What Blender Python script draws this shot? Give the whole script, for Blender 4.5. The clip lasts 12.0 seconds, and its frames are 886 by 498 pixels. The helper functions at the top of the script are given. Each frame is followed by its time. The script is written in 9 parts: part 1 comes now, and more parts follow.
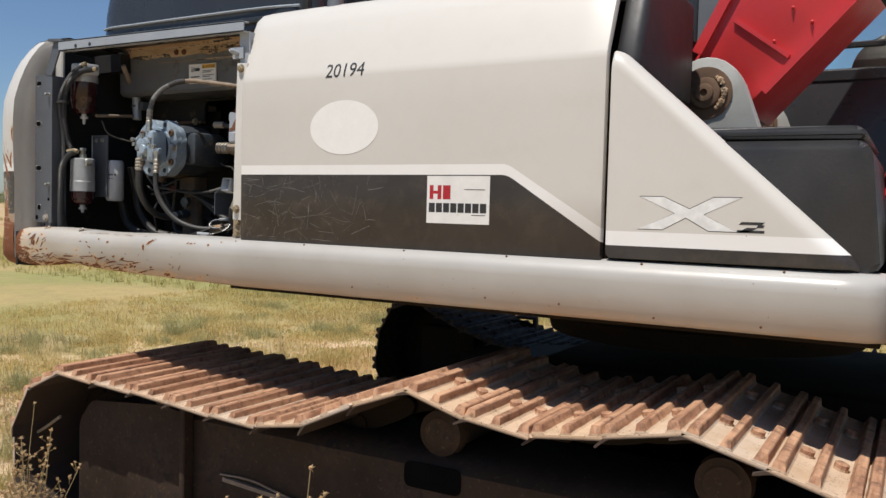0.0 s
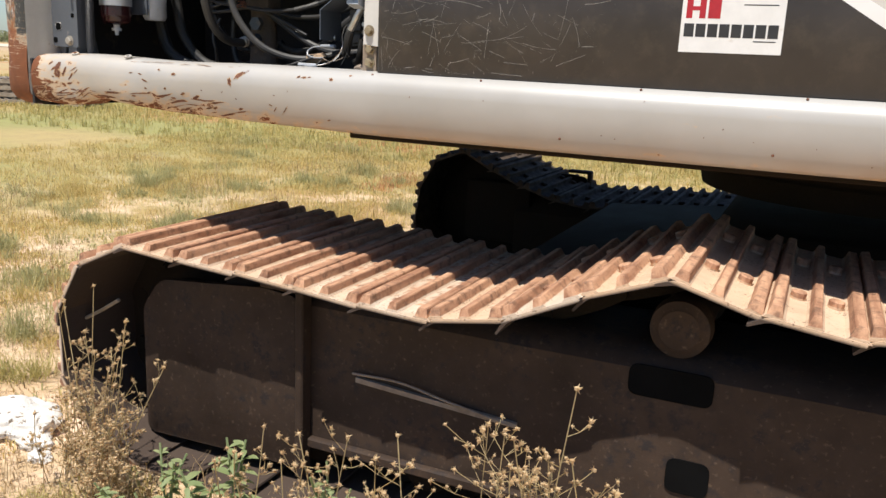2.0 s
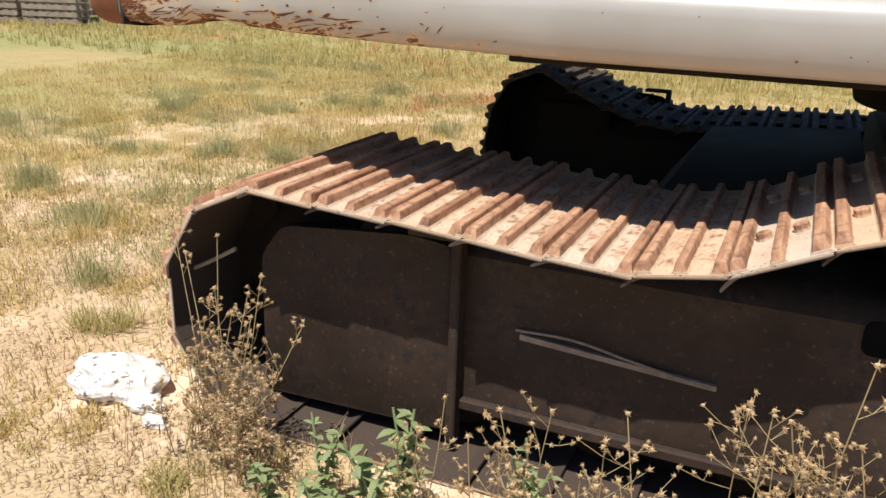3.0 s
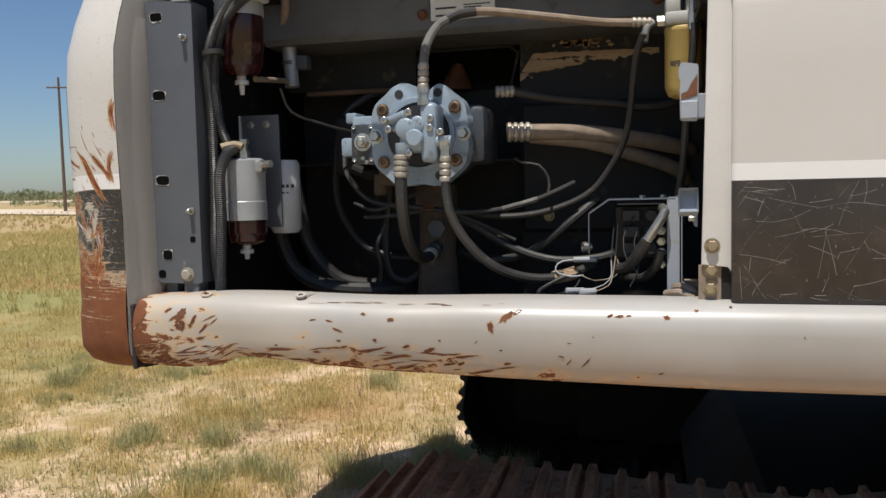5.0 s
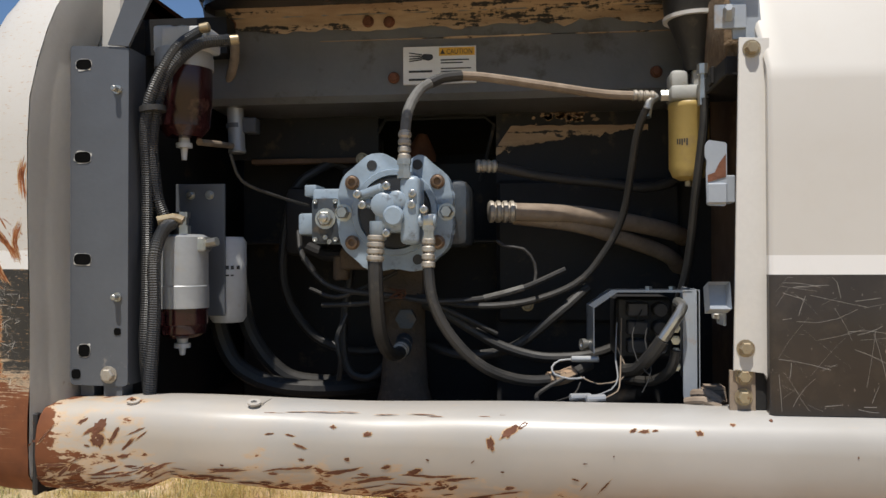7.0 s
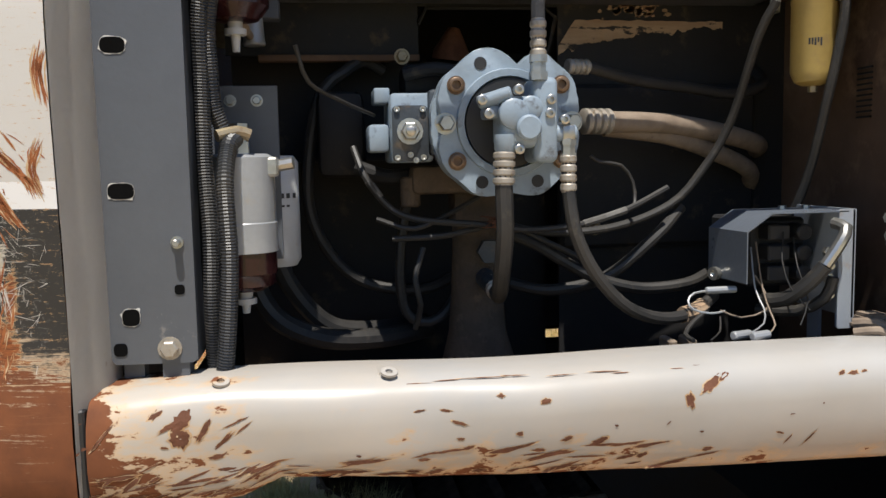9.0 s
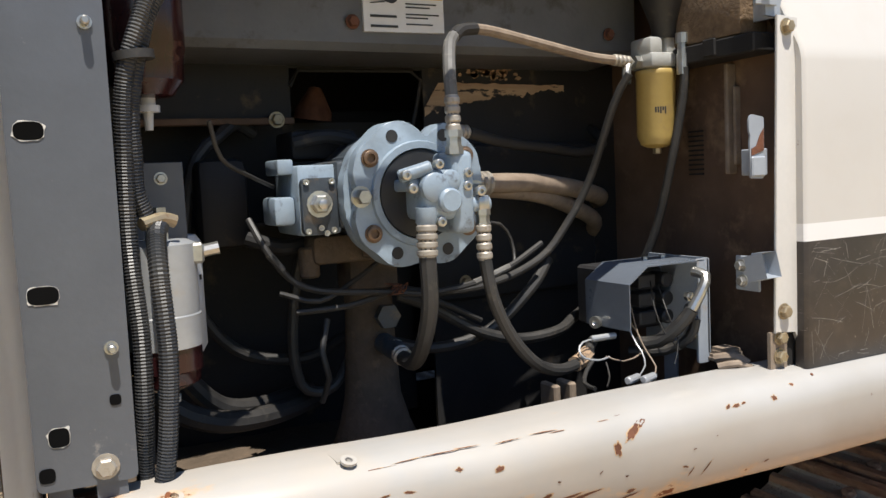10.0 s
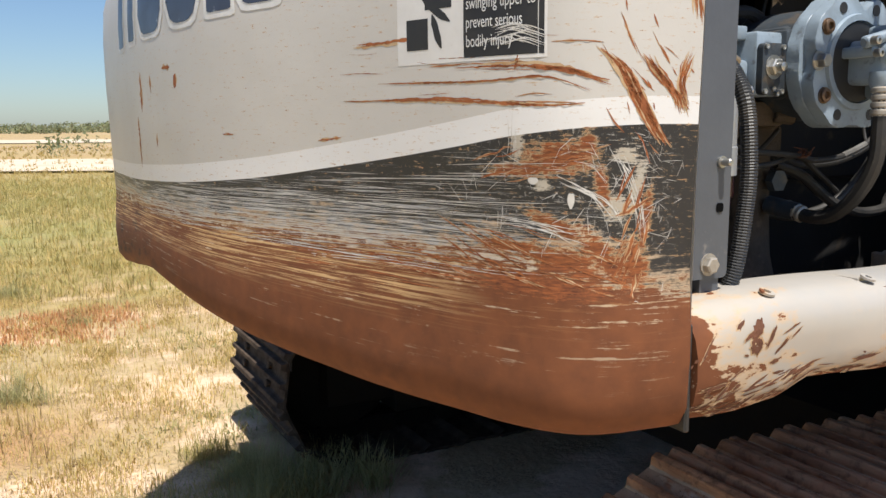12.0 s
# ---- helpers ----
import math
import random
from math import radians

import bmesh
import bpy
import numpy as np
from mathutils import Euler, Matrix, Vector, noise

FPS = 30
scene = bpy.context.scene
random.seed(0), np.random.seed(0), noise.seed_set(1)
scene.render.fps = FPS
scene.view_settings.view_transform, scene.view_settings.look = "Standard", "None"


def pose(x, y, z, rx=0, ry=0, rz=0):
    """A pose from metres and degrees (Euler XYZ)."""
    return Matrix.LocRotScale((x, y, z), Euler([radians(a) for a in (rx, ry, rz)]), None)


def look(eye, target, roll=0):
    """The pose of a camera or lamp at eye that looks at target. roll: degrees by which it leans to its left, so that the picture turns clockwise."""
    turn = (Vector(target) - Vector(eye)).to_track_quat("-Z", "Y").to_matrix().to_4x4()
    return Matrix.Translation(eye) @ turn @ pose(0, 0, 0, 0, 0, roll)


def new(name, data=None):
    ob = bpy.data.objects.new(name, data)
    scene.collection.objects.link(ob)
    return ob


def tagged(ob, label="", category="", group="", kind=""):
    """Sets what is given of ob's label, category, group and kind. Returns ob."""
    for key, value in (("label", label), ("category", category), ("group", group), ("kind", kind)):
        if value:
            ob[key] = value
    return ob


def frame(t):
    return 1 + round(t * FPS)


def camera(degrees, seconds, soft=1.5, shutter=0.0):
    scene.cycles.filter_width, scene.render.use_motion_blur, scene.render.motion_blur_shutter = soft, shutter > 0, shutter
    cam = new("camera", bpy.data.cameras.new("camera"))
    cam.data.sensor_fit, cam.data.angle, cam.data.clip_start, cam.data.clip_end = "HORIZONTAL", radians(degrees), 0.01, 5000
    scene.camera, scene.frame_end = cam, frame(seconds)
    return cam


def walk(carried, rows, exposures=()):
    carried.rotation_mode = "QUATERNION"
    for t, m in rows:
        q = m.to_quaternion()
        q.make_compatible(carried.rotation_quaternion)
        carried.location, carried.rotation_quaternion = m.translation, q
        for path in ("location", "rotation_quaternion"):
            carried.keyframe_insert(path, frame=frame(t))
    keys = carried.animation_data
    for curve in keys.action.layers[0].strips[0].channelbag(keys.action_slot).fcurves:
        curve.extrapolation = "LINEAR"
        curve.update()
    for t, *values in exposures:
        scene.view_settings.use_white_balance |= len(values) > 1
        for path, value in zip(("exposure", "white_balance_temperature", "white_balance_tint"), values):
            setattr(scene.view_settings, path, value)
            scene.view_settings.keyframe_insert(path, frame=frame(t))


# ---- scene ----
cam = camera(56.6, 12.0)
PATH = [
    (0, (0.466, -4.323, 1.538), (-0.532, -2.592, 1.444), 1.5),
    (0.5, (0.221, -4.29, 1.603), (-0.592, -2.469, 1.755), -0.0),
    (1, (-0.085, -4.342, 1.529), (-0.875, -2.506, 1.453), 0.3),
    (1.5, (-0.39, -4.261, 1.452), (-1.172, -2.455, 1.097), 1.8),
    (2, (-0.658, -4.077, 1.451), (-1.456, -2.3, 0.999), 2.6),
    (2.5, (-0.978, -4.054, 1.428), (-1.74, -2.289, 0.875), 2.7),
    (2.7, (-1.096, -4.041, 1.425), (-1.849, -2.287, 0.827), 2.5),
    (4.3, (-1.91, -3.779, 1.558), (-2.589, -2.026, 0.874), -1.9),
    (4.5, (-1.98, -3.788, 1.609), (-2.577, -1.964, 1.046), -1.8),
    (4.8, (-2.028, -3.759, 1.648), (-2.545, -1.852, 1.34), -1.0),
    (5, (-2.082, -3.702, 1.661), (-2.552, -1.764, 1.51), -1.3),
    (5.5, (-2.189, -3.502, 1.708), (-2.59, -1.542, 1.722), -2.2),
    (6, (-2.238, -3.439, 1.724), (-2.592, -1.471, 1.775), -1.9),
    (6.5, (-2.29, -3.48, 1.719), (-2.604, -1.507, 1.804), -0.6),
    (7, (-2.327, -3.449, 1.692), (-2.55, -1.462, 1.715), -0.2),
    (7.2, (-2.337, -3.438, 1.713), (-2.512, -1.446, 1.681), -0.7),
    (8.8, (-2.831, -3.238, 1.675), (-2.642, -1.258, 1.471), -0.2),
    (9, (-2.973, -3.104, 1.722), (-2.688, -1.134, 1.519), -1.2),
    (9.5, (-3.157, -3.028, 1.819), (-2.596, -1.114, 1.672), -3.1),
    (10, (-3.278, -3.009, 1.823), (-2.387, -1.227, 1.649), -2.7),
    (10.5, (-3.359, -2.89, 1.799), (-2.324, -1.189, 1.61), -2.7),
    (11, (-3.501, -2.79, 1.762), (-2.536, -1.048, 1.575), -1.9),
    (11.5, (-3.81, -2.777, 1.676), (-2.873, -1.03, 1.413), 0.5),
    (12, (-4.193, -2.756, 1.673), (-3.258, -1.013, 1.377), -0.4),
]
walk(cam, [(t, look(e, g, r)) for t, e, g, r in PATH],
     exposures=[(0, 0.02), (0.5, -0.13), (1.0, -0.28), (1.5, 0.24), (2.5, 0.45), (4.5, -0.02), (5.5, -0.03), (6, 0.06), (6.5, 0.1), (7, 0.0), (9, 0.2), (9.5, 0.43), (10.5, 0.40), (11.5, 0.42), (12, 0.38)])

# ---- light ----
SUN_DIR = Vector((-0.05, -0.39, 1.0)).normalized()   # towards the sun
world = bpy.data.worlds.new("sky")
scene.world = world
world.use_nodes = True
_wn = world.node_tree
_sky = _wn.nodes.new("ShaderNodeTexSky")
_sky.sky_type, _sky.sun_disc = "NISHITA", False
_sky.sun_elevation = math.asin(SUN_DIR.z)
_sky.sun_rotation = math.atan2(SUN_DIR.x, SUN_DIR.y)
_sky.air_density, _sky.dust_density, _sky.ozone_density = 1.0, 0.5, 2.0
_bg = _wn.nodes["Background"]
_bg.inputs["Strength"].default_value = 0.082
_tint = _wn.nodes.new("ShaderNodeMix")
_tint.data_type, _tint.blend_type = "RGBA", "MULTIPLY"
_tint.inputs[0].default_value = 1.0
_tint.inputs[7].default_value = (0.85, 0.97, 1.13, 1)
_wn.links.new(_sky.outputs[0], _tint.inputs[6])
_wn.links.new(_tint.outputs[2], _bg.inputs["Color"])
sun = new("sun", bpy.data.lights.new("sun", "SUN"))
sun.data.energy, sun.data.angle, sun.data.color = 5.0, radians(0.53), (1.0, 0.95, 0.87)
sun.matrix_world = look(SUN_DIR * 30, (0, 0, 0))


# ---- materials ----
def mat(name, rough=0.6, metal=0.0):
    m = bpy.data.materials.new(name)
    m.use_nodes = True
    nt = m.node_tree
    b = nt.nodes["Principled BSDF"]
    b.inputs["Roughness"].default_value, b.inputs["Metallic"].default_value = rough, metal
    return m, nt, b


def node(nt, kind, **kw):
    n = nt.nodes.new("ShaderNode" + kind)
    for k, v in kw.items():
        if k == "op":
            n.operation = v
        elif k == "kind2":
            n.data_type = v
        else:
            n.inputs[k.replace("_", " ")].default_value = v
    return n


def coords(nt, scale=(1, 1, 1), what="Object"):
    tc = nt.nodes.new("ShaderNodeTexCoord")
    mp = nt.nodes.new("ShaderNodeMapping")
    mp.inputs["Scale"].default_value = scale
    nt.links.new(tc.outputs[what], mp.inputs["Vector"])
    return mp.outputs["Vector"]


def noise_of(nt, vec, scale, detail=4.0, rough=0.55):
    n = node(nt, "TexNoise", Scale=scale, Detail=detail, Roughness=rough)
    nt.links.new(vec, n.inputs["Vector"])
    return n.outputs["Fac"]


def ramp(nt, fac, lo, hi, a=0.0, b=1.0):
    n = nt.nodes.new("ShaderNodeMapRange")
    n.inputs["From Min"].default_value, n.inputs["From Max"].default_value = lo, hi
    n.inputs["To Min"].default_value, n.inputs["To Max"].default_value = a, b
    nt.links.new(fac, n.inputs["Value"])
    return n.outputs["Result"]


def maths(nt, op, a, b):
    n = node(nt, "Math", op=op)
    for i, v in enumerate((a, b)):
        if isinstance(v, (int, float)):
            n.inputs[i].default_value = v
        else:
            nt.links.new(v, n.inputs[i])
    return n.outputs[0]


def mix(nt, fac, a, b):
    n = nt.nodes.new("ShaderNodeMix")
    n.data_type = "RGBA"
    for key, v in (("Factor", fac), ("A", a), ("B", b)):
        s = [i for i in n.inputs if i.name == key and (i.type == "RGBA" or key == "Factor" and i.type == "VALUE")][0]
        if isinstance(v, (int, float)):
            s.default_value = v
        elif isinstance(v, tuple):
            s.default_value = (*v, 1)
        else:
            nt.links.new(v, s)
    return [o for o in n.outputs if o.type == "RGBA"][0]


def bump(nt, b, height, strength=0.3, dist=0.01):
    n = node(nt, "Bump", Strength=strength, Distance=dist)
    nt.links.new(height, n.inputs["Height"])
    nt.links.new(n.outputs["Normal"], b.inputs["Normal"])


def axes(nt, what="Object"):
    tc = nt.nodes.new("ShaderNodeTexCoord")
    s = nt.nodes.new("ShaderNodeSeparateXYZ")
    nt.links.new(tc.outputs[what], s.inputs[0])
    return s.outputs


def simple(name, col, col2=None, rough=0.55, metal=0.0, scale=9.0, fine=90.0, bumpy=0.1, what="Object", dust=None, dust_at=(0.55, 0.7)):
    """A surface with broad blotches, fine grain and, if given, a dust or rust colour in patches."""
    m, nt, b = mat(name, rough, metal)
    v = coords(nt, what=what)
    col2 = col2 or tuple(c * 0.8 for c in col)
    big = noise_of(nt, v, scale, 5)
    small = noise_of(nt, v, fine, 3)
    c = mix(nt, ramp(nt, big, 0.35, 0.65), col, col2)
    c = mix(nt, ramp(nt, small, 0.3, 0.7, 0.0, 0.05 + 0.8 * min(bumpy, 0.25)), c, tuple(x * 0.6 for x in col))
    r = ramp(nt, big, 0.3, 0.7, rough * 0.85, min(1, rough * 1.15))
    if dust:
        d = ramp(nt, noise_of(nt, v, scale * 1.7, 8, 0.65), dust_at[0], dust_at[1])
        c = mix(nt, d, c, dust)
    nt.links.new(c, b.inputs["Base Color"])
    nt.links.new(r, b.inputs["Roughness"])
    bump(nt, b, small, bumpy, 0.004)
    return m


RUST = (0.235, 0.078, 0.025)
RUST2 = (0.095, 0.030, 0.011)
CREAM = (0.59, 0.565, 0.525)
WHITE = (0.76, 0.75, 0.735)
BROWN = (0.030, 0.025, 0.023)


def rust_colour(nt, v):
    return mix(nt, noise_of(nt, v, 30, 6), RUST2, RUST)


def panel_paint():
    """Cream side panel with a white stripe over a brown lower band that sweeps down towards the front."""
    m, nt, b = mat("panel_paint", 0.38)
    v = coords(nt)
    x, y, z = axes(nt)
    # stripe line: level at the back, sloping between x = -0.72 and -0.38, level below that
    line = ramp(nt, x, -0.735, -0.365, 1.674, 1.438)
    for op, level in (("SMOOTH_MIN", 1.660), ("SMOOTH_MAX", 1.443)):
        k = node(nt, "Math", op=op)
        nt.links.new(line, k.inputs[0])
        k.inputs[1].default_value, k.inputs[2].default_value = level, 0.02
        line = k.outputs[0]
    below = maths(nt, "LESS_THAN", z, line)
    stripe = maths(nt, "LESS_THAN", z, maths(nt, "ADD", line, ramp(nt, x, -0.7, -0.37, 0.036, 0.044)))
    big = noise_of(nt, v, 2.5, 4)
    c = mix(nt, ramp(nt, big, 0.3, 0.7), CREAM, tuple(k * 0.95 for k in CREAM))
    c = mix(nt, stripe, c, WHITE)
    brown = mix(nt, ramp(nt, noise_of(nt, v, 6, 5), 0.35, 0.7), BROWN, (0.046, 0.038, 0.034))
    c = mix(nt, below, c, brown)
    # fine pale scratches low on the brown band near the compartment
    vs = coords(nt, (3, 3, 70))
    sc = ramp(nt, noise_of(nt, vs, 5, 3, 0.7), 0.68, 0.72)
    vs2 = coords(nt, (26, 3, 12))
    sc = maths(nt, "MAXIMUM", sc, ramp(nt, noise_of(nt, vs2, 6, 2, 0.6), 0.72, 0.75))
    zone = maths(nt, "MULTIPLY", ramp(nt, x, -1.1, -1.6), below)
    c = mix(nt, maths(nt, "MULTIPLY", maths(nt, "MULTIPLY", sc, zone), 0.45), c, (0.42, 0.38, 0.34))
    dust = ramp(nt, noise_of(nt, v, 14, 8, 0.65), 0.5, 0.8, 0, 0.09)
    c = mix(nt, dust, c, (0.42, 0.32, 0.22))
    chip = ramp(nt, noise_of(nt, v, 38, 6, 0.6), 0.735, 0.75)
    c = mix(nt, chip, c, rust_colour(nt, v))
    nt.links.new(c, b.inputs["Base Color"])
    nt.links.new(ramp(nt, big, 0.3, 0.7, 0.32, 0.46), b.inputs["Roughness"])
    bump(nt, b, noise_of(nt, v, 1.8, 2), 0.12, 0.02)
    return m


def skirt_paint():
    """White bumper paint, chipped to rust along the bottom and towards the back."""
    m, nt, b = mat("skirt_paint", 0.36)
    v = coords(nt)
    x, y, z = axes(nt)
    big = noise_of(nt, v, 4, 5)
    c = mix(nt, ramp(nt, big, 0.3, 0.7), (0.43, 0.416, 0.394), (0.38, 0.363, 0.337))
    warm = maths(nt, "MULTIPLY", ramp(nt, noise_of(nt, v, 3.3, 7, 0.65), 0.40, 0.68), ramp(nt, x, -1.9, -2.9, 0.05, 0.5))
    c = mix(nt, warm, c, (0.53, 0.44, 0.335))
    # patchy brown tint, stronger towards the bottom
    low_brown = maths(nt, "MULTIPLY", ramp(nt, z, 1.30, 1.20), ramp(nt, noise_of(nt, coords(nt, (0.5, 1, 1)), 7, 6), 0.35, 0.7, 0.05, 0.55))
    c = mix(nt, low_brown, c, (0.42, 0.25, 0.13))
    n1 = noise_of(nt, coords(nt, (0.7, 1, 1.5)), 17, 9, 0.66)
    top = ramp(nt, x, -1.7, -2.95, 1.196, 1.292)
    low = ramp(nt, maths(nt, "SUBTRACT", top, z), -0.06, 0.07, -0.20, 0.16)
    end = ramp(nt, x, -2.98, -3.33, -0.20, 0.12)
    lev = maths(nt, "ADD", n1, maths(nt, "MAXIMUM", low, end))
    rust = ramp(nt, lev, 0.575, 0.59)
    tan = mix(nt, noise_of(nt, v, 9, 4), (0.66, 0.50, 0.32), (0.46, 0.27, 0.13))
    c = mix(nt, ramp(nt, lev, 0.47, 0.57, 0, 0.75), c, tan)
    c = mix(nt, rust, c, rust_colour(nt, v))
    nt.links.new(c, b.inputs["Base Color"])
    nt.links.new(maths(nt, "MAXIMUM", maths(nt, "MULTIPLY", rust, 0.85), ramp(nt, big, 0.3, 0.7, 0.3, 0.42)), b.inputs["Roughness"])
    bump(nt, b, maths(nt, "SUBTRACT", noise_of(nt, v, 3, 3), maths(nt, "MULTIPLY", rust, 0.08)), 0.25, 0.02)
    return m


# worn spots on the counterweight: along, height, half length, half width, turn in degrees
STRIPE = ((0.0, 0.673), (0.06, 0.672), (0.125, 0.661), (0.19, 0.641), (0.315, 0.607), (0.46, 0.574), (0.71, 0.549), (1.0, 0.545))
WORN_RUST = ((0.203, 1.628, 0.060, 0.026, -4), (0.254, 1.612, 0.062, 0.011, 0), (0.163, 1.646, 0.014, 0.024, 0), (0.142, 1.590, 0.011, 0.036, -12),
             (0.078, 1.540, 0.010, 0.052, 8), (0.092, 1.478, 0.024, 0.044, -15), (0.135, 1.490, 0.068, 0.020, 46), (0.200, 1.533, 0.060, 0.012, 24),
             (0.268, 1.502, 0.080, 0.010, 2), (0.190, 1.484, 0.075, 0.022, 10), (0.250, 1.450, 0.16, 0.020, 4), (0.50, 1.455, 0.12, 0.008, 4))
WORN_PALE = ((0.110, 1.632, 0.024, 0.018, 0), (0.092, 1.588, 0.012, 0.055, 14), (0.122, 1.560, 0.028, 0.026, 20), (0.262, 1.648, 0.012, 0.036, 0), (0.16, 1.52, 0.05, 0.02, 30),
             (0.225, 1.592, 0.016, 0.012, 0), (0.22, 1.47, 0.16, 0.035, 4))


def counterweight_paint():
    """Cream over a white stripe over a brown band, scraped through to metal, with a rusted lower edge. UV: metres along the curve, height."""
    m, nt, b = mat("counterweight_paint", 0.42)
    v = coords(nt)
    u, w, _ = axes(nt, "UV")
    tc = nt.nodes.new("ShaderNodeUVMap")
    line = nt.nodes.new("ShaderNodeFloatCurve")
    crv = line.mapping.curves[0]
    pts = STRIPE
    crv.points[0].location, crv.points[1].location = pts[0], pts[-1]
    for p in pts[1:-1]:
        crv.points.new(*p)
    line.mapping.update()
    nt.links.new(maths(nt, "MULTIPLY", u, 0.5), line.inputs["Value"])
    lo = maths(nt, "ADD", line.outputs[0], 1.0)
    below = maths(nt, "LESS_THAN", w, lo)
    stripe = maths(nt, "LESS_THAN", w, maths(nt, "ADD", lo, 0.038))
    big = noise_of(nt, v, 3, 4)
    c = mix(nt, ramp(nt, big, 0.3, 0.7), CREAM, tuple(k * 0.95 for k in CREAM))
    c = mix(nt, stripe, c, WHITE)
    dark = mix(nt, noise_of(nt, v, 8, 4), (0.020, 0.019, 0.019), (0.038, 0.034, 0.032))
    c = mix(nt, below, c, dark)

    def uvn(su, sv, scale, detail, rough):
        mp = node(nt, "Mapping", Scale=(su, sv, 1))
        nt.links.new(tc.outputs[0], mp.inputs["Vector"])
        return noise_of(nt, mp.outputs[0], scale, detail, rough)

    # long scrapes along the curve
    more = ramp(nt, w, 1.62, 1.47, -0.10, 0.09)
    s1 = ramp(nt, maths(nt, "ADD", uvn(0.8, 60, 5, 6, 0.68), more), 0.545, 0.62)
    s2 = ramp(nt, maths(nt, "ADD", uvn(2.0, 130, 4, 4, 0.65), more), 0.555, 0.63)
    fade = maths(nt, "MULTIPLY", below, ramp(nt, u, 0.12, 0.34))
    sc = maths(nt, "MULTIPLY", maths(nt, "MAXIMUM", s1, s2), fade)
    c = mix(nt, maths(nt, "MULTIPLY", sc, 0.78), c, mix(nt, uvn(1.2, 20, 3, 3, 0.5), (0.78, 0.79, 0.80), (0.58, 0.57, 0.56)))
    s4 = ramp(nt, uvn(16, 70, 3, 6, 0.75), 0.585, 0.63)
    s3 = ramp(nt, uvn(60, 22, 2.5, 6, 0.75), 0.60, 0.64)
    near = maths(nt, "MULTIPLY", maths(nt, "MULTIPLY", ramp(nt, u, 0.46, 0.20), ramp(nt, u, 0.015, 0.07)), below)
    c = mix(nt, maths(nt, "MULTIPLY", maths(nt, "MAXIMUM", s3, s4), maths(nt, "MULTIPLY", near, 0.6)), c, (0.58, 0.55, 0.50))
    rustc = rust_colour(nt, v)
    # rust climbs from the bottom edge in ragged tongues
    rag = uvn(1.3, 34, 4, 8, 0.72)
    rag2 = uvn(9, 14, 3, 8, 0.7)
    mixed = maths(nt, "ADD", maths(nt, "MULTIPLY", rag, 1.15), maths(nt, "MULTIPLY", rag2, 0.75))
    lev = maths(nt, "ADD", ramp(nt, w, 1.57, 1.38, -0.72, 0.14), mixed)
    lev = maths(nt, "SUBTRACT", lev, ramp(nt, u, 0.20, 0.05, 0, 0.22))
    rust = ramp(nt, lev, 0.60, 0.64)
    base = ramp(nt, w, 1.425, 1.408)
    rust = maths(nt, "MAXIMUM", rust, base)

    def worn(spots):
        """1 at the middle of each spot, 0 at its rim."""
        field = 0.0
        for a, h, hl, hw, turn in spots:
            mp = nt.nodes.new("ShaderNodeMapping")
            mp.vector_type = "TEXTURE"
            mp.inputs["Location"].default_value = (a, h, 0)
            mp.inputs["Rotation"].default_value = (0, 0, math.radians(turn))
            mp.inputs["Scale"].default_value = (hl * 1.35, hw * 1.35, 1)
            nt.links.new(tc.outputs[0], mp.inputs["Vector"])
            ln = nt.nodes.new("ShaderNodeVectorMath")
            ln.operation = "LENGTH"
            nt.links.new(mp.outputs[0], ln.inputs[0])
            field = maths(nt, "MAXIMUM", field, maths(nt, "SUBTRACT", 1.0, ln.outputs["Value"]))
        return field

    jag = maths(nt, "ADD", maths(nt, "MULTIPLY", uvn(7, 60, 4, 8, 0.75), 2.3), maths(nt, "MULTIPLY", uvn(30, 40, 3, 8, 0.78), 1.9))
    jag = maths(nt, "SUBTRACT", jag, 2.1)
    wr = maths(nt, "ADD", worn(WORN_RUST), jag)
    wp = maths(nt, "ADD", worn(WORN_PALE), jag)
    left = ramp(nt, maths(nt, "ADD", rag, maths(nt, "MULTIPLY", rag2, 0.4)), 0.80, 0.84)
    rust = maths(nt, "MULTIPLY", rust, maths(nt, "SUBTRACT", 1.0, maths(nt, "MULTIPLY", left, ramp(nt, w, 1.28, 1.40))))
    pale = ramp(nt, lev, 0.47, 0.60, 0, 0.85)
    pale = maths(nt, "MULTIPLY", pale, below)
    c = mix(nt, pale, c, mix(nt, uvn(3, 30, 3, 4, 0.6), (0.66, 0.57, 0.44), (0.50, 0.30, 0.14)))
    streak = maths(nt, "MULTIPLY", ramp(nt, uvn(1.6, 40, 4, 6, 0.7), 0.56, 0.64), ramp(nt, w, 1.36, 1.46, 0, 0.8))
    rustc = mix(nt, streak, rustc, (0.46, 0.22, 0.085))
    grime = maths(nt, "MULTIPLY", ramp(nt, uvn(5, 9, 2.2, 6, 0.65), 0.52, 0.60), ramp(nt, u, 1.2, 1.6, 0, 0.8))
    rustc = mix(nt, grime, rustc, (0.055, 0.030, 0.018))
    grazed = maths(nt, "MULTIPLY", ramp(nt, wp, 0.42, 0.56, 0, 0.8), below)
    c = mix(nt, grazed, c, mix(nt, uvn(14, 30, 3, 5, 0.6), (0.62, 0.58, 0.50), (0.50, 0.42, 0.31)))
    c = mix(nt, ramp(nt, wr, 0.24, 0.40, 0, 0.9), c, mix(nt, uvn(10, 40, 3, 5, 0.6), (0.60, 0.46, 0.29), (0.46, 0.25, 0.10)))
    c = mix(nt, rust, c, rustc)
    gouged = mix(nt, ramp(nt, uvn(9, 60, 4, 6, 0.75), 0.38, 0.62), (0.10, 0.029, 0.011), (0.35, 0.108, 0.032))
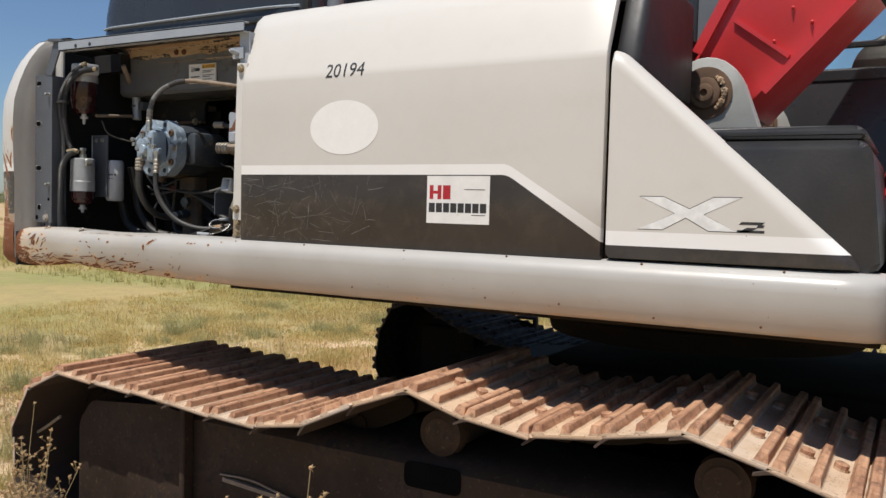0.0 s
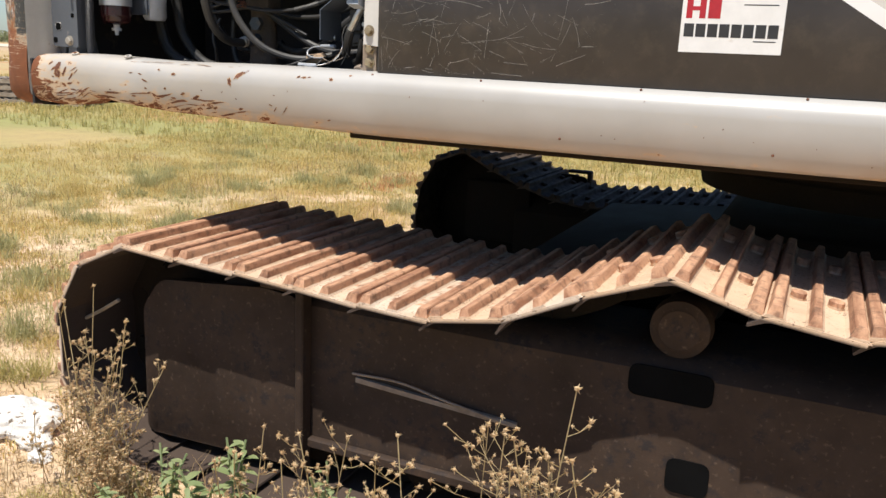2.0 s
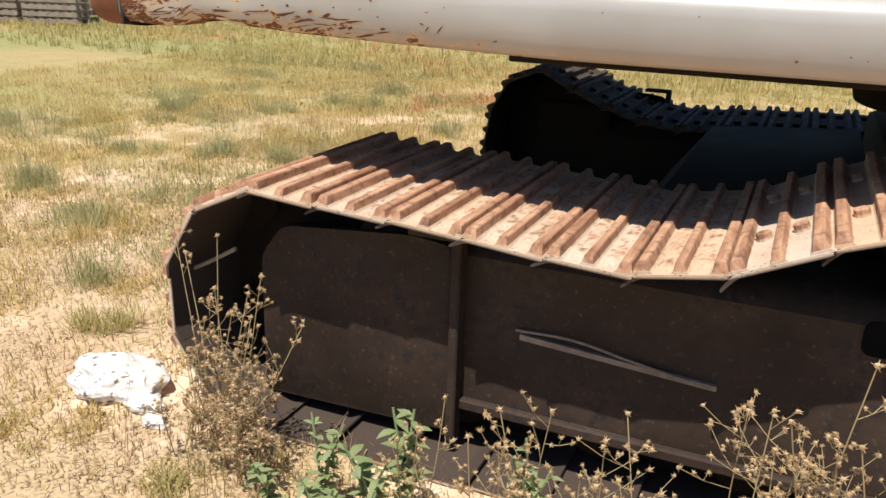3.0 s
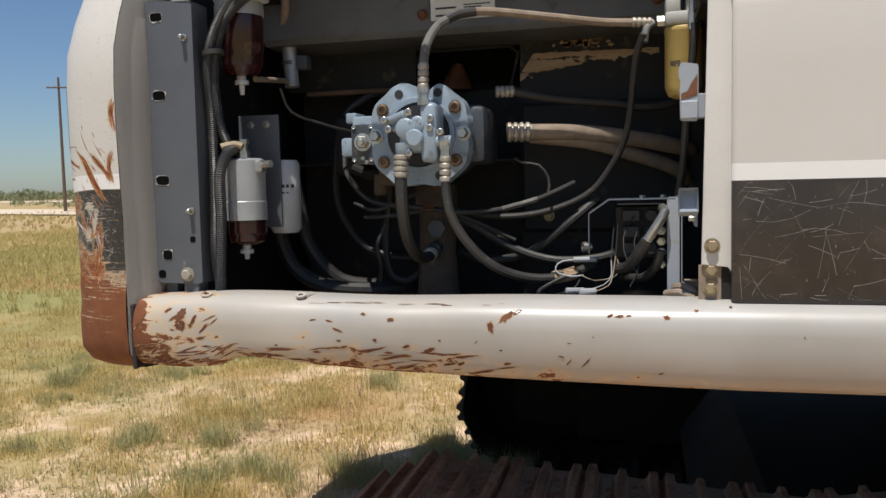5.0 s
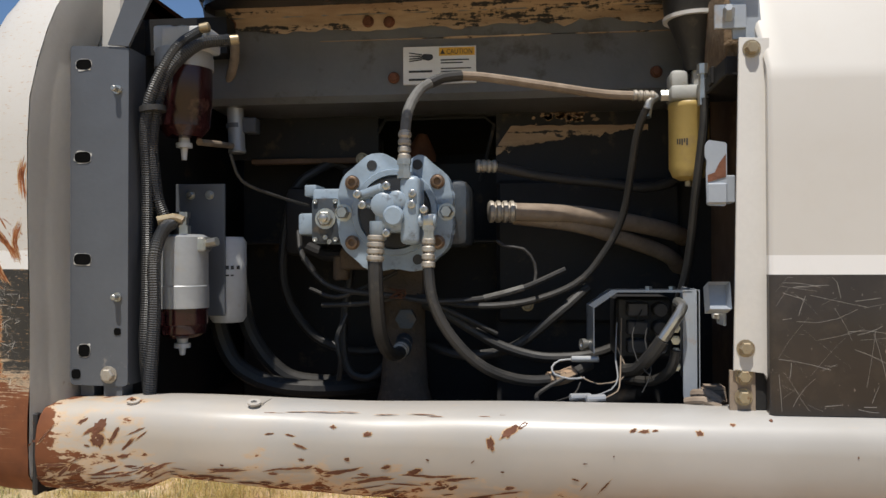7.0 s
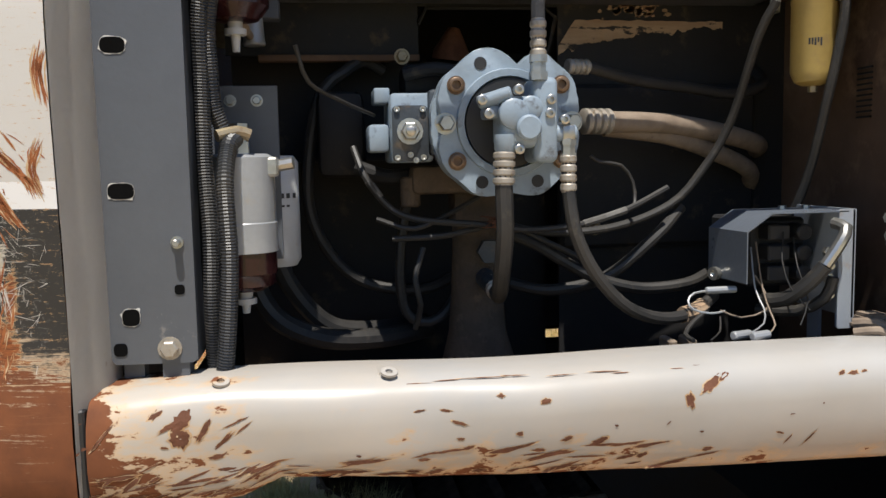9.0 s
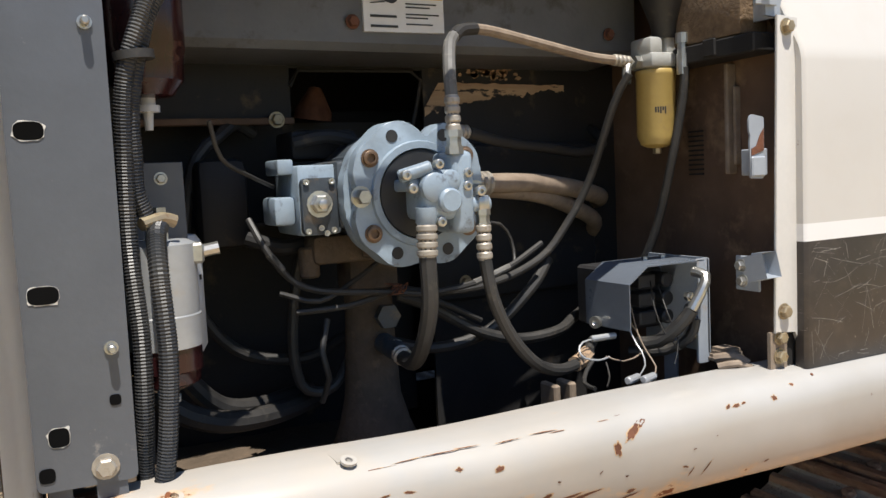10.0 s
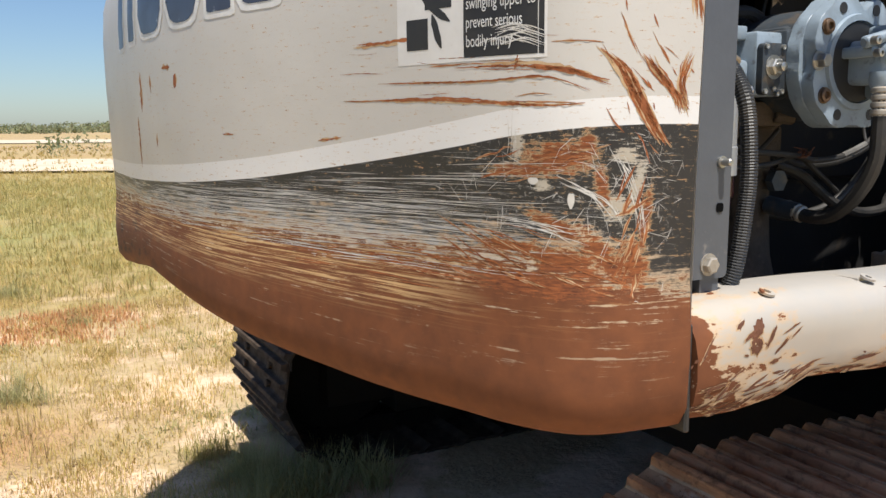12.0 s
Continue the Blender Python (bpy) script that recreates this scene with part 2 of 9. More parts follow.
    c = mix(nt, ramp(nt, wr, 0.42, 0.48), c, gouged)
    tanline = maths(nt, "MULTIPLY", ramp(nt, uvn(0.9, 46, 4, 6, 0.7), 0.50, 0.57), maths(nt, "MULTIPLY", ramp(nt, w, 1.36, 1.41), ramp(nt, w, 1.50, 1.46)))
    c = mix(nt, maths(nt, "MULTIPLY", tanline, maths(nt, "MULTIPLY", ramp(nt, u, 0.30, 0.5), 0.9)), c, (0.64, 0.42, 0.20))
    nt.links.new(c, b.inputs["Base Color"])
    nt.links.new(maths(nt, "MAXIMUM", maths(nt, "MULTIPLY", rust, 0.8), ramp(nt, big, 0.3, 0.7, 0.36, 0.48)), b.inputs["Roughness"])
    bump(nt, b, maths(nt, "ADD", noise_of(nt, v, 2.2, 3), maths(nt, "MULTIPLY", noise_of(nt, v, 60, 3), 0.04)), 0.25, 0.03)
    return m


def shoe_steel():
    """Track shoes: rusty ribs, dusty pale plate between them."""
    m, nt, b = mat("shoe_steel", 0.8)
    v = coords(nt)
    x, y, z = axes(nt)
    info = nt.nodes.new("ShaderNodeObjectInfo")
    off = nt.nodes.new("ShaderNodeVectorMath")
    off.operation = "ADD"
    nt.links.new(v, off.inputs[0])
    sc = node(nt, "Math", op="MULTIPLY")
    nt.links.new(info.outputs["Random"], sc.inputs[0])
    sc.inputs[1].default_value = 37.0
    nt.links.new(sc.outputs[0], off.inputs[1])
    vv = off.outputs[0]
    n = noise_of(nt, vv, 14, 6, 0.6)
    run = nt.nodes.new("ShaderNodeMapping")
    run.inputs["Scale"].default_value = (34, 3.5, 18)
    nt.links.new(vv, run.inputs["Vector"])
    streak = noise_of(nt, run.outputs["Vector"], 1.0, 7, 0.65)
    rustc = mix(nt, ramp(nt, streak, 0.34, 0.66), (0.24, 0.105, 0.055), (0.58, 0.335, 0.20))
    rustc = mix(nt, ramp(nt, noise_of(nt, vv, 26, 7, 0.65), 0.50, 0.66, 0, 0.75), rustc, (0.12, 0.062, 0.038))
    tone = mix(nt, info.outputs["Random"], (0.60, 0.42, 0.28), (0.54, 0.44, 0.345))
    dirt = mix(nt, ramp(nt, noise_of(nt, vv, 7, 6, 0.6), 0.38, 0.66), tone, (0.46, 0.325, 0.215))
    specks = maths(nt, "MULTIPLY", ramp(nt, noise_of(nt, vv, 120, 4, 0.65), 0.57, 0.63), ramp(nt, noise_of(nt, vv, 11, 5, 0.6), 0.44, 0.56))
    dirt = mix(nt, maths(nt, "MULTIPLY", specks, 0.95), dirt, (0.16, 0.10, 0.065))
    low = maths(nt, "ADD", ramp(nt, z, 0.015, 0.022), ramp(nt, n, 0.42, 0.70, -0.12, 0.42))
    c = mix(nt, ramp(nt, low, 0.35, 0.75), dirt, rustc)
    # plates turn dark brown towards the underside
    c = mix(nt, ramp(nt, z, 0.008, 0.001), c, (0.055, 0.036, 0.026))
    nt.links.new(c, b.inputs["Base Color"])
    bump(nt, b, noise_of(nt, vv, 45, 5, 0.65), 0.5, 0.006)
    return m


def frame_steel():
    m, nt, b = mat("track_frame_paint", 0.72)
    v = coords(nt)
    n = noise_of(nt, v, 5, 7, 0.6)
    f = noise_of(nt, v, 28, 6, 0.65)
    c = mix(nt, ramp(nt, n, 0.3, 0.65), (0.034, 0.023, 0.017), (0.060, 0.040, 0.029))
    dark = maths(nt, "MULTIPLY", ramp(nt, f, 0.50, 0.62, 0, 0.6), ramp(nt, n, 0.44, 0.56))
    c = mix(nt, dark, c, (0.018, 0.019, 0.023))
    c = mix(nt, ramp(nt, noise_of(nt, v, 60, 4), 0.6, 0.8, 0, 0.4), c, (0.22, 0.15, 0.10))
    nt.links.new(c, b.inputs["Base Color"])
    bump(nt, b, f, 0.3, 0.006)
    return m


def ground_soil():
    m, nt, b = mat("soil", 0.95)
    v = coords(nt)
    a = noise_of(nt, v, 0.35, 6, 0.6)
    d = noise_of(nt, v, 2.3, 8, 0.62)
    e = noise_of(nt, v, 22, 6, 0.6)
    sand = mix(nt, d, (0.60, 0.42, 0.265), (0.46, 0.305, 0.18))
    sand = mix(nt, ramp(nt, e, 0.35, 0.7, 0, 0.5), sand, (0.67, 0.49, 0.325))
    straw = mix(nt, e, (0.36, 0.25, 0.10), (0.50, 0.365, 0.17))
    dist = nt.nodes.new("ShaderNodeVectorMath")
    dist.operation = "LENGTH"
    nt.links.new(v, dist.inputs[0])
    far = ramp(nt, dist.outputs["Value"], 4, 9, -0.12, 0.26)
    c = mix(nt, ramp(nt, maths(nt, "ADD", a, far), 0.50, 0.62), sand, straw)
    green = ramp(nt, noise_of(nt, v, 0.22, 5, 0.55), 0.40, 0.58, 0.22, 0.85)
    green = maths(nt, "MULTIPLY", green, ramp(nt, dist.outputs["Value"], 5, 11, 0.35, 1.0))
    green = maths(nt, "MULTIPLY", green, ramp(nt, dist.outputs["Value"], 24, 34, 1.0, 0.12))
    c = mix(nt, green, c, mix(nt, e, (0.20, 0.22, 0.06), (0.30, 0.29, 0.10)))
    band = ramp(nt, noise_of(nt, coords(nt, (0.01, 0.01, 1)), 2.2, 4, 0.5), 0.45, 0.6)
    c = mix(nt, maths(nt, "MULTIPLY", band, ramp(nt, dist.outputs["Value"], 35, 80)), c, (0.46, 0.335, 0.20))
    red = ramp(nt, noise_of(nt, coords(nt, (1, 1, 1)), 0.18, 3), 0.61, 0.68, 0, 0.6)
    c = mix(nt, red, c, (0.42, 0.17, 0.06))
    f = noise_of(nt, v, 75, 4, 0.6)
    patch = ramp(nt, noise_of(nt, v, 3.1, 6, 0.6), 0.42, 0.60)
    c = mix(nt, maths(nt, "MULTIPLY", ramp(nt, f, 0.51, 0.58, 0, 0.8), patch), c, (0.20, 0.14, 0.075))
    pale = ramp(nt, noise_of(nt, v, 1.3, 7, 0.65), 0.49, 0.58, 0, 0.75)
    c = mix(nt, maths(nt, "MULTIPLY", pale, ramp(nt, dist.outputs["Value"], 5.5, 9.0, 1.0, 0.0)), c, (0.80, 0.585, 0.42))
    nt.links.new(c, b.inputs["Base Color"])
    bump(nt, b, maths(nt, "ADD", d, maths(nt, "MULTIPLY", e, 0.4)), 0.7, 0.04)
    return m


def leafy(name, cols, rough=0.7):
    m, nt, b = mat(name, rough)
    g = nt.nodes.new("ShaderNodeNewGeometry")
    cr = nt.nodes.new("ShaderNodeValToRGB")
    cr.color_ramp.interpolation = "LINEAR"
    while len(cr.color_ramp.elements) < len(cols):
        cr.color_ramp.elements.new(0.5)
    for i, k in enumerate(cols):
        cr.color_ramp.elements[i].position = i / (len(cols) - 1)
        cr.color_ramp.elements[i].color = (*k, 1)
    nt.links.new(g.outputs["Random Per Island"], cr.inputs["Fac"])
    nt.links.new(cr.outputs["Color"], b.inputs["Base Color"])
    # thin blades let part of the light through
    out = [k for k in nt.nodes if k.type == "OUTPUT_MATERIAL"][0]
    thin = nt.nodes.new("ShaderNodeBsdfTranslucent")
    nt.links.new(cr.outputs["Color"], thin.inputs["Color"])
    both = nt.nodes.new("ShaderNodeMixShader")
    both.inputs[0].default_value = 0.42
    nt.links.new(b.outputs[0], both.inputs[1])
    nt.links.new(thin.outputs[0], both.inputs[2])
    nt.links.new(both.outputs[0], out.inputs["Surface"])
    return m


def glass(name, tint, rough=0.03):
    m, nt, b = mat(name, rough)
    b.inputs["Base Color"].default_value = (*tint, 1)
    b.inputs["Transmission Weight"].default_value = 1.0
    b.inputs["IOR"].default_value = 1.45
    return m


def pump_paint():
    return simple("pump_blue_paint", (0.29, 0.36, 0.43), (0.23, 0.285, 0.34), rough=0.38, scale=16, bumpy=0.15, dust=(0.07, 0.065, 0.06), dust_at=(0.58, 0.72))


def clay_dust():
    """Tan clay dust caked in level streaks, worn through to dark paint in places."""
    m, nt, b = mat("caked_clay_dust", 0.95)
    v = coords(nt, (0.25, 1, 1.6))
    n, f = noise_of(nt, v, 14, 7, 0.65), noise_of(nt, coords(nt), 55, 5, 0.65)
    c = mix(nt, ramp(nt, n, 0.35, 0.65), (0.50, 0.36, 0.235), (0.30, 0.195, 0.12))
    worn = maths(nt, "ADD", noise_of(nt, v, 24, 8, 0.7), maths(nt, "MULTIPLY", f, 0.35))
    c = mix(nt, ramp(nt, worn, 0.73, 0.77), c, (0.035, 0.032, 0.030))
    nt.links.new(c, b.inputs["Base Color"])
    bump(nt, b, f, 0.5, 0.004)
    return m


M = dict(
    # far shoes: grey-brown steel, darkened further for the machine's shade
    panel=panel_paint(), skirt=skirt_paint(), cw=counterweight_paint(), shoe=shoe_steel(), shadedshoe=simple("shaded_grimy_shoe_steel", (0.095, 0.070, 0.052), (0.05, 0.036, 0.027), 0.9, scale=16, bumpy=0.3, dust=(0.11, 0.082, 0.06), dust_at=(0.56, 0.7)), tframe=frame_steel(), soil=ground_soil(),
    cream=simple("cream_paint", CREAM, tuple(k * 0.93 for k in CREAM), 0.42, scale=5, bumpy=0.06, dust=(0.30, 0.20, 0.12), dust_at=(0.68, 0.75)),
    greypost=simple("grey_post_paint", (0.102, 0.110, 0.125), (0.088, 0.095, 0.108), 0.40, scale=8, bumpy=0.08, dust=(0.22, 0.21, 0.20), dust_at=(0.66, 0.72)),
    greysteel=simple("light_grey_steel", (0.34, 0.37, 0.41), (0.29, 0.32, 0.36), 0.4, scale=7, dust=(0.30, 0.23, 0.17), dust_at=(0.62, 0.75)),
    # dark grey paint made paler to carry light bounced off the bumper
    innerlit=simple("bounce_lit_bulkhead_paint", (0.28, 0.28, 0.284), (0.22, 0.22, 0.223), 0.36, scale=6, dust=(0.11, 0.085, 0.06), dust_at=(0.58, 0.75)),
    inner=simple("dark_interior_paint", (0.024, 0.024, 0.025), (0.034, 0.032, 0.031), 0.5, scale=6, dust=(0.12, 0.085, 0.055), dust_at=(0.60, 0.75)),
    coverblue=simple("grey_sheet_cover", (0.13, 0.15, 0.18), (0.11, 0.125, 0.15), 0.30, scale=8, dust=(0.24, 0.20, 0.16), dust_at=(0.64, 0.75)),
    brassdark=simple("dull_socket_screw", (0.22, 0.15, 0.10), (0.14, 0.085, 0.05), 0.5, metal=0.6, scale=40, bumpy=0.3),
    clay=clay_dust(),
    brownwall=simple("dusty_brown_wall", (0.19, 0.120, 0.080), (0.095, 0.062, 0.044), 0.85, scale=4, dust=(0.24, 0.16, 0.10), dust_at=(0.55, 0.7)),
    dirt=simple("oily_dirt", (0.095, 0.073, 0.054), (0.13, 0.098, 0.072), 0.95, scale=18, bumpy=0.9, dust=(0.16, 0.115, 0.08), dust_at=(0.58, 0.7)),
    black=simple("black_hood_paint", (0.034, 0.037, 0.040), (0.026, 0.028, 0.031), 0.28, scale=4, bumpy=0.05, dust=(0.10, 0.08, 0.065), dust_at=(0.66, 0.85)),
    blackplastic=simple("black_textured_plastic", (0.022, 0.022, 0.024), (0.03, 0.029, 0.03), 0.5, scale=8, bumpy=0.15, dust=(0.10, 0.08, 0.06), dust_at=(0.65, 0.85)),
    # grease colour, taken near black to deepen the shade below the machine
    under=simple("grimy_shade_dark", (0.017, 0.012, 0.008), (0.026, 0.018, 0.012), 0.9, scale=5, bumpy=0.4),
    red=simple("red_boom_paint", (0.62, 0.040, 0.042), (0.54, 0.034, 0.037), 0.34, scale=5, bumpy=0.06, dust=(0.30, 0.10, 0.08), dust_at=(0.66, 0.8)),
    rubber=simple("black_rubber_hose", (0.024, 0.023, 0.022), (0.036, 0.033, 0.030), 0.55, scale=20, dust=(0.10, 0.085, 0.065), dust_at=(0.58, 0.80)),
    greyhose=simple("dusty_grey_hose", (0.15, 0.145, 0.135), (0.095, 0.09, 0.082), 0.7, scale=24, dust=(0.30, 0.27, 0.23), dust_at=(0.55, 0.75)),
    tanhose=simple("dusty_tan_hose", (0.30, 0.235, 0.175), (0.20, 0.15, 0.11), 0.8, scale=20, dust=(0.10, 0.075, 0.055), dust_at=(0.60, 0.75)),
    loom=simple("ribbed_grey_loom", (0.024, 0.025, 0.027), (0.036, 0.036, 0.036), 0.45, scale=14, dust=(0.10, 0.09, 0.08), dust_at=(0.58, 0.75)),
    pump=pump_paint(),
    pumpdark=simple("pump_blue_grey_body", (0.050, 0.062, 0.075), (0.030, 0.037, 0.046), 0.5, scale=14, bumpy=0.3, dust=(0.12, 0.09, 0.06), dust_at=(0.52, 0.7)),
    zinc=simple("zinc_fittings", (0.55, 0.54, 0.50), (0.42, 0.41, 0.38), 0.33, metal=0.85, scale=30, dust=(0.30, 0.25, 0.18), dust_at=(0.60, 0.72)),
    crimp=simple("crimped_hose_ferrule", (0.46, 0.42, 0.36), (0.36, 0.32, 0.27), 0.5, metal=0.5, scale=40, dust=(0.28, 0.22, 0.15), dust_at=(0.55, 0.7)),
    brass=simple("yellow_passivated_bolt", (0.40, 0.33, 0.21), (0.30, 0.24, 0.16), 0.45, metal=0.5, scale=30, dust=(0.22, 0.12, 0.06), dust_at=(0.58, 0.7)),
    rusty=simple("rusted_steel", (0.17, 0.065, 0.032), (0.10, 0.04, 0.022), 0.85, scale=25, bumpy=0.5),
    orange=simple("bare_rust_gouge", (0.40, 0.135, 0.042), (0.25, 0.075, 0.026), 0.8, scale=40, bumpy=0.4),
    paleprimer=simple("scraped_primer", (0.70, 0.68, 0.64), (0.56, 0.53, 0.48), 0.6, scale=30, bumpy=0.2),
    sepcap=simple("silver_filter_canister", (0.42, 0.43, 0.44), (0.36, 0.37, 0.38), 0.42, metal=0.35, scale=14, dust=(0.40, 0.37, 0.33), dust_at=(0.6, 0.75)),
    bowl=simple("dark_red_filter_bowl", (0.034, 0.009, 0.010), (0.022, 0.007, 0.008), 0.2, scale=10, bumpy=0.03, dust=(0.13, 0.07, 0.05), dust_at=(0.58, 0.75)),
    whitefil=simple("white_filter_can", (0.52, 0.53, 0.54), (0.45, 0.46, 0.47), 0.4, scale=12, dust=(0.40, 0.33, 0.25), dust_at=(0.62, 0.75)),
    yellowfil=simple("yellow_filter_can", (0.52, 0.37, 0.115), (0.44, 0.31, 0.10), 0.42, scale=12, dust=(0.40, 0.28, 0.12), dust_at=(0.58, 0.75)),
    foam=simple("brown_foam_block", (0.22, 0.15, 0.09), (0.14, 0.095, 0.06), 0.95, scale=60, fine=160, bumpy=1.0),
    sticker=simple("white_sticker", (0.74, 0.73, 0.71), (0.68, 0.67, 0.65), 0.5, scale=20, bumpy=0.03, dust=(0.55, 0.50, 0.44), dust_at=(0.62, 0.8)),
    stickergrey=simple("off_white_oval_decal", (0.80, 0.79, 0.77), (0.77, 0.76, 0.74), 0.5, scale=20, bumpy=0.03),
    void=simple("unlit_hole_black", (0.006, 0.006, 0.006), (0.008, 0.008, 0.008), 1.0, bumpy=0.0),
    faintscratch=simple("faint_grey_scratch", (0.34, 0.32, 0.29), (0.17, 0.155, 0.14), 0.6, scale=60, bumpy=0.1),
    fringe=simple("tan_rust_fringe", (0.60, 0.44, 0.27), (0.46, 0.27, 0.13), 0.7, scale=40, bumpy=0.2),
    # print colour, also laid on as the darkness inside holes
    ink=simple("black_print_and_hole_shade", (0.020, 0.020, 0.022), (0.03, 0.03, 0.03), 0.5, scale=30, bumpy=0.02),
    inkblue=simple("dark_blue_letter_vinyl", (0.055, 0.070, 0.115), (0.040, 0.050, 0.085), 0.35, scale=12, bumpy=0.02, dust=(0.30, 0.32, 0.36), dust_at=(0.64, 0.7)),
    inkred=simple("red_print", (0.42, 0.018, 0.028), None, 0.45, scale=30, bumpy=0.02),
    inkyellow=simple("amber_print", (0.72, 0.40, 0.03), None, 0.45, scale=30, bumpy=0.02),
    inkwhite=simple("white_print", (0.78, 0.78, 0.77), None, 0.5, scale=30, bumpy=0.02),
    gunmetal=simple("brushed_exhaust_steel", (0.36, 0.34, 0.31), (0.28, 0.25, 0.22), 0.4, metal=0.8, scale=12),
    greyear=simple("grey_boom_bracket_paint", (0.44, 0.44, 0.42), (0.38, 0.38, 0.36), 0.5, scale=9, dust=(0.30, 0.20, 0.12), dust_at=(0.6, 0.75)),
    wood=simple("weathered_pallet_wood", (0.36, 0.30, 0.23), (0.24, 0.19, 0.14), 0.9, scale=9, bumpy=0.4),
    pole=simple("creosote_pole_wood", (0.10, 0.07, 0.05), (0.14, 0.10, 0.075), 0.9, scale=4, bumpy=0.4),
    rock=simple("chalky_white_rock", (0.72, 0.70, 0.66), (0.60, 0.56, 0.50), 0.9, scale=16, bumpy=0.8, dust=(0.16, 0.125, 0.09), dust_at=(0.585, 0.615)),
    glass=glass("cab_glass", (0.93, 1.0, 0.97)),
    tinted=simple("smoked_cab_panel", (0.15, 0.165, 0.165), (0.13, 0.14, 0.14), 0.15, scale=4, bumpy=0.02),
    straw=leafy("dry_grass", [(0.42, 0.30, 0.10), (0.58, 0.43, 0.165), (0.47, 0.39, 0.13), (0.65, 0.50, 0.23)]),
    green=leafy("green_grass", [(0.31, 0.275, 0.085), (0.39, 0.345, 0.12), (0.47, 0.40, 0.155), (0.52, 0.43, 0.19)]),
    herb=leafy("grey_green_herb", [(0.30, 0.285, 0.12), (0.37, 0.355, 0.16), (0.44, 0.41, 0.19), (0.48, 0.42, 0.21)]),
    leaf=leafy("weed_leaf", [(0.24, 0.30, 0.13), (0.33, 0.38, 0.19), (0.28, 0.33, 0.15)], 0.6),
    seedhead=leafy("straw_seed_head", [(0.60, 0.43, 0.22), (0.72, 0.55, 0.33), (0.48, 0.30, 0.14)]),
    thistle=leafy("dry_thistle", [(0.44, 0.33, 0.15), (0.62, 0.50, 0.28), (0.34, 0.23, 0.11)]),
    flower=leafy("orange_flowers", [(0.58, 0.27, 0.12), (0.62, 0.36, 0.17), (0.54, 0.28, 0.13)]),
    tree=leafy("far_foliage", [(0.19, 0.225, 0.11), (0.25, 0.27, 0.14), (0.30, 0.30, 0.18)]),
    thatch=leafy("brown_thatch", [(0.30, 0.20, 0.095), (0.46, 0.33, 0.17), (0.22, 0.15, 0.075), (0.58, 0.44, 0.25)]),
)

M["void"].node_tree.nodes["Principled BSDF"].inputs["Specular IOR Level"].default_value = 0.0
for _k in ("under", "inner", "dirt", "brownwall", "shadedshoe", "tframe"):
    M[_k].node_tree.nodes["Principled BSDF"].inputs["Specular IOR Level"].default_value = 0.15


# ---- mesh helpers ----
def part(name, bm, material, parent=None, label="", sharp=35.0):
    """One mesh object from a bmesh, under a thing or a part; the bmesh is in world metres."""
    if bm.faces:
        bmesh.ops.recalc_face_normals(bm, faces=bm.faces)
    lim = radians(sharp)
    for f in bm.faces:
        f.smooth = True
    for e in bm.edges:
        e.smooth = len(e.link_faces) == 2 and e.calc_face_angle(0) < lim
    me = bpy.data.meshes.new(name)
    bm.to_mesh(me)
    bm.free()
    me.materials.append(material)
    ob = new(name, me)
    if parent:
        ob.parent = parent
        ob.matrix_parent_inverse = parent_inverse(parent)
    if label:
        ob["label"] = label
    return ob


def pieces(name, bm, material, parent=None, label="", sharp=35.0):
    """Each separate piece in the bmesh as a mesh object of its own; pieces that overlap stay together."""
    seen, groups = set(), []
    for v in bm.verts:
        if v in seen:
            continue
        stack, comp = [v], []
        seen.add(v)
        while stack:
            a = stack.pop()
            comp.append(a)
            for e in a.link_edges:
                b = e.other_vert(a)
                if b not in seen:
                    seen.add(b)
                    stack.append(b)
        lo = Vector([min(a.co[i] for a in comp) for i in range(3)])
        hi = Vector([max(a.co[i] for a in comp) for i in range(3)])
        groups.append([lo, hi, comp])
    merged = []
    for g in groups:
        for h in merged:
            if all(g[0][i] <= h[1][i] + 0.0015 and h[0][i] <= g[1][i] + 0.0015 for i in range(3)):
                h[0], h[1] = Vector(map(min, h[0], g[0])), Vector(map(max, h[1], g[1]))
                h[2] += g[2]
                break
        else:
            merged.append(g)
    out = []
    for _, _, comp in merged:
        b2 = bmesh.new()
        index = {a: b2.verts.new(a.co) for a in comp}
        for f in {f for a in comp for f in a.link_faces}:
            b2.faces.new([index[a] for a in f.verts])
        out.append(part(name, b2, material, parent, label, sharp))
    bm.free()
    return out


def parent_inverse(p):
    m = p.matrix_basis.copy()
    if p.parent:
        m = p.parent.matrix_basis @ p.matrix_parent_inverse @ m
    return m.inverted()


def empty(name, at, label, category, group="", kind=""):
    ob = new(name)
    ob.empty_display_size = 0.2
    ob.matrix_basis = Matrix.Translation(at)
    return tagged(ob, label, category, group, kind)


def box(bm, x0, x1, y0, y1, z0, z1, bevel=0.0, seg=1, m=None):
    r = bmesh.ops.create_cube(bm, size=1.0)
    vs = r["verts"]
    for v in vs:
        v.co = Vector((x0 + (v.co.x + 0.5) * (x1 - x0), y0 + (v.co.y + 0.5) * (y1 - y0), z0 + (v.co.z + 0.5) * (z1 - z0)))
        if m:
            v.co = m @ v.co
    if bevel:
        es = list({e for v in vs for e in v.link_edges})
        bmesh.ops.bevel(bm, geom=es, offset=bevel, segments=seg, profile=0.5, affect="EDGES")
    return bm


def nb():
    return bmesh.new()


def basis(d):
    d = Vector(d).normalized()
    a = Vector((0, 0, 1)) if abs(d.z) < 0.9 else Vector((1, 0, 0))
    s = d.cross(a).normalized()
    return d, s, s.cross(d)


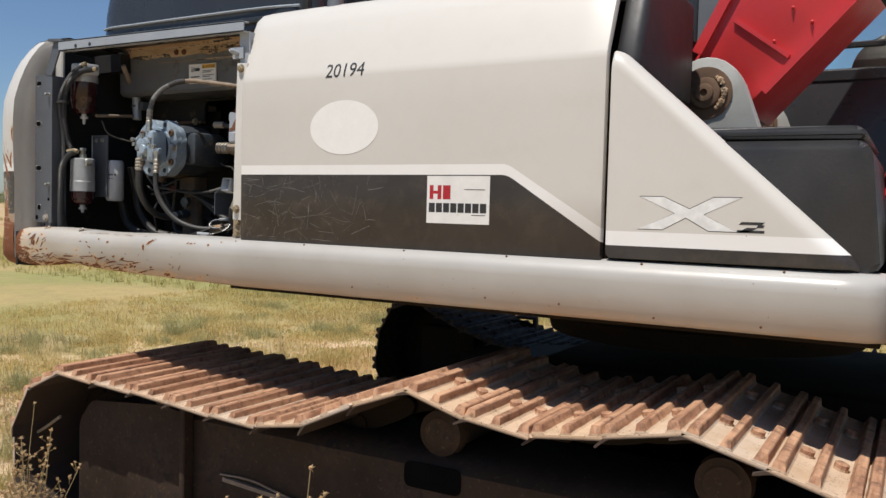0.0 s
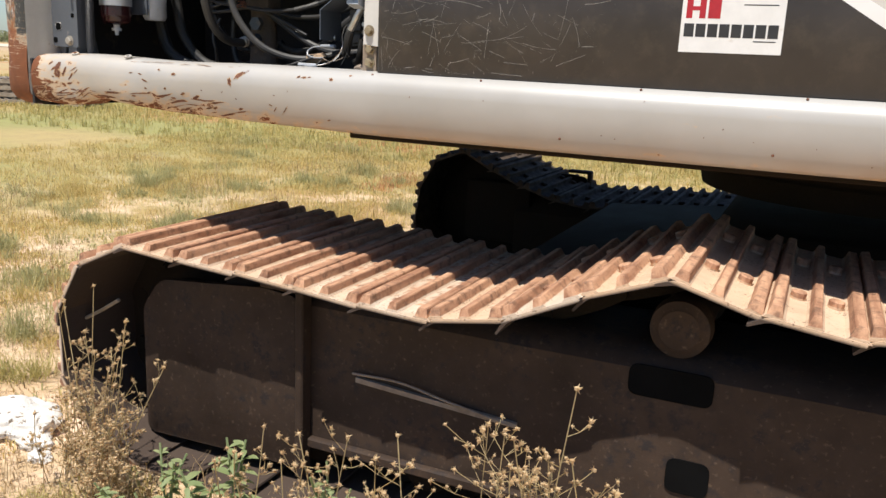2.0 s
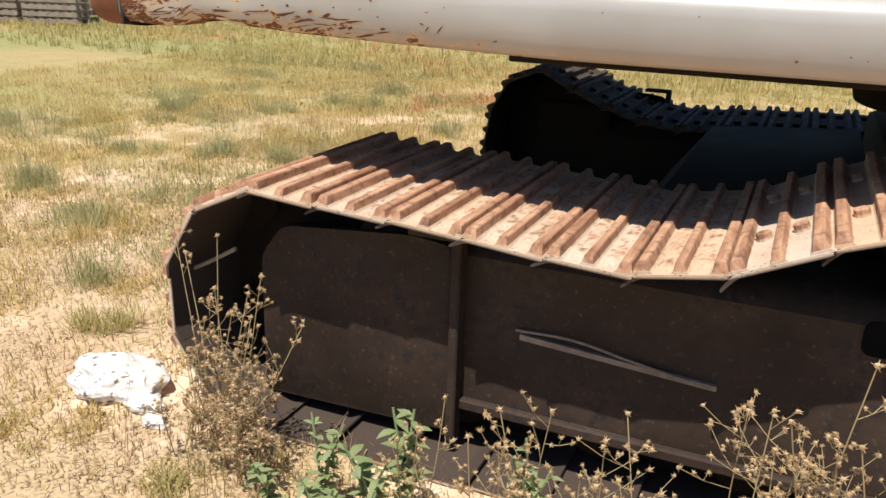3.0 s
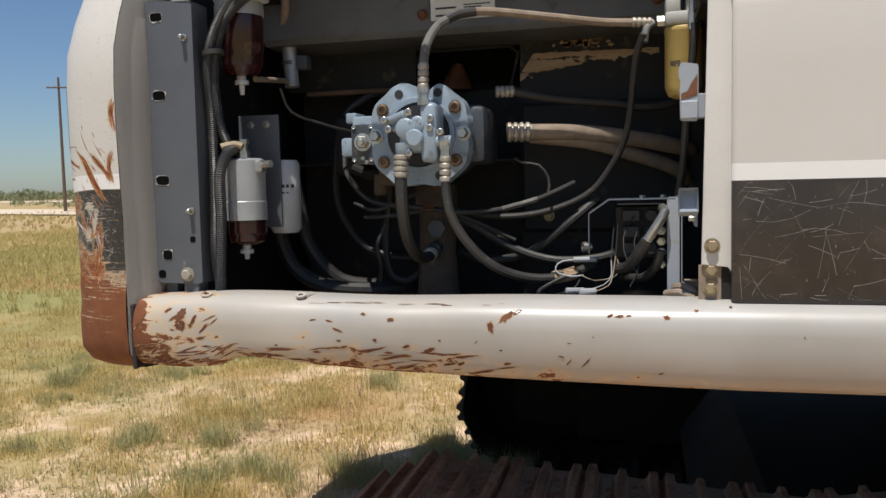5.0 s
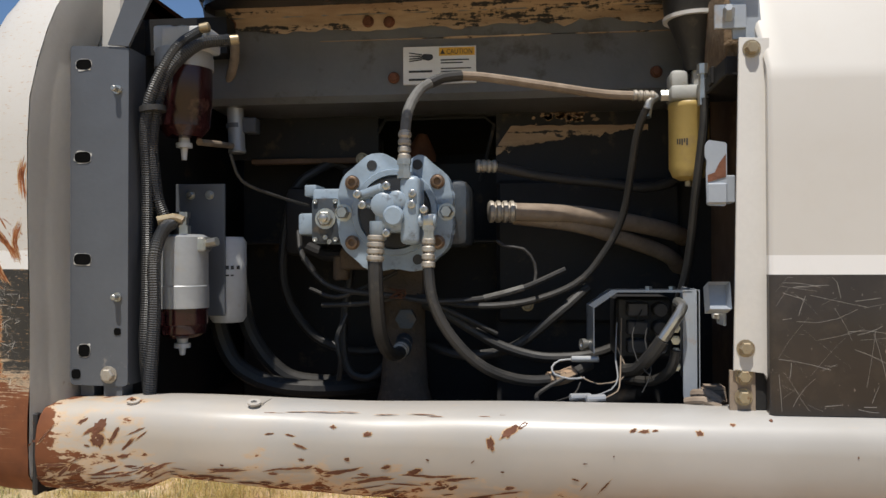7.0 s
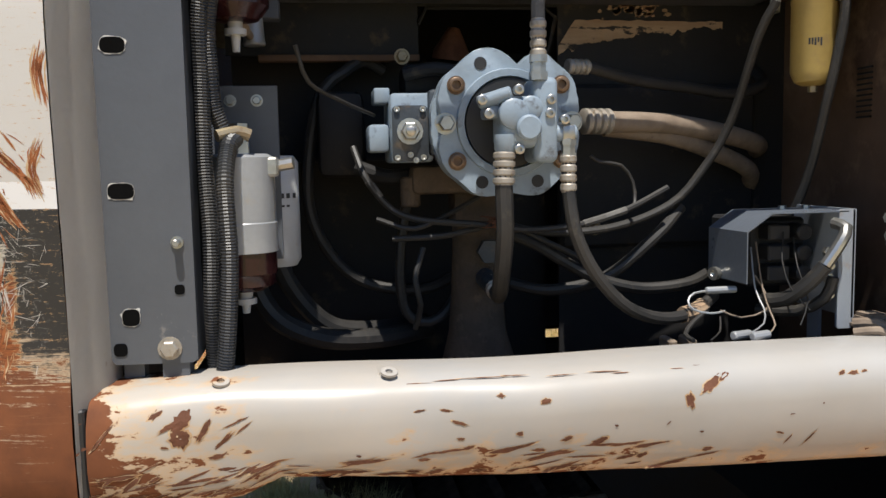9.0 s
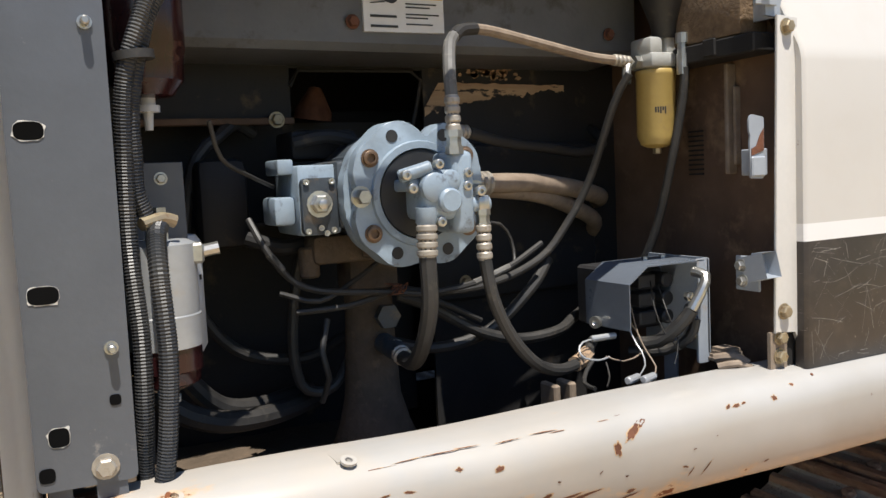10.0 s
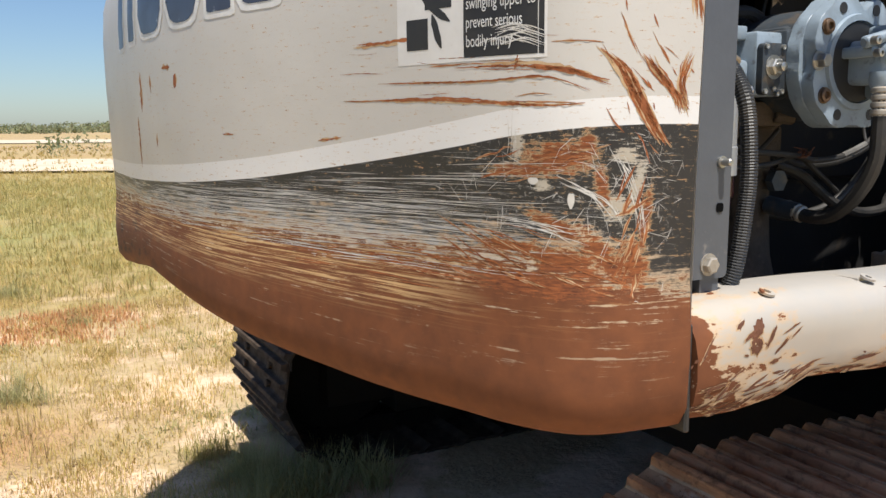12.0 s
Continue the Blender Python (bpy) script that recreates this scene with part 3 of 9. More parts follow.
def lathe(bm, at, axis, prof, seg=20, turn=0.0):
    """Revolves (distance along axis, radius) pairs round an axis from a point."""
    d, s, t = basis(axis)
    at = Vector(at)
    rings = []
    for h, r in prof:
        if r <= 1e-6:
            rings.append([bm.verts.new(at + d * h)])
        else:
            rings.append([bm.verts.new(at + d * h + (s * math.cos(a) + t * math.sin(a)) * r) for a in (turn + 2 * math.pi * i / seg for i in range(seg))])
    for a, b in zip(rings, rings[1:]):
        if len(a) == 1 and len(b) == 1:
            continue
        for i in range(seg):
            j = (i + 1) % seg
            if len(a) == 1:
                bm.faces.new((a[0], b[i], b[j]))
            elif len(b) == 1:
                bm.faces.new((a[i], b[0], a[j]))
            else:
                bm.faces.new((a[i], b[i], b[j], a[j]))
    for r in (rings[0], rings[-1]):
        if len(r) > 2:
            bm.faces.new(r)
    return bm


def cyl(bm, p0, p1, r, seg=16, bevel=0.0):
    p0, p1 = Vector(p0), Vector(p1)
    h = (p1 - p0).length
    b = min(bevel, r * 0.5, h * 0.3)
    prof = [(0, r), (h, r)] if not b else [(0, r - b), (b, r), (h - b, r), (h, r - b)]
    return lathe(bm, p0, p1 - p0, prof, seg)


def hexbolt(bm, at, axis, r=0.011, h=0.009, washer=True):
    d = Vector(axis).normalized()
    at = Vector(at)
    if washer:
        lathe(bm, at, d, [(0, r * 1.35), (0.002, r * 1.35)], 14)
    lathe(bm, at + d * 0.002, d, [(0, r), (h * 0.8, r), (h, r * 0.82)], 6)
    return bm


def spline(pts, step=0.02):
    """A smooth line through the points."""
    P = [Vector(p) for p in pts]
    P = [P[0] * 2 - P[1]] + P + [P[-1] * 2 - P[-2]]
    out = []
    for i in range(1, len(P) - 2):
        a, b, c, d = P[i - 1:i + 3]
        n = max(2, int((c - b).length / step))
        for k in range(n):
            t = k / n
            out.append(0.5 * ((2 * b) + (c - a) * t + (2 * a - 5 * b + 4 * c - d) * t * t + (3 * b - a - 3 * c + d) * t ** 3))
    out.append(P[-2])
    return out


def tube(bm, pts, r, seg=10, step=0.02, smooth=True, rib=0.0, pitch=0.006):
    line = spline(pts, pitch / 2 if rib else step) if smooth else [Vector(p) for p in pts]
    rings = []
    d, s, t = basis(line[1] - line[0])
    for i, p in enumerate(line):
        a = line[min(i + 1, len(line) - 1)] - line[max(i - 1, 0)]
        d = a.normalized()
        s = (s - d * s.dot(d)).normalized()
        t = d.cross(s)
        k = r + (rib if i % 2 else 0.0)
        rings.append([bm.verts.new(p + (s * math.cos(w) + t * math.sin(w)) * k) for w in (2 * math.pi * j / seg for j in range(seg))])
    for a, b in zip(rings, rings[1:]):
        for i in range(seg):
            j = (i + 1) % seg
            bm.faces.new((a[i], a[j], b[j], b[i]))
    bm.faces.new(rings[0])
    bm.faces.new(rings[-1])
    return bm


def grid(bm, rows, close=False):
    """A sheet through rows of points."""
    vs = [[bm.verts.new(p) for p in r] for r in rows]
    for a, b in zip(vs, vs[1:]):
        n = len(a)
        for i in range(n if close else n - 1):
            j = (i + 1) % n
            bm.faces.new((a[i], a[j], b[j], b[i]))
    return vs


def plate(bm, poly, axis, lo, hi, bevel=0.0):
    """Extrudes a polygon given in the other two axes between lo and hi along axis."""
    def at(p, h):
        return {"x": Vector((h, p[0], p[1])), "y": Vector((p[0], h, p[1])), "z": Vector((p[0], p[1], h))}[axis]
    a = [bm.verts.new(at(p, lo)) for p in poly]
    b = [bm.verts.new(at(p, hi)) for p in poly]
    n = len(poly)
    fs = [bm.faces.new(a), bm.faces.new(b)]
    for i in range(n):
        j = (i + 1) % n
        fs.append(bm.faces.new((a[i], a[j], b[j], b[i])))
    if bevel:
        es = list({e for f in fs[:2] for e in f.edges})
        bmesh.ops.bevel(bm, geom=es, offset=bevel, segments=2, profile=0.5, affect="EDGES")
    return bm


def round_poly(poly, r, n=4):
    """Rounds the corners of a polygon."""
    out = []
    k = len(poly)
    for i in range(k):
        p, q, s = Vector(poly[i - 1]), Vector(poly[i]), Vector(poly[(i + 1) % k])
        a, b = (p - q), (s - q)
        ra = min(r, a.length * 0.45, b.length * 0.45)
        a, b = q + a.normalized() * ra, q + b.normalized() * ra
        for t in range(n + 1):
            t /= n
            w = a * (1 - t) ** 2 + q * 2 * t * (1 - t) + b * t * t
            out.append((w.x, w.y))
    return out


def text_mesh(body, size):
    """Flat letters as a list of polygons in the plane, from the built-in font; origin at the left end of the base line."""
    cu = bpy.data.curves.new("letters", "FONT")
    cu.body, cu.size, cu.resolution_u = body, size, 3
    ob = bpy.data.objects.new("letters", cu)
    scene.collection.objects.link(ob)
    me = bpy.data.meshes.new_from_object(ob.evaluated_get(bpy.context.evaluated_depsgraph_get()))
    bpy.data.objects.remove(ob)
    vs = [v.co.copy() for v in me.vertices]
    fs = [tuple(p.vertices) for p in me.polygons]
    bpy.data.meshes.remove(me)
    return vs, fs


def lettering(bm, body, size, place, width=None):
    """Letters laid on a surface: place(x, y) gives the point."""
    vs, fs = text_mesh(body, size)
    k = width / max(v.x for v in vs) if width else 1.0
    nv = [bm.verts.new(place(v.x * k, v.y)) for v in vs]
    for f in fs:
        try:
            bm.faces.new([nv[i] for i in f])
        except ValueError:
            pass
    return bm

# ---- ground ----
def ground():
    bm = nb()
    rings = [0.0, 3, 5, 8, 12, 18, 27, 40, 70, 140, 400, 1200, 4000]
    n = 96
    prev = None
    for r in rings:
        if r == 0:
            prev = [bm.verts.new((-2.5, 1, 0))]
            continue
        ring = []
        for i in range(n):
            a = 2 * math.pi * i / n
            p = Vector((-2.5 + r * math.cos(a), 1 + r * math.sin(a), 0))
            if 4 < r < 100:
                p.z = 0.05 * noise.noise(p * 0.25) * min(1, (r - 3) / 9)
            ring.append(bm.verts.new(p))
        for i in range(n):
            j = (i + 1) % n
            if len(prev) == 1:
                bm.faces.new((prev[0], ring[i], ring[j]))
            else:
                bm.faces.new((prev[i], ring[i], ring[j], prev[j]))
        prev = ring
    tagged(part("ground", bm, M["soil"]), "dry sandy field with patches of straw and green grass", "ground", kind="structure")
    caliche = simple("pale_caliche_road", (0.70, 0.58, 0.44), (0.58, 0.46, 0.33), 0.95, scale=0.25, fine=4)
    for mid, half, slope in ((39.0, 7.0, -0.50), (118.0, 16.0, -0.46)):
        bm = nb()
        rows = []
        for side in (-1, 1):
            rows.append([(x, mid + slope * (x + 3) + side * half * (1 + 0.25 * noise.noise((x * 0.05, side * 3.0, mid))) + 2.0 * noise.noise((x * 0.02, mid, 0)), 0.09) for x in range(-420, 200, 6)])
        grid(bm, rows)
        tagged(part("road", bm, caliche), "pale bare caliche road across the dry field", "road", kind="structure")


ground()

# ---- the excavator ----
ex = empty("excavator", (-0.4, -0.37, 0), "large cream and white tracked excavator with open pump compartment", "excavator")


# counterweight surface
CW = [(-3.334, -1.905), (-3.42, -1.89), (-3.49, -1.86), (-3.535, -1.815), (-3.575, -1.74), (-3.605, -1.665), (-3.635, -1.582), (-3.70, -1.41),
      (-3.796, -1.163), (-3.85, -0.95), (-3.885, -0.67), (-3.89, -0.37)]
CW_MID = -0.37
CW_LINE = [Vector((*p, 0)) for p in CW]
CW_LINE = spline(CW_LINE, 0.03)
# the unseen far end is shortened to pull in its ground shadow
CW_LINE += [Vector((p.x, CW_MID + min(CW_MID - p.y, 0.55 + 0.42 * (CW_MID - p.y - 0.55)), 0)) for p in reversed(CW_LINE[:-1])]
CW_LEN = [0.0]
for _a, _b in zip(CW_LINE, CW_LINE[1:]):
    CW_LEN.append(CW_LEN[-1] + (_b - _a).length)
CW_TOTAL = CW_LEN[-1]
CW_PROF = [(1.212, 0.10), (1.216, 0.05), (1.232, 0.018), (1.262, 0.0), (1.34, -0.004), (1.42, 0.0), (1.46, 0.004), (1.60, 0.0), (1.80, -0.006), (1.93, -0.006), (2.02, 0.0), (2.10, 0.022),
           (2.17, 0.048), (2.22, 0.072), (2.28, 0.112), (2.32, 0.150), (2.345, 0.21), (2.358, 0.30)]


def cw_lift(u):
    """The bottom edge rises round the back."""
    k = min(1.0, max(0.0, (min(u, CW_TOTAL - u) - 0.45) / 1.2))
    return 0.10 * k * k * (3 - 2 * k)


def cw_point(u, z, off=0.0):
    u = min(max(u, 0.0), CW_TOTAL)
    i = min(len(CW_LEN) - 2, max(0, int(np.searchsorted(CW_LEN, u) - 1)))
    f = (u - CW_LEN[i]) / max(1e-9, CW_LEN[i + 1] - CW_LEN[i])
    p = CW_LINE[i].lerp(CW_LINE[i + 1], f)
    d = (CW_LINE[min(i + 2, len(CW_LINE) - 1)] - CW_LINE[max(0, i - 1)]).normalized()
    n = Vector((d.y, -d.x, 0))
    if n.x > 0 and 0.3 < u < CW_TOTAL - 0.3:
        n = -n
    if u <= 0.3 and n.y > 0 or u >= CW_TOTAL - 0.3 and n.y < 0:
        n = -n
    inset = np.interp(z, [a for a, _ in CW_PROF], [b for _, b in CW_PROF])
    q = p + n * (off - inset)
    return Vector((q.x, q.y, z))


def counterweight():
    bm = nb()
    us = list(np.arange(0, 0.5, 0.02)) + list(np.arange(0.5, CW_TOTAL - 0.5, 0.025)) + list(np.arange(CW_TOTAL - 0.5, CW_TOTAL, 0.03)) + [CW_TOTAL]
    zs = [a for a, _ in CW_PROF]
    zs = sorted(set(zs + [1.30, 1.38, 1.52, 1.70]))
    rows = []
    for u in us:
        row = []
        for z in zs:
            p = cw_point(u, z)
            lift = cw_lift(u) * max(0.0, min(1.0, (1.50 - z) / 0.28))
            dent = 0.010 * noise.noise((u * 6, z * 9, 0)) * max(0.0, min(1, (1.43 - z) / 0.05)) * max(0, 1 - u / 0.9)
            p = cw_point(u, z, dent)
            row.append((p.x, p.y, z + lift))
        rows.append(row)
    vs = grid(bm, rows)
    uv = bm.loops.layers.uv.new("UVMap")
    look_up = {}
    for u, r in zip(us, vs):
        for z, v in zip(zs, r):
            look_up[v] = (u, z)
    for f in bm.faces:
        for lp in f.loops:
            lp[uv].uv = look_up[lp.vert]
    top = [r[-1] for r in vs]
    bot = [r[0] for r in vs]
    bm.faces.new(top)
    bm.faces.new(list(reversed(bot)))
    cw = part("counterweight", bm, M["cw"], ex, "cream counterweight scraped and rusted along its lower edge", 60)
    # the returned edge beside the open compartment
    bm = nb()
    rows = []
    for z in [1.235, 1.26, 1.30, 1.42, 1.6, 1.8, 1.93, 2.02, 2.10, 2.17, 2.22, 2.28, 2.32, 2.345]:
        p = cw_point(0.0, z)
        rows.append([(p.x + a, p.y + b, z) for a, b in ((0.002, 0.0), (0.009, 0.012), (0.022, 0.040), (0.036, 0.085), (0.042, 0.125))])
    grid(bm, rows)
    bmesh.ops.solidify(bm, geom=bm.faces[:], thickness=0.008)
    part("end_flange", bm, M["cream"], cw, "cream return flange in shade")
    bm = nb()
    box(bm, -3.322, -3.235, -1.72, -1.70, 1.98, 2.335, 0.006)
    part("end_flange", bm, M["cream"], cw)
    return cw


cw = counterweight()


def ribbon(bm, pts, width, off, seed, ragged=0.35):
    """A ragged scratch on the counterweight, from (along, height) points."""
    rnd = random.Random(seed)
    line = spline([(a, b, 0) for a, b in pts], 0.006)
    lo, hi = [], []
    n = len(line)
    for i, p in enumerate(line):
        d = (line[min(n - 1, i + 1)] - line[max(0, i - 1)]).normalized()
        s = Vector((-d.y, d.x, 0))
        taper = min(1.0, 0.15 + 4.0 * min(i, n - 1 - i) / n)
        w = width * 0.5 * taper
        a, b = p + s * w * (1 + rnd.uniform(-ragged, ragged)), p - s * w * (1 + rnd.uniform(-ragged, ragged))
        lo.append(cw_point(a.x, a.y, off * 0.5))
        hi.append(cw_point(b.x, b.y, off * 0.5))
    grid(bm, [lo, hi])


GOUGES = {
    "a": ([(0.147, 1.775), (0.119, 1.749), (0.095, 1.708), (0.068, 1.666), (0.049, 1.641)], 0.017),
    "b": ([(0.088, 1.767), (0.066, 1.741), (0.038, 1.711), (0.026, 1.685)], 0.014),
    "c": ([(0.016, 1.772), (0.026, 1.75), (0.031, 1.727), (0.020, 1.69)], 0.009),
    "d": ([(0.004, 1.90), (0.012, 1.86), (0.007, 1.81)], 0.012),
    "e": ([(0.588, 1.800), (0.421, 1.803)], 0.005),
    "f": ([(0.372, 1.758), (0.244, 1.755), (0.188, 1.746), (0.134, 1.723)], 0.0042),
    "g": ([(0.532, 1.738), (0.326, 1.736), (0.226, 1.737), (0.157, 1.718)], 0.003),
    "h": ([(0.561, 1.716), (0.378, 1.711), (0.234, 1.702), (0.161, 1.700)], 0.0045),
    "i": ([(0.245, 1.752), (0.19, 1.744), (0.135, 1.730)], 0.006),
}
PALE = [([(0.152, 1.640), (0.108, 1.613), (0.087, 1.558), (0.080, 1.505)], 0.016), ([(0.20, 1.60), (0.15, 1.575), (0.12, 1.535)], 0.024), ([(0.27, 1.69), (0.268, 1.65), (0.275, 1.615)], 0.012),
        ([(0.31, 1.545), (0.22, 1.53), (0.16, 1.51)], 0.018), ([(0.03, 1.452), (0.05, 1.43), (0.12, 1.424)], 0.012)]


def gouges():
    bm, fb = nb(), nb()
    for i, (k, (pts, w)) in enumerate(GOUGES.items()):
        rnd = random.Random(i)
        n = 14 if w > 0.008 else 2

        def sliver(o, trim):
            q = [(a + o * 0.9 + rnd.uniform(-0.003, 0.003), b + o * 0.35 + rnd.uniform(-0.003, 0.003)) for a, b in pts]
            c0, c1 = rnd.uniform(0, trim), rnd.uniform(0, trim)
            q[0] = tuple(q[0][c] + (q[1][c] - q[0][c]) * c0 for c in (0, 1))
            q[-1] = tuple(q[-1][c] + (q[-2][c] - q[-1][c]) * c1 for c in (0, 1))
            return q
        for j in range(n // 2):
            ribbon(fb, sliver((j - (n / 2 - 1) / 2) * w * 0.26, 0.4), w * (0.24 if n > 2 else 1.15), 0.0006, i * 30 + 300 + j, 0.6)
        for j in range(n):
            ribbon(bm, sliver((j - (n - 1) / 2) * w * 0.095, 0.75 if n > 2 else 0.2), w * (0.14 if n > 2 else 0.6), 0.0009, i * 20 + j, 0.9)
    rnd = random.Random(15)
    for count, u0, u1, z0, z1, slope, L0, L1, w0, w1 in ((40, 0.09, 0.36, 1.435, 1.535, 0.35, 0.03, 0.10, 0.0006, 0.0022), (16, 0.13, 0.29, 1.60, 1.655, -0.2, 0.02, 0.06, 0.0005, 0.002), (14, 0.02, 0.13, 1.60, 1.77, 1.4, 0.02, 0.06, 0.0005, 0.002),
                                                        (44, 0.3, 1.1, 1.425, 1.485, 0.0, 0.05, 0.22, 0.0006, 0.0022), (14, 0.12, 0.55, 1.70, 1.81, 0.02, 0.03, 0.12, 0.0005, 0.0016), (22, 0.065, 0.11, 1.46, 1.62, -3.0, 0.02, 0.06, 0.001, 0.004)):
        for i in range(count):
            u, z, L = rnd.uniform(u0, u1), rnd.uniform(z0, z1), rnd.uniform(L0, L1)
            sl = slope + rnd.gauss(0, 0.03 + 0.3 * abs(slope))
            k = 1 / math.sqrt(1 + sl * sl)
            q = [(u, z), (u + L * k * 0.5, z + L * k * sl * 0.5 + rnd.gauss(0, 0.003)), (u + L * k, z + L * k * sl)]
            w = rnd.uniform(w0, w1)
            if i % 2:
                ribbon(fb, q, w * 1.8, 0.0004, 3000 + i, 0.7)
            ribbon(bm, q, w, 0.0006, 2000 + i, 0.7)
    rnd = random.Random(5)
    for i in range(11):
        u, z = rnd.uniform(0.01, 0.12), rnd.uniform(1.70, 1.86)
        ribbon(bm, [(u, z), (u - rnd.uniform(0, 0.010), z - rnd.uniform(0.006, 0.018))], rnd.uniform(0.001, 0.0028), 0.0009, 200 + i)
    for u, z, du, dz, w in ((1.18, 1.80, 0.05, 0.0, 0.006), (1.15, 1.785, 0.012, -0.03, 0.012), (1.32, 1.79, 0.0, -0.04, 0.006), (1.40, 1.80, 0.01, -0.09, 0.010), (1.46, 1.70, 0.0, -0.12, 0.008),
                            (1.30, 1.66, 0.004, -0.03, 0.005), (0.62, 1.655, 0.06, -0.006, 0.003), (0.92, 1.66, 0.04, 0.0, 0.002), (0.30, 1.772, 0.05, 0.0, 0.003), (0.26, 1.77, 0.006, -0.02, 0.003)):
        q = [(u, z), (u + du / 2, z + dz / 2), (u + du, z + dz)]
        ribbon(fb, q, w * 1.9, 0.0004, int(u * 999), 0.7)
        ribbon(bm, q, w, 0.0006, int(u * 777), 0.8)
    part("gouge_fringe", fb, M["fringe"], cw, "tan fringe round the gouges")["kind"] = "stuff"
    part("rust_gouging", bm, M["orange"], cw, "bare orange rust gouges")["kind"] = "stuff"
    bm = nb()
    for i, (pts, w) in enumerate(PALE):
        rnd2 = random.Random(i + 70)
        for j in range(6):
            o = (j - 2.5) * w * 0.17
            q = [(a + o + rnd2.uniform(-0.003, 0.003), b + o * 0.7 + rnd2.uniform(-0.004, 0.004)) for a, b in pts]
            q[0] = tuple(q[0][c] + (q[1][c] - q[0][c]) * rnd2.uniform(0, 0.7) for c in (0, 1))
            q[-1] = tuple(q[-1][c] + (q[-2][c] - q[-1][c]) * rnd2.uniform(0, 0.7) for c in (0, 1))
            ribbon(bm, q, w * 0.06, 0.0004, 400 + i * 9 + j, 0.7)
    for u, z, a, b in ((0.184, 1.571, 0.005, 0.011), (0.238, 1.597, 0.008, 0.005)):
        ring = [cw_point(u + a * math.cos(t), z + b * math.sin(t) * (1 + 0.2 * math.sin(3 * t)), 0.0012) for t in np.linspace(0, 2 * math.pi, 15)[:-1]]
        bm.faces.new([bm.verts.new(p) for p in ring])
    part("paint_scraping", bm, M["paleprimer"], cw, "pale scraped primer")["kind"] = "stuff"
    bm = nb()
    def stripe_at(u):
        return 1.0 + float(np.interp(u * 0.5, [a for a, b in STRIPE], [b for a, b in STRIPE]))
    for i in range(300):
        u, z = rnd.uniform(0.02, 0.40), rnd.uniform(1.51, 1.66)
        L, a = rnd.uniform(0.008, 0.045), rnd.choice((0.0, 0.0, 1.2, -1.0)) + rnd.gauss(0, 0.25)
        top = stripe_at(u + L) - 0.005
        if max(z, z + L * math.sin(a)) < top and (u < 0.15 or i % 3 == 0):
            ribbon(bm, [(u, z), (u + L * math.cos(a) * 0.5, z + L * math.sin(a) * 0.5), (u + L * math.cos(a), z + L * math.sin(a))], rnd.uniform(0.0003, 0.0008), 0.0004, 700 + i)
    for i in range(300):
        u, L = rnd.uniform(0.18, 1.2), rnd.uniform(0.08, 0.45)
        z = rnd.uniform(1.45, 1.63)
        rise = rnd.gauss(-0.012, 0.02) * L
        if max(z, z + rise) < stripe_at(u + L) - 0.006:
            ribbon(bm, [(u, z), (u + L * 0.5, z + rise * 0.5), (u + L, z + rise)], rnd.uniform(0.0003, 0.0010), 0.0004, 900 + i)
    part("fine_scratching", bm, M["paleprimer"], cw, "fine pale scratches")["kind"] = "stuff"


gouges()


def cw_quad(bm, u0, u1, z0, z1, off):
    n = max(2, int(abs(u1 - u0) / 0.012) + 1)
    us = np.linspace(u0, u1, n)
    zs = [z0] + [z for z, _ in CW_PROF if z0 < z < z1] + [z1]
    grid(bm, [[cw_point(u, z, off) for u in us] for z in zs])


def warning_label():
    bm = nb()
    cw_quad(bm, 0.218, 0.482, 1.764, 1.945, 0.0003)
    part("warning_label", bm, M["sticker"], cw, "scratched black and white warning label")
    bm = nb()
    cw_quad(bm, 0.222, 0.350, 1.769, 1.884, 0.0006)
    cw_quad(bm, 0.418, 0.462, 1.785, 1.83, 0.0006)
    cw_quad(bm, 0.372, 0.424, 1.842, 1.875, 0.0006)
    for pts in ([(0.43, 1.86), (0.40, 1.838), (0.375, 1.822)], [(0.41, 1.835), (0.398, 1.80), (0.392, 1.785)]):
        ribbon(bm, pts, 0.012, 0.0010, 3, 0.05)
    part("label_print", bm, M["ink"], cw)
    bm = nb()
    cw_quad(bm, 0.222, 0.478, 1.892, 1.94, 0.0006)
    part("label_header", bm, M["inkyellow"], cw)
    bm = nb()
    for i, (line, w) in enumerate((("Keep clear of", 0.082), ("swinging upper to", 0.112), ("prevent serious", 0.092), ("bodily injury", 0.078))):
        z = 1.862 - i * 0.0262
        lettering(bm, line, 0.024, lambda a, b, z=z: cw_point(0.3455 - a, z + b, 0.0015), w)
    part("label_text", bm, M["inkwhite"], cw)
    bm = nb()
    rnd = random.Random(8)
    for i in range(16):
        u, z = rnd.uniform(0.225, 0.28), 1.778 + i * 0.0016
        ribbon(bm, [(u - 0.01, z), (u + 0.02, z + 0.01), (u + 0.05, z + rnd.uniform(0, 0.008))], 0.0014, 0.0019, 60 + i)
    part("label_wear", bm, M["paleprimer"], cw)["kind"] = "stuff"


warning_label()


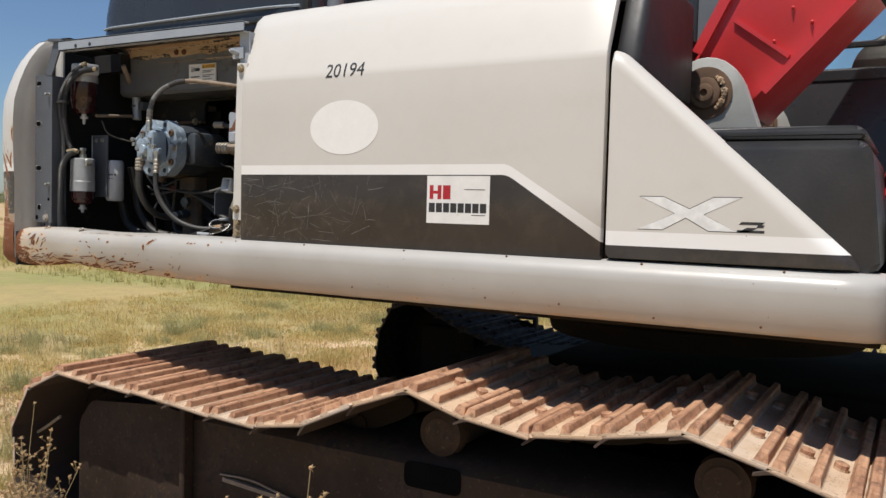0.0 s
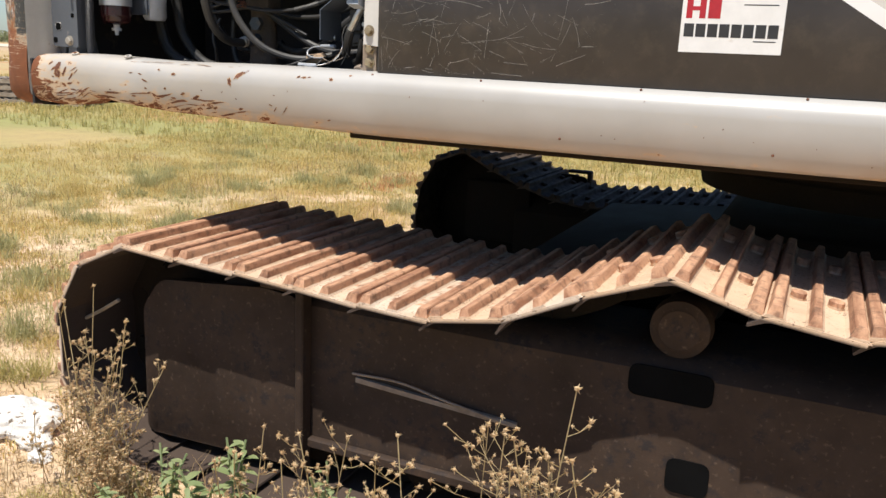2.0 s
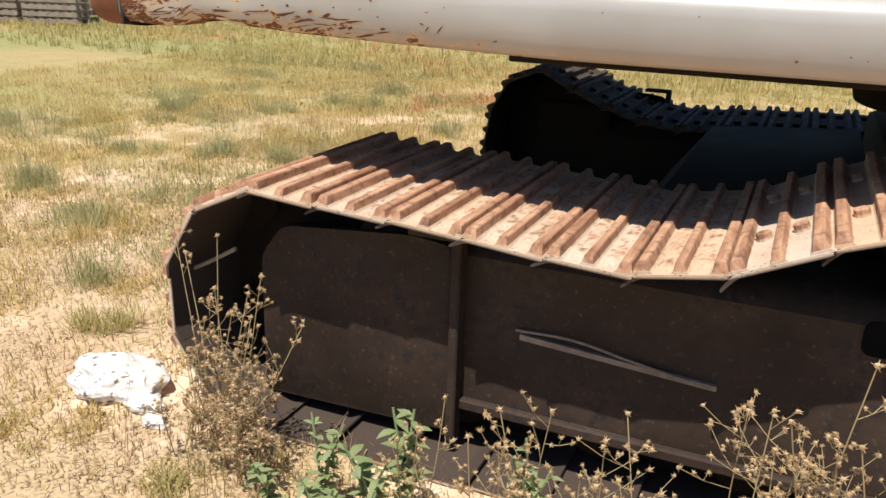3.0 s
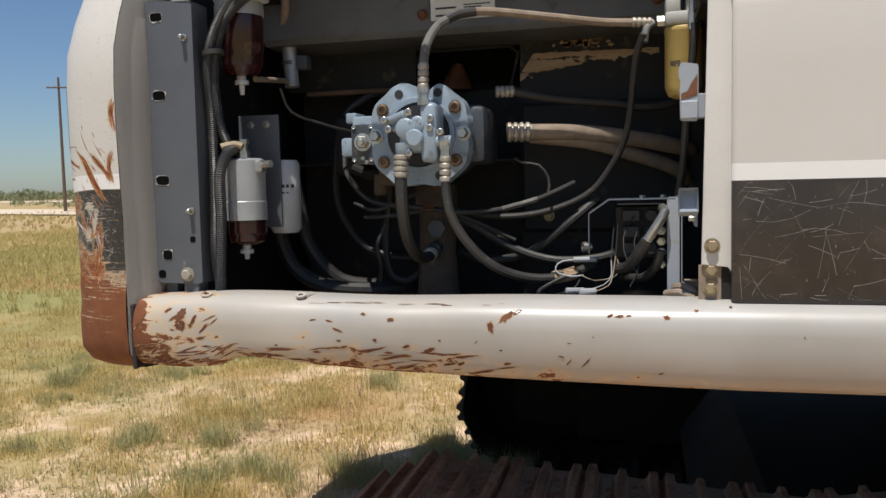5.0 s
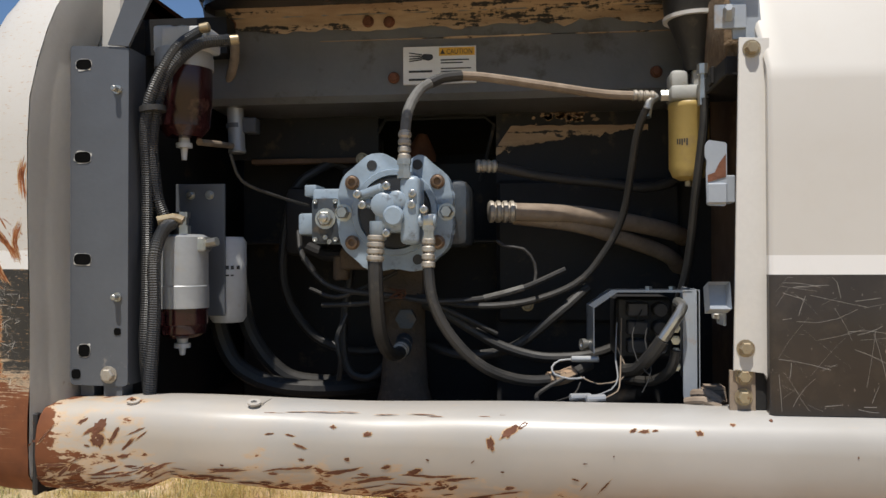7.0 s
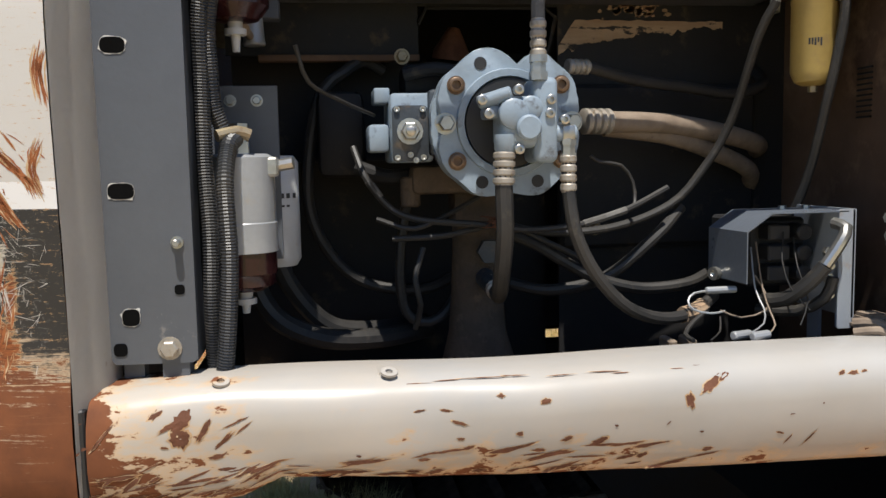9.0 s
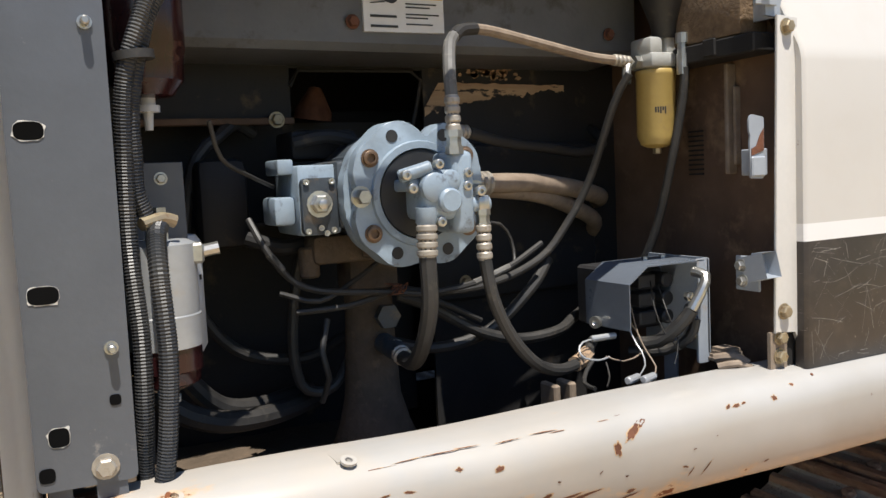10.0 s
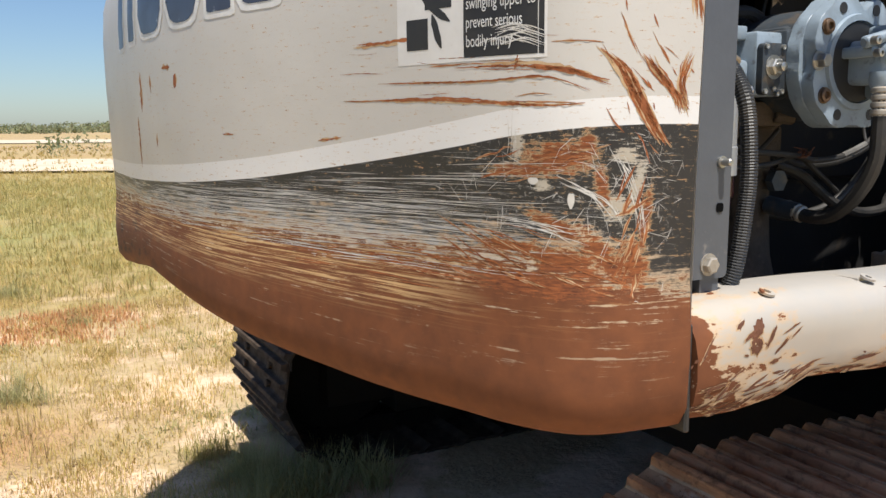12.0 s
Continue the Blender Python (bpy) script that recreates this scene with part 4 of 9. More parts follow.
def brand_shapes():
    """The maker's mark on the back, as plain blocks in its colours."""
    for off, grow, m, nm in ((0.0008, 0.012, M["inkwhite"], "brand_mark_edge"), (0.0014, 0.0, M["inkblue"], "brand_mark")):
        g = grow
        bm = nb()
        for u1, u0, z0, r in ((1.66, 1.58, 1.872, 0.004), (1.50, 1.435, 1.876, 0.004), (1.385, 1.215, 1.880, 0.055), (1.180, 1.025, 1.884, 0.060), (0.990, 0.905, 1.890, 0.004), (0.880, 0.755, 1.893, 0.035)):
            n = 8
            for k in range(n):
                a0, a1 = u0 - g + (u1 - u0 + 2 * g) * k / n, u0 - g + (u1 - u0 + 2 * g) * (k + 1) / n

                def foot(u):
                    d = min(u - (u0 - g), (u1 + g) - u)
                    return z0 - g + (0.0 if d >= r else (r - math.sqrt(max(0.0, r * r - (r - d) ** 2))) * 0.8)
                zs = [z for z, _ in CW_PROF if 1.91 < z < 2.03 + g] + [2.03 + g]
                grid(bm, [[cw_point(a, z, off) for z in [foot(a)] + zs] for a in (a0, a1)])
        bmesh.ops.remove_doubles(bm, verts=bm.verts, dist=0.0004)
        pieces(nm, bm, m, cw, "dark blue block mark with white edge" if g == 0 else "")


brand_shapes()


# ---- bumper skirt along the side ----
def skirt():
    prof = [(-1.76, 1.400), (-1.800, 1.404), (-1.850, 1.402), (-1.880, 1.395), (-1.900, 1.380), (-1.910, 1.360), (-1.912, 1.335), (-1.906, 1.290), (-1.896, 1.248), (-1.884, 1.220), (-1.868, 1.207), (-1.845, 1.204), (-1.76, 1.206)]
    def lift(x, z):
        return max(0.0, min(1.0, (1.33 - z) / 0.13)) * float(np.interp(x, [-3.33, -3.20, -3.11, -3.05, -2.97, -2.84, -2.69, -2.3, -1.9], [0.026, 0.018, 0.024, 0.054, 0.050, 0.034, 0.024, 0.013, 0.004]))
    xs = list(np.arange(-3.318, -2.2, 0.03)) + list(np.arange(-2.2, 0.40, 0.08)) + [0.405]
    bm = nb()
    rows = []
    for x in xs:
        row = []
        k = max(0.0, min(1.0, (-2.25 - x) / 0.6))
        for y, z in prof:
            up = lift(x, z)
            top = max(0.0, min(1.0, (z - 1.33) / 0.07))
            dip = -0.006 * k * top * math.sin(x * 7 + 1) - 0.004 * top * (1 - k) * (x + 2) * 0.6
            dn = 0.020 * k * noise.noise((x * 4.5, y * 6, z * 6)) * (1 if abs(y) > 1.84 else 0.3)
            end = max(0.0, (x - 0.33) / 0.075)
            row.append((x, y + dn + 0.05 * max(0, end) ** 2 * (1 if y < -1.8 else 0), z + up + dip))
        rows.append(row)
    vs = grid(bm, rows)
    for r in (vs[0], vs[-1]):
        bm.faces.new(r)
    # dark strip added for the shade below the bumper
    part("bumper_lip", box(nb(), -2.05, 0.39, -1.76, -1.60, 1.185, 1.209, 0.004), M["under"], ex)
    sk = part("side_bumper", bm, M["skirt"], ex, "white tubular side bumper, dented and chipped to rust at its rear end", 50)
    bm = nb()
    for x in (-3.133, -2.882):
        lathe(bm, (x, -1.868, 1.406), (0.1, -0.35, 1), [(0, 0.013), (0.004, 0.013), (0.004, 0.006), (0, 0.006), (0, 0.013)], 18)
        box(bm, x - 0.015, x + 0.015, -1.86, -1.80, 1.398, 1.406)
    pieces("lifting_eye", bm, M["skirt"], sk)
    bm = nb()
    box(bm, -3.331, -3.320, -1.90, -1.78, 1.22, 1.385, 0.003)
    part("rubber_seal", bm, M["blackplastic"], sk)
    bm = nb()
    box(bm, 0.412, 1.25, -1.86, -1.55, 1.20, 1.385, 0.03, 2)
    part("front_bumper", bm, M["skirt"], ex)
    face_z = [z for _, z in reversed(prof[2:10])]
    face_y = [y for y, _ in reversed(prof[2:10])]
    bm, fb = nb(), nb()
    rnd = random.Random(33)
    spots = [(-2.375, 1.369, 0.020, 0.007, 0.6), (-2.352, 1.379, 0.010, 0.003, 0.5), (-2.412, 1.345, 0.006, 0.011, 0.3), (-2.645, 1.359, 0.008, 0.004, 0.1), (-2.714, 1.37, 0.005, 0.003, 0), (-2.779, 1.331, 0.011, 0.0025, -0.4), (-2.15, 1.374, 0.006, 0.003, 0.3), (-2.13, 1.373, 0.008, 0.003, 0.05),
             (-2.11, 1.375, 0.005, 0.002, 0.2), (-2.031, 1.372, 0.006, 0.004, 0), (-1.97, 1.386, 0.005, 0.002, 0), (-2.686, 1.305, 0.005, 0.004, 0), (-2.70, 1.271, 0.009, 0.003, 0.5), (-2.777, 1.298, 0.006, 0.003, 0), (-2.765, 1.279, 0.008, 0.003, 0.3), (-2.611, 1.289, 0.009, 0.004, 0.4),
             (-2.559, 1.279, 0.013, 0.006, 0.5), (-2.39, 1.287, 0.004, 0.002, 0), (-2.202, 1.263, 0.016, 0.0015, 0.9), (-2.24, 1.262, 0.010, 0.0015, 0.9), (-3.188, 1.359, 0.020, 0.010, 1.0), (-3.19, 1.335, 0.014, 0.012, 1.2), (-3.22, 1.375, 0.012, 0.005, 0.8), (-2.80, 1.352, 0.008, 0.002, -0.2),
             (-2.84, 1.354, 0.007, 0.0015, 0.1)]
    spots += [(-2.92 + 0.06 * k + rnd.uniform(-0.02, 0.02), 1.3965 - rnd.uniform(0, 0.006), rnd.uniform(0.006, 0.03), 0.0005, rnd.uniform(-0.015, 0.015)) for k in range(11)]
    spots += [(-3.33 + 0.75 * rnd.random() ** 1.8, rnd.uniform(1.25, 1.385), rnd.uniform(0.002, 0.006), rnd.uniform(0.001, 0.004), rnd.uniform(-0.4, 1.0)) for _ in range(8)]
    spots += [(-3.32 + 0.95 * rnd.random() ** 1.5, 1.222 + 0.055 * rnd.random() ** 1.6, rnd.uniform(0.008, 0.034), rnd.uniform(0.0012, 0.0042), rnd.uniform(-0.08, 0.45)) for _ in range(70)]
    spots += [(-3.31 + 0.22 * rnd.random(), rnd.uniform(1.24, 1.37), rnd.uniform(0.006, 0.022), rnd.uniform(0.001, 0.004), rnd.uniform(0.2, 1.2)) for _ in range(12)]
    spots += [(rnd.uniform(-2.55, -1.9), rnd.uniform(1.23, 1.33), rnd.uniform(0.001, 0.006), rnd.uniform(0.001, 0.002), rnd.uniform(-0.3, 0.8)) for _ in range(6)]
    spots += [(rnd.uniform(-1.9, 0.3), rnd.uniform(1.22, 1.37), rnd.uniform(0.0008, 0.002), rnd.uniform(0.0008, 0.002), 0) for _ in range(16)]
    for x, z, a, b, tilt in spots:
        for where, grow, off in ((fb, 1.25, 0.0006), (bm, 1.0, 0.0010)):
            if where is fb and a < 0.005:
                continue
            ring = []
            n = 14 if a < 0.006 else 30
            for k in range(n):
                t = 2 * math.pi * k / n
                g = grow * (1 + 0.55 * noise.noise((x * 50 + math.cos(t) * 1.6, z * 50 + math.sin(t) * 1.6, 0)) + 0.35 * noise.noise((x * 90 + math.cos(t) * 5, z * 70 + math.sin(t) * 5, 3)))
                p, q = a * g * math.cos(t), b * g * math.sin(t)
                X, Z = x + p * math.cos(tilt) - q * math.sin(tilt), max(1.214, z + p * math.sin(tilt) + q * math.cos(tilt))
                kk = max(0.0, min(1.0, (-2.25 - X) / 0.6))
                yy = float(np.interp(Z, face_z, face_y))
                ring.append(where.verts.new((X, yy + 0.020 * kk * noise.noise((X * 4.5, yy * 6, Z * 6)) - off, Z + lift(X, Z))))
            where.faces.new(ring)
    part("paint_fringe", fb, M["fringe"], sk, "tan fringe round the paint chips")["kind"] = "stuff"
    part("rust_flaking", bm, M["rusty"], sk, "rusty paint chips")["kind"] = "stuff"
    bm = nb()
    rnd = random.Random(2)
    for x in (-0.76, -0.5, -0.2, 0.1, -1.3):
        lathe(bm, (x, -1.9115, 1.245 + rnd.uniform(-0.01, 0.01)), (0, -1, 0), [(0, 0.004), (0.003, 0.003), (0.004, 0)], 8)
    for x in (-1.9, -1.55, -1.1, -0.7, -0.25, 0.15):
        lathe(bm, (x, -1.882, 1.392), (0, -0.7, 0.7), [(0, 0.004), (0.003, 0.003), (0.004, 0)], 8)
    pieces("rivet", bm, M["rusty"], sk)
    return sk


skirt()


# ---- side panels ----
PANEL = [(1.396, -1.862), (1.402, -1.867), (1.60, -1.8685), (1.90, -1.868), (2.02, -1.867), (2.034, -1.865), (2.05, -1.860), (2.16, -1.817), (2.245, -1.780), (2.295, -1.750), (2.328, -1.710), (2.348, -1.658), (2.358, -1.58), (2.365, -1.2)]


def panel_y(z):
    return float(np.interp(z, [a for a, _ in PANEL], [b for _, b in PANEL]))


def side_panel():
    bm = nb()
    xs = [-1.896, -1.892, -1.886] + list(np.arange(-1.85, -0.42, 0.08)) + [-0.394, -0.388, -0.386]
    rows = []
    for x in xs:
        e = 0.006 if x in (xs[0], xs[-1]) else (0.002 if x in (xs[1], xs[-2]) else 0)
        back = max(0.0, (-1.55 - x) / 0.35)
        out = [(x - (0.14 * max(0.0, z - 2.05) * min(1.0, back * 1.1) if back > 0 else 0.0), y + e, z - 0.005 * back ** 2 * max(0, (z - 2.05) / 0.3)) for z, y in PANEL]
        rows.append(out + [(a, b + 0.02, c - (0.015 if c > 2.1 else 0.0)) for a, b, c in reversed(out)])
    vs = grid(bm, rows, True)
    bm.faces.new(vs[0])
    bm.faces.new(vs[-1])
    p = part("side_panel", bm, M["panel"], ex, "cream side panel with white stripe and brown lower band", 40)
    # oval decal
    bm = nb()
    pts = [(-1.386 + 0.156 * math.cos(t), 1.834 + 0.100 * math.sin(t)) for t in np.linspace(0, 2 * math.pi, 41)[:-1]]
    bm.faces.new([bm.verts.new((x, panel_y(z) - 0.0009, z)) for x, z in pts])
    part("oval_decal", bm, M["stickergrey"], p, "blank off-white oval decal")
    bm = nb()
    lettering(bm, "20194", 0.078, lambda a, b: Vector((-1.478 + a, 0, 2.020 + b * 0.95)), 0.176)
    for z in (2.034, 2.05, 2.07, 2.09):
        bmesh.ops.bisect_plane(bm, geom=bm.verts[:] + bm.edges[:] + bm.faces[:], plane_co=(0, 0, z), plane_no=(0, 0, 1))
    for v in bm.verts:
        v.co.y = panel_y(v.co.z) - 0.0012
    part("unit_number", bm, M["ink"], p, "black stencilled number")
    # company sticker, logo as plain blocks
    bm = nb()
    plate(bm, [(-1.019, 1.493), (-0.775, 1.493), (-0.775, 1.656), (-1.019, 1.656)], "y", -1.8690, -1.867)
    part("company_sticker", bm, M["sticker"], p, "square white company sticker with red block logo")
    bm = nb()
    for x0, x1, z0, z1 in ((-1.008, -0.993, 1.576, 1.624), (-0.976, -0.961, 1.576, 1.624), (-0.993, -0.976, 1.595, 1.605), (-0.955, -0.925, 1.576, 1.624)):
        plate(bm, [(x0, z0), (x1, z0), (x1, z1), (x0, z1)], "y", -1.8694, -1.8688)
    pieces("logo_block", bm, M["inkred"], p)
    bm = nb()
    for i in range(8):
        x = -1.010 + i * 0.0285
        plate(bm, [(x, 1.531), (x + 0.024, 1.531), (x + 0.024, 1.563), (x, 1.563)], "y", -1.8694, -1.8688)
    plate(bm, [(-0.872, 1.6085), (-0.792, 1.6085), (-0.792, 1.611), (-0.872, 1.611)], "y", -1.8694, -1.8688)
    plate(bm, [(-0.842, 1.522), (-0.790, 1.522), (-0.790, 1.5245), (-0.842, 1.5245)], "y", -1.8694, -1.8688)
    pieces("logo_bar", bm, M["ink"], p)
    # pale scratches on the brown band beside the compartment
    bm = nb()
    rnd = random.Random(44)
    for i in range(120):
        x, z = -1.885 + 0.62 * rnd.random() ** 1.6, rnd.uniform(1.41, 1.65)
        L, a, w = rnd.uniform(0.012, 0.11), rnd.choice((rnd.gauss(0.0, 0.25), rnd.gauss(-0.6, 0.3), rnd.gauss(1.2, 0.3))), rnd.uniform(0.0002, 0.0006)
        bend = rnd.gauss(0, 0.12)
        pts = [(x + L * t * math.cos(a + bend * t), z + L * t * math.sin(a + bend * t)) for t in (0, 0.33, 0.66, 1)]
        pts = [(min(max(q, -1.885), -0.9), min(max(r, 1.408), 1.655)) for q, r in pts]
        lo = [(q - w * math.sin(a), panel_y(r) - 0.0008, r - w * math.cos(a)) for q, r in pts]
        hi = [(q + w * math.sin(a), panel_y(r) - 0.0008, r + w * math.cos(a)) for q, r in pts]
        grid(bm, [lo, hi])
    part("panel_scratching", bm, M["faintscratch"], p, "fine pale scratches")["kind"] = "stuff"
    # top cap and stub
    bm = nb()
    lathe(bm, (-1.595, -1.66, 2.335), (0, 0, 1), [(0, 0.034), (0.045, 0.032), (0.048, 0.016), (0.075, 0.014), (0.08, 0.0)], 16)
    part("breather_stub", bm, M["gunmetal"], ex)
    bm = nb()
    lathe(bm, (-0.78, -1.30, 2.345), (0, 0, 1), [(0.09, 0.055), (0.17, 0.055), (0.175, 0.060), (0.215, 0.060), (0.225, 0.05), (0.225, 0.0)], 24)
    tc = part("tank_filler_cap", bm, M["black"], ex)
    bm = nb()
    lathe(bm, (-0.78, -1.30, 2.345), (0, 0, 1), [(0, 0.056), (0.088, 0.052)], 24)
    part("filler_neck", bm, M["greyear"], tc)
    return p


side_panel()


def front_panel():
    bm = nb()
    rows = []
    for k in range(9):
        # the sloping edge is rolled over in a wide curve, the other edges are tight
        a = math.pi / 2 * k / 8
        d, y = 0.050 * (1 - math.cos(a)), -1.868 + 0.046 * (1 - math.sin(a))
        e = min(d, 0.008)
        ring = round_poly([(-0.378 + e, 1.397 + e), (0.345 - 1.9 * d, 1.397 + e), (0.329 - 1.2 * d, 1.430 - 0.1 * d), (-0.335 - 0.1 * d, 2.035 - 1.25 * d), (-0.378 + e, 2.052 - 1.2 * d)], 0.022, 5)
        rows.append([(px, y, pz) for px, pz in ring + ring[:1]])
    vs = grid(bm, rows)
    bm.faces.new(vs[-1][:-1])
    bmesh.ops.remove_doubles(bm, verts=bm.verts, dist=0.00001)
    bmesh.ops.recalc_face_normals(bm, faces=bm.faces)
    p = part("front_panel", bm, M["panel"], ex, "triangular cream front panel with white stripe", 40)

    def flat(poly, off, mt, nm, par, lab=""):
        b2 = nb()
        plate(b2, poly, "y", -1.8683 - off * 0.4, -1.866)
        return part(nm, b2, mt, par, lab)

    def xshape(g):
        return [(-0.265 - g * 2, 1.595 + g), (-0.195, 1.595 + g), (-0.118, 1.560 + g), (-0.050, 1.595 + g), (0.026 + g * 2, 1.595 + g), (-0.078 + g, 1.545), (0.016 + g * 2, 1.498 - g), (-0.062, 1.498 - g), (-0.128, 1.535 - g),
                (-0.195, 1.498 - g), (-0.268 - g * 2, 1.498 - g), (-0.160 - g, 1.547)]
    flat(xshape(0.0022), 0.0, M["ink"], "model_mark_edge", p)
    flat(xshape(0), 0.0012, M["inkwhite"], "model_mark", p, "white cross-shaped mark with thin dark outline")
    for q in ([(0.022, 1.519), (0.085, 1.519), (0.092, 1.527), (0.03, 1.527)], [(0.07, 1.511), (0.088, 1.511), (0.092, 1.519), (0.074, 1.519)], [(0.018, 1.496), (0.045, 1.496), (0.075, 1.511), (0.045, 1.511)], [(0.018, 1.496), (0.092, 1.496), (0.092, 1.5035), (0.018, 1.5035)]):
        flat(q, 0.0008, M["ink"], "model_mark_small", p)
    return p


front_panel()


# ---- black front box, tank cover, rail ----
def front_boxes():
    bm = nb()
    plate(bm, round_poly([(-0.36, 1.397), (0.385, 1.397), (0.352, 1.725), (0.33, 1.757), (-0.36, 1.760)], 0.03, 4), "y", -1.832, -1.05, 0.018)
    b = part("tool_box", bm, M["blackplastic"], ex, "black moulded storage box", 40)
    bm = nb()
    plate(bm, round_poly([(-0.34, 1.764), (0.325, 1.764), (0.338, 1.776), (0.315, 1.800), (-0.34, 1.806)], 0.012, 3), "y", -1.80, -1.05, 0.012)
    part("lid", bm, M["blackplastic"], b)
    # tank cover beside the side panel
    bm = nb()
    box(bm, -0.383, -0.300, -1.85, -1.13, 1.95, 2.345, 0.03, 4)
    for v in bm.verts:
        if v.co.y < -1.5:
            v.co.y = max(v.co.y, v.co.y + 0.012 + (panel_y(min(2.36, v.co.z)) + 1.868))
    part("tank_cover", bm, M["blackplastic"], ex, "black plastic tank cover", 50)
    bm = nb()
    box(bm, -0.37, -0.305, -1.55, -1.13, 1.40, 2.24)
    box(bm, -1.852, -0.38, -1.83, 1.01, 1.31, 2.00)
    box(bm, -1.852, -0.38, -1.55, 0.51, 2.00, 2.27)
    part("fuel_tank", bm, M["under"], ex)
    bm = nb()
    tube(bm, [(-0.362, -1.70, 2.30), (-0.362, -1.71, 2.40), (-0.369, -1.72, 2.44), (-0.43, -1.72, 2.58), (-0.55, -1.72, 2.82), (-0.66, -1.72, 2.86), (-0.95, -1.72, 2.86)], 0.017, 10, 0.02)
    part("handrail", bm, M["black"], ex, "black tubular handrail")


front_boxes()


# ---- hood ----
def hood():
    x0, x1, y0, y1 = -3.13, -1.78, -1.62, 0.45
    prof = [(0.0, 2.30), (0.008, 2.47), (0.024, 2.565), (0.050, 2.635), (0.092, 2.685), (0.15, 2.713), (0.24, 2.726), (0.6, 2.735), (2.07, 2.69)]

    def skin(x, d, z, out=0.0):
        r, k = 0.15, min(x - x0, x1 - x)
        e = 0.0 if k >= r else r - math.sqrt(max(0.0, r * r - (r - k) ** 2))
        h = max(0.0, (z - 2.30) / 0.37)
        return (x, y0 + d + e * 0.75 - out * 0.7, z - e * h * 0.9 + out * 0.7)
    xs = [x0, x0 + 0.006, x0 + 0.02, x0 + 0.05, x0 + 0.09, x0 + 0.14] + list(np.linspace(x0 + 0.2, x1 - 0.2, 8)) + [x1 - 0.14, x1 - 0.09, x1 - 0.05, x1 - 0.02, x1 - 0.006, x1]
    bm = nb()
    vs = grid(bm, [[skin(x, d, z) for d, z in prof] for x in xs])
    bm.faces.new(vs[0])
    bm.faces.new(vs[-1])
    h = part("engine_hood", bm, M["black"], ex, "black engine hood with a row of louvres", 60)
    # louvre openings are black sheets on the skin, darkness painted in
    for i in range(14):
        bm = nb()
        x = -3.00 + i * 0.0683
        rows = []
        for k, (d, z) in enumerate(((0.036, 2.597), (0.050, 2.635), (0.092, 2.685), (0.15, 2.713), (0.20, 2.720))):
            rows.append([skin(x + 0.012 * k, d, z, 0.003), skin(x + 0.036 + 0.012 * k, d, z, 0.003)])
        grid(bm, rows)
        part("louvre_slot", bm, M["void"], h)
    bm = nb()
    box(bm, x0 - 0.012, x1 + 0.012, y0 - 0.012, y1 + 0.012, 2.322, 2.352, 0.008, 2)
    part("hood_rim", bm, M["black"], h)
    bm = nb()
    tube(bm, [(x0 + 0.06, y0 + 0.018, 2.385), (x0 + 0.14, y0 - 0.006, 2.385), (x0 + 0.3, y0 - 0.008, 2.385), (x1 - 0.3, y0 - 0.008, 2.385), (x1 - 0.05, y0 + 0.02, 2.385)], 0.006, 8, 0.05)
    part("hood_bead", bm, M["greysteel"], h)
    bm = nb()
    box(bm, -1.86, -1.80, -1.585, -1.0, 2.30, 2.45, 0.02, 2)
    part("hood_patch", bm, M["inner"], h)
    bm = nb()
    tube(bm, [(-2.93, -1.15, 2.60), (-2.99, -1.15, 2.72), (-3.06, -1.15, 2.82), (-3.11, -1.15, 2.94)], 0.042, 16, 0.02)
    part("exhaust_pipe", bm, M["gunmetal"], ex, "bent steel exhaust pipe")
    bm = nb()
    box(bm, -3.08, -1.90, -1.55, 0.50, 2.335, 2.35)
    box(bm, -3.70, -3.08, -1.50, 0.30, 2.20, 2.29)
    # unseen far walls, stepped to shape the shadow on the ground
    box(bm, -3.3, -2.56, 0.52, 0.58, 1.23, 2.29)
    box(bm, -2.56, 0.3, 1.02, 1.10, 1.23, 2.29)
    box(bm, -2.58, -2.56, 0.52, 1.10, 1.23, 2.29)
    part("deck", bm, M["inner"], ex)


hood()


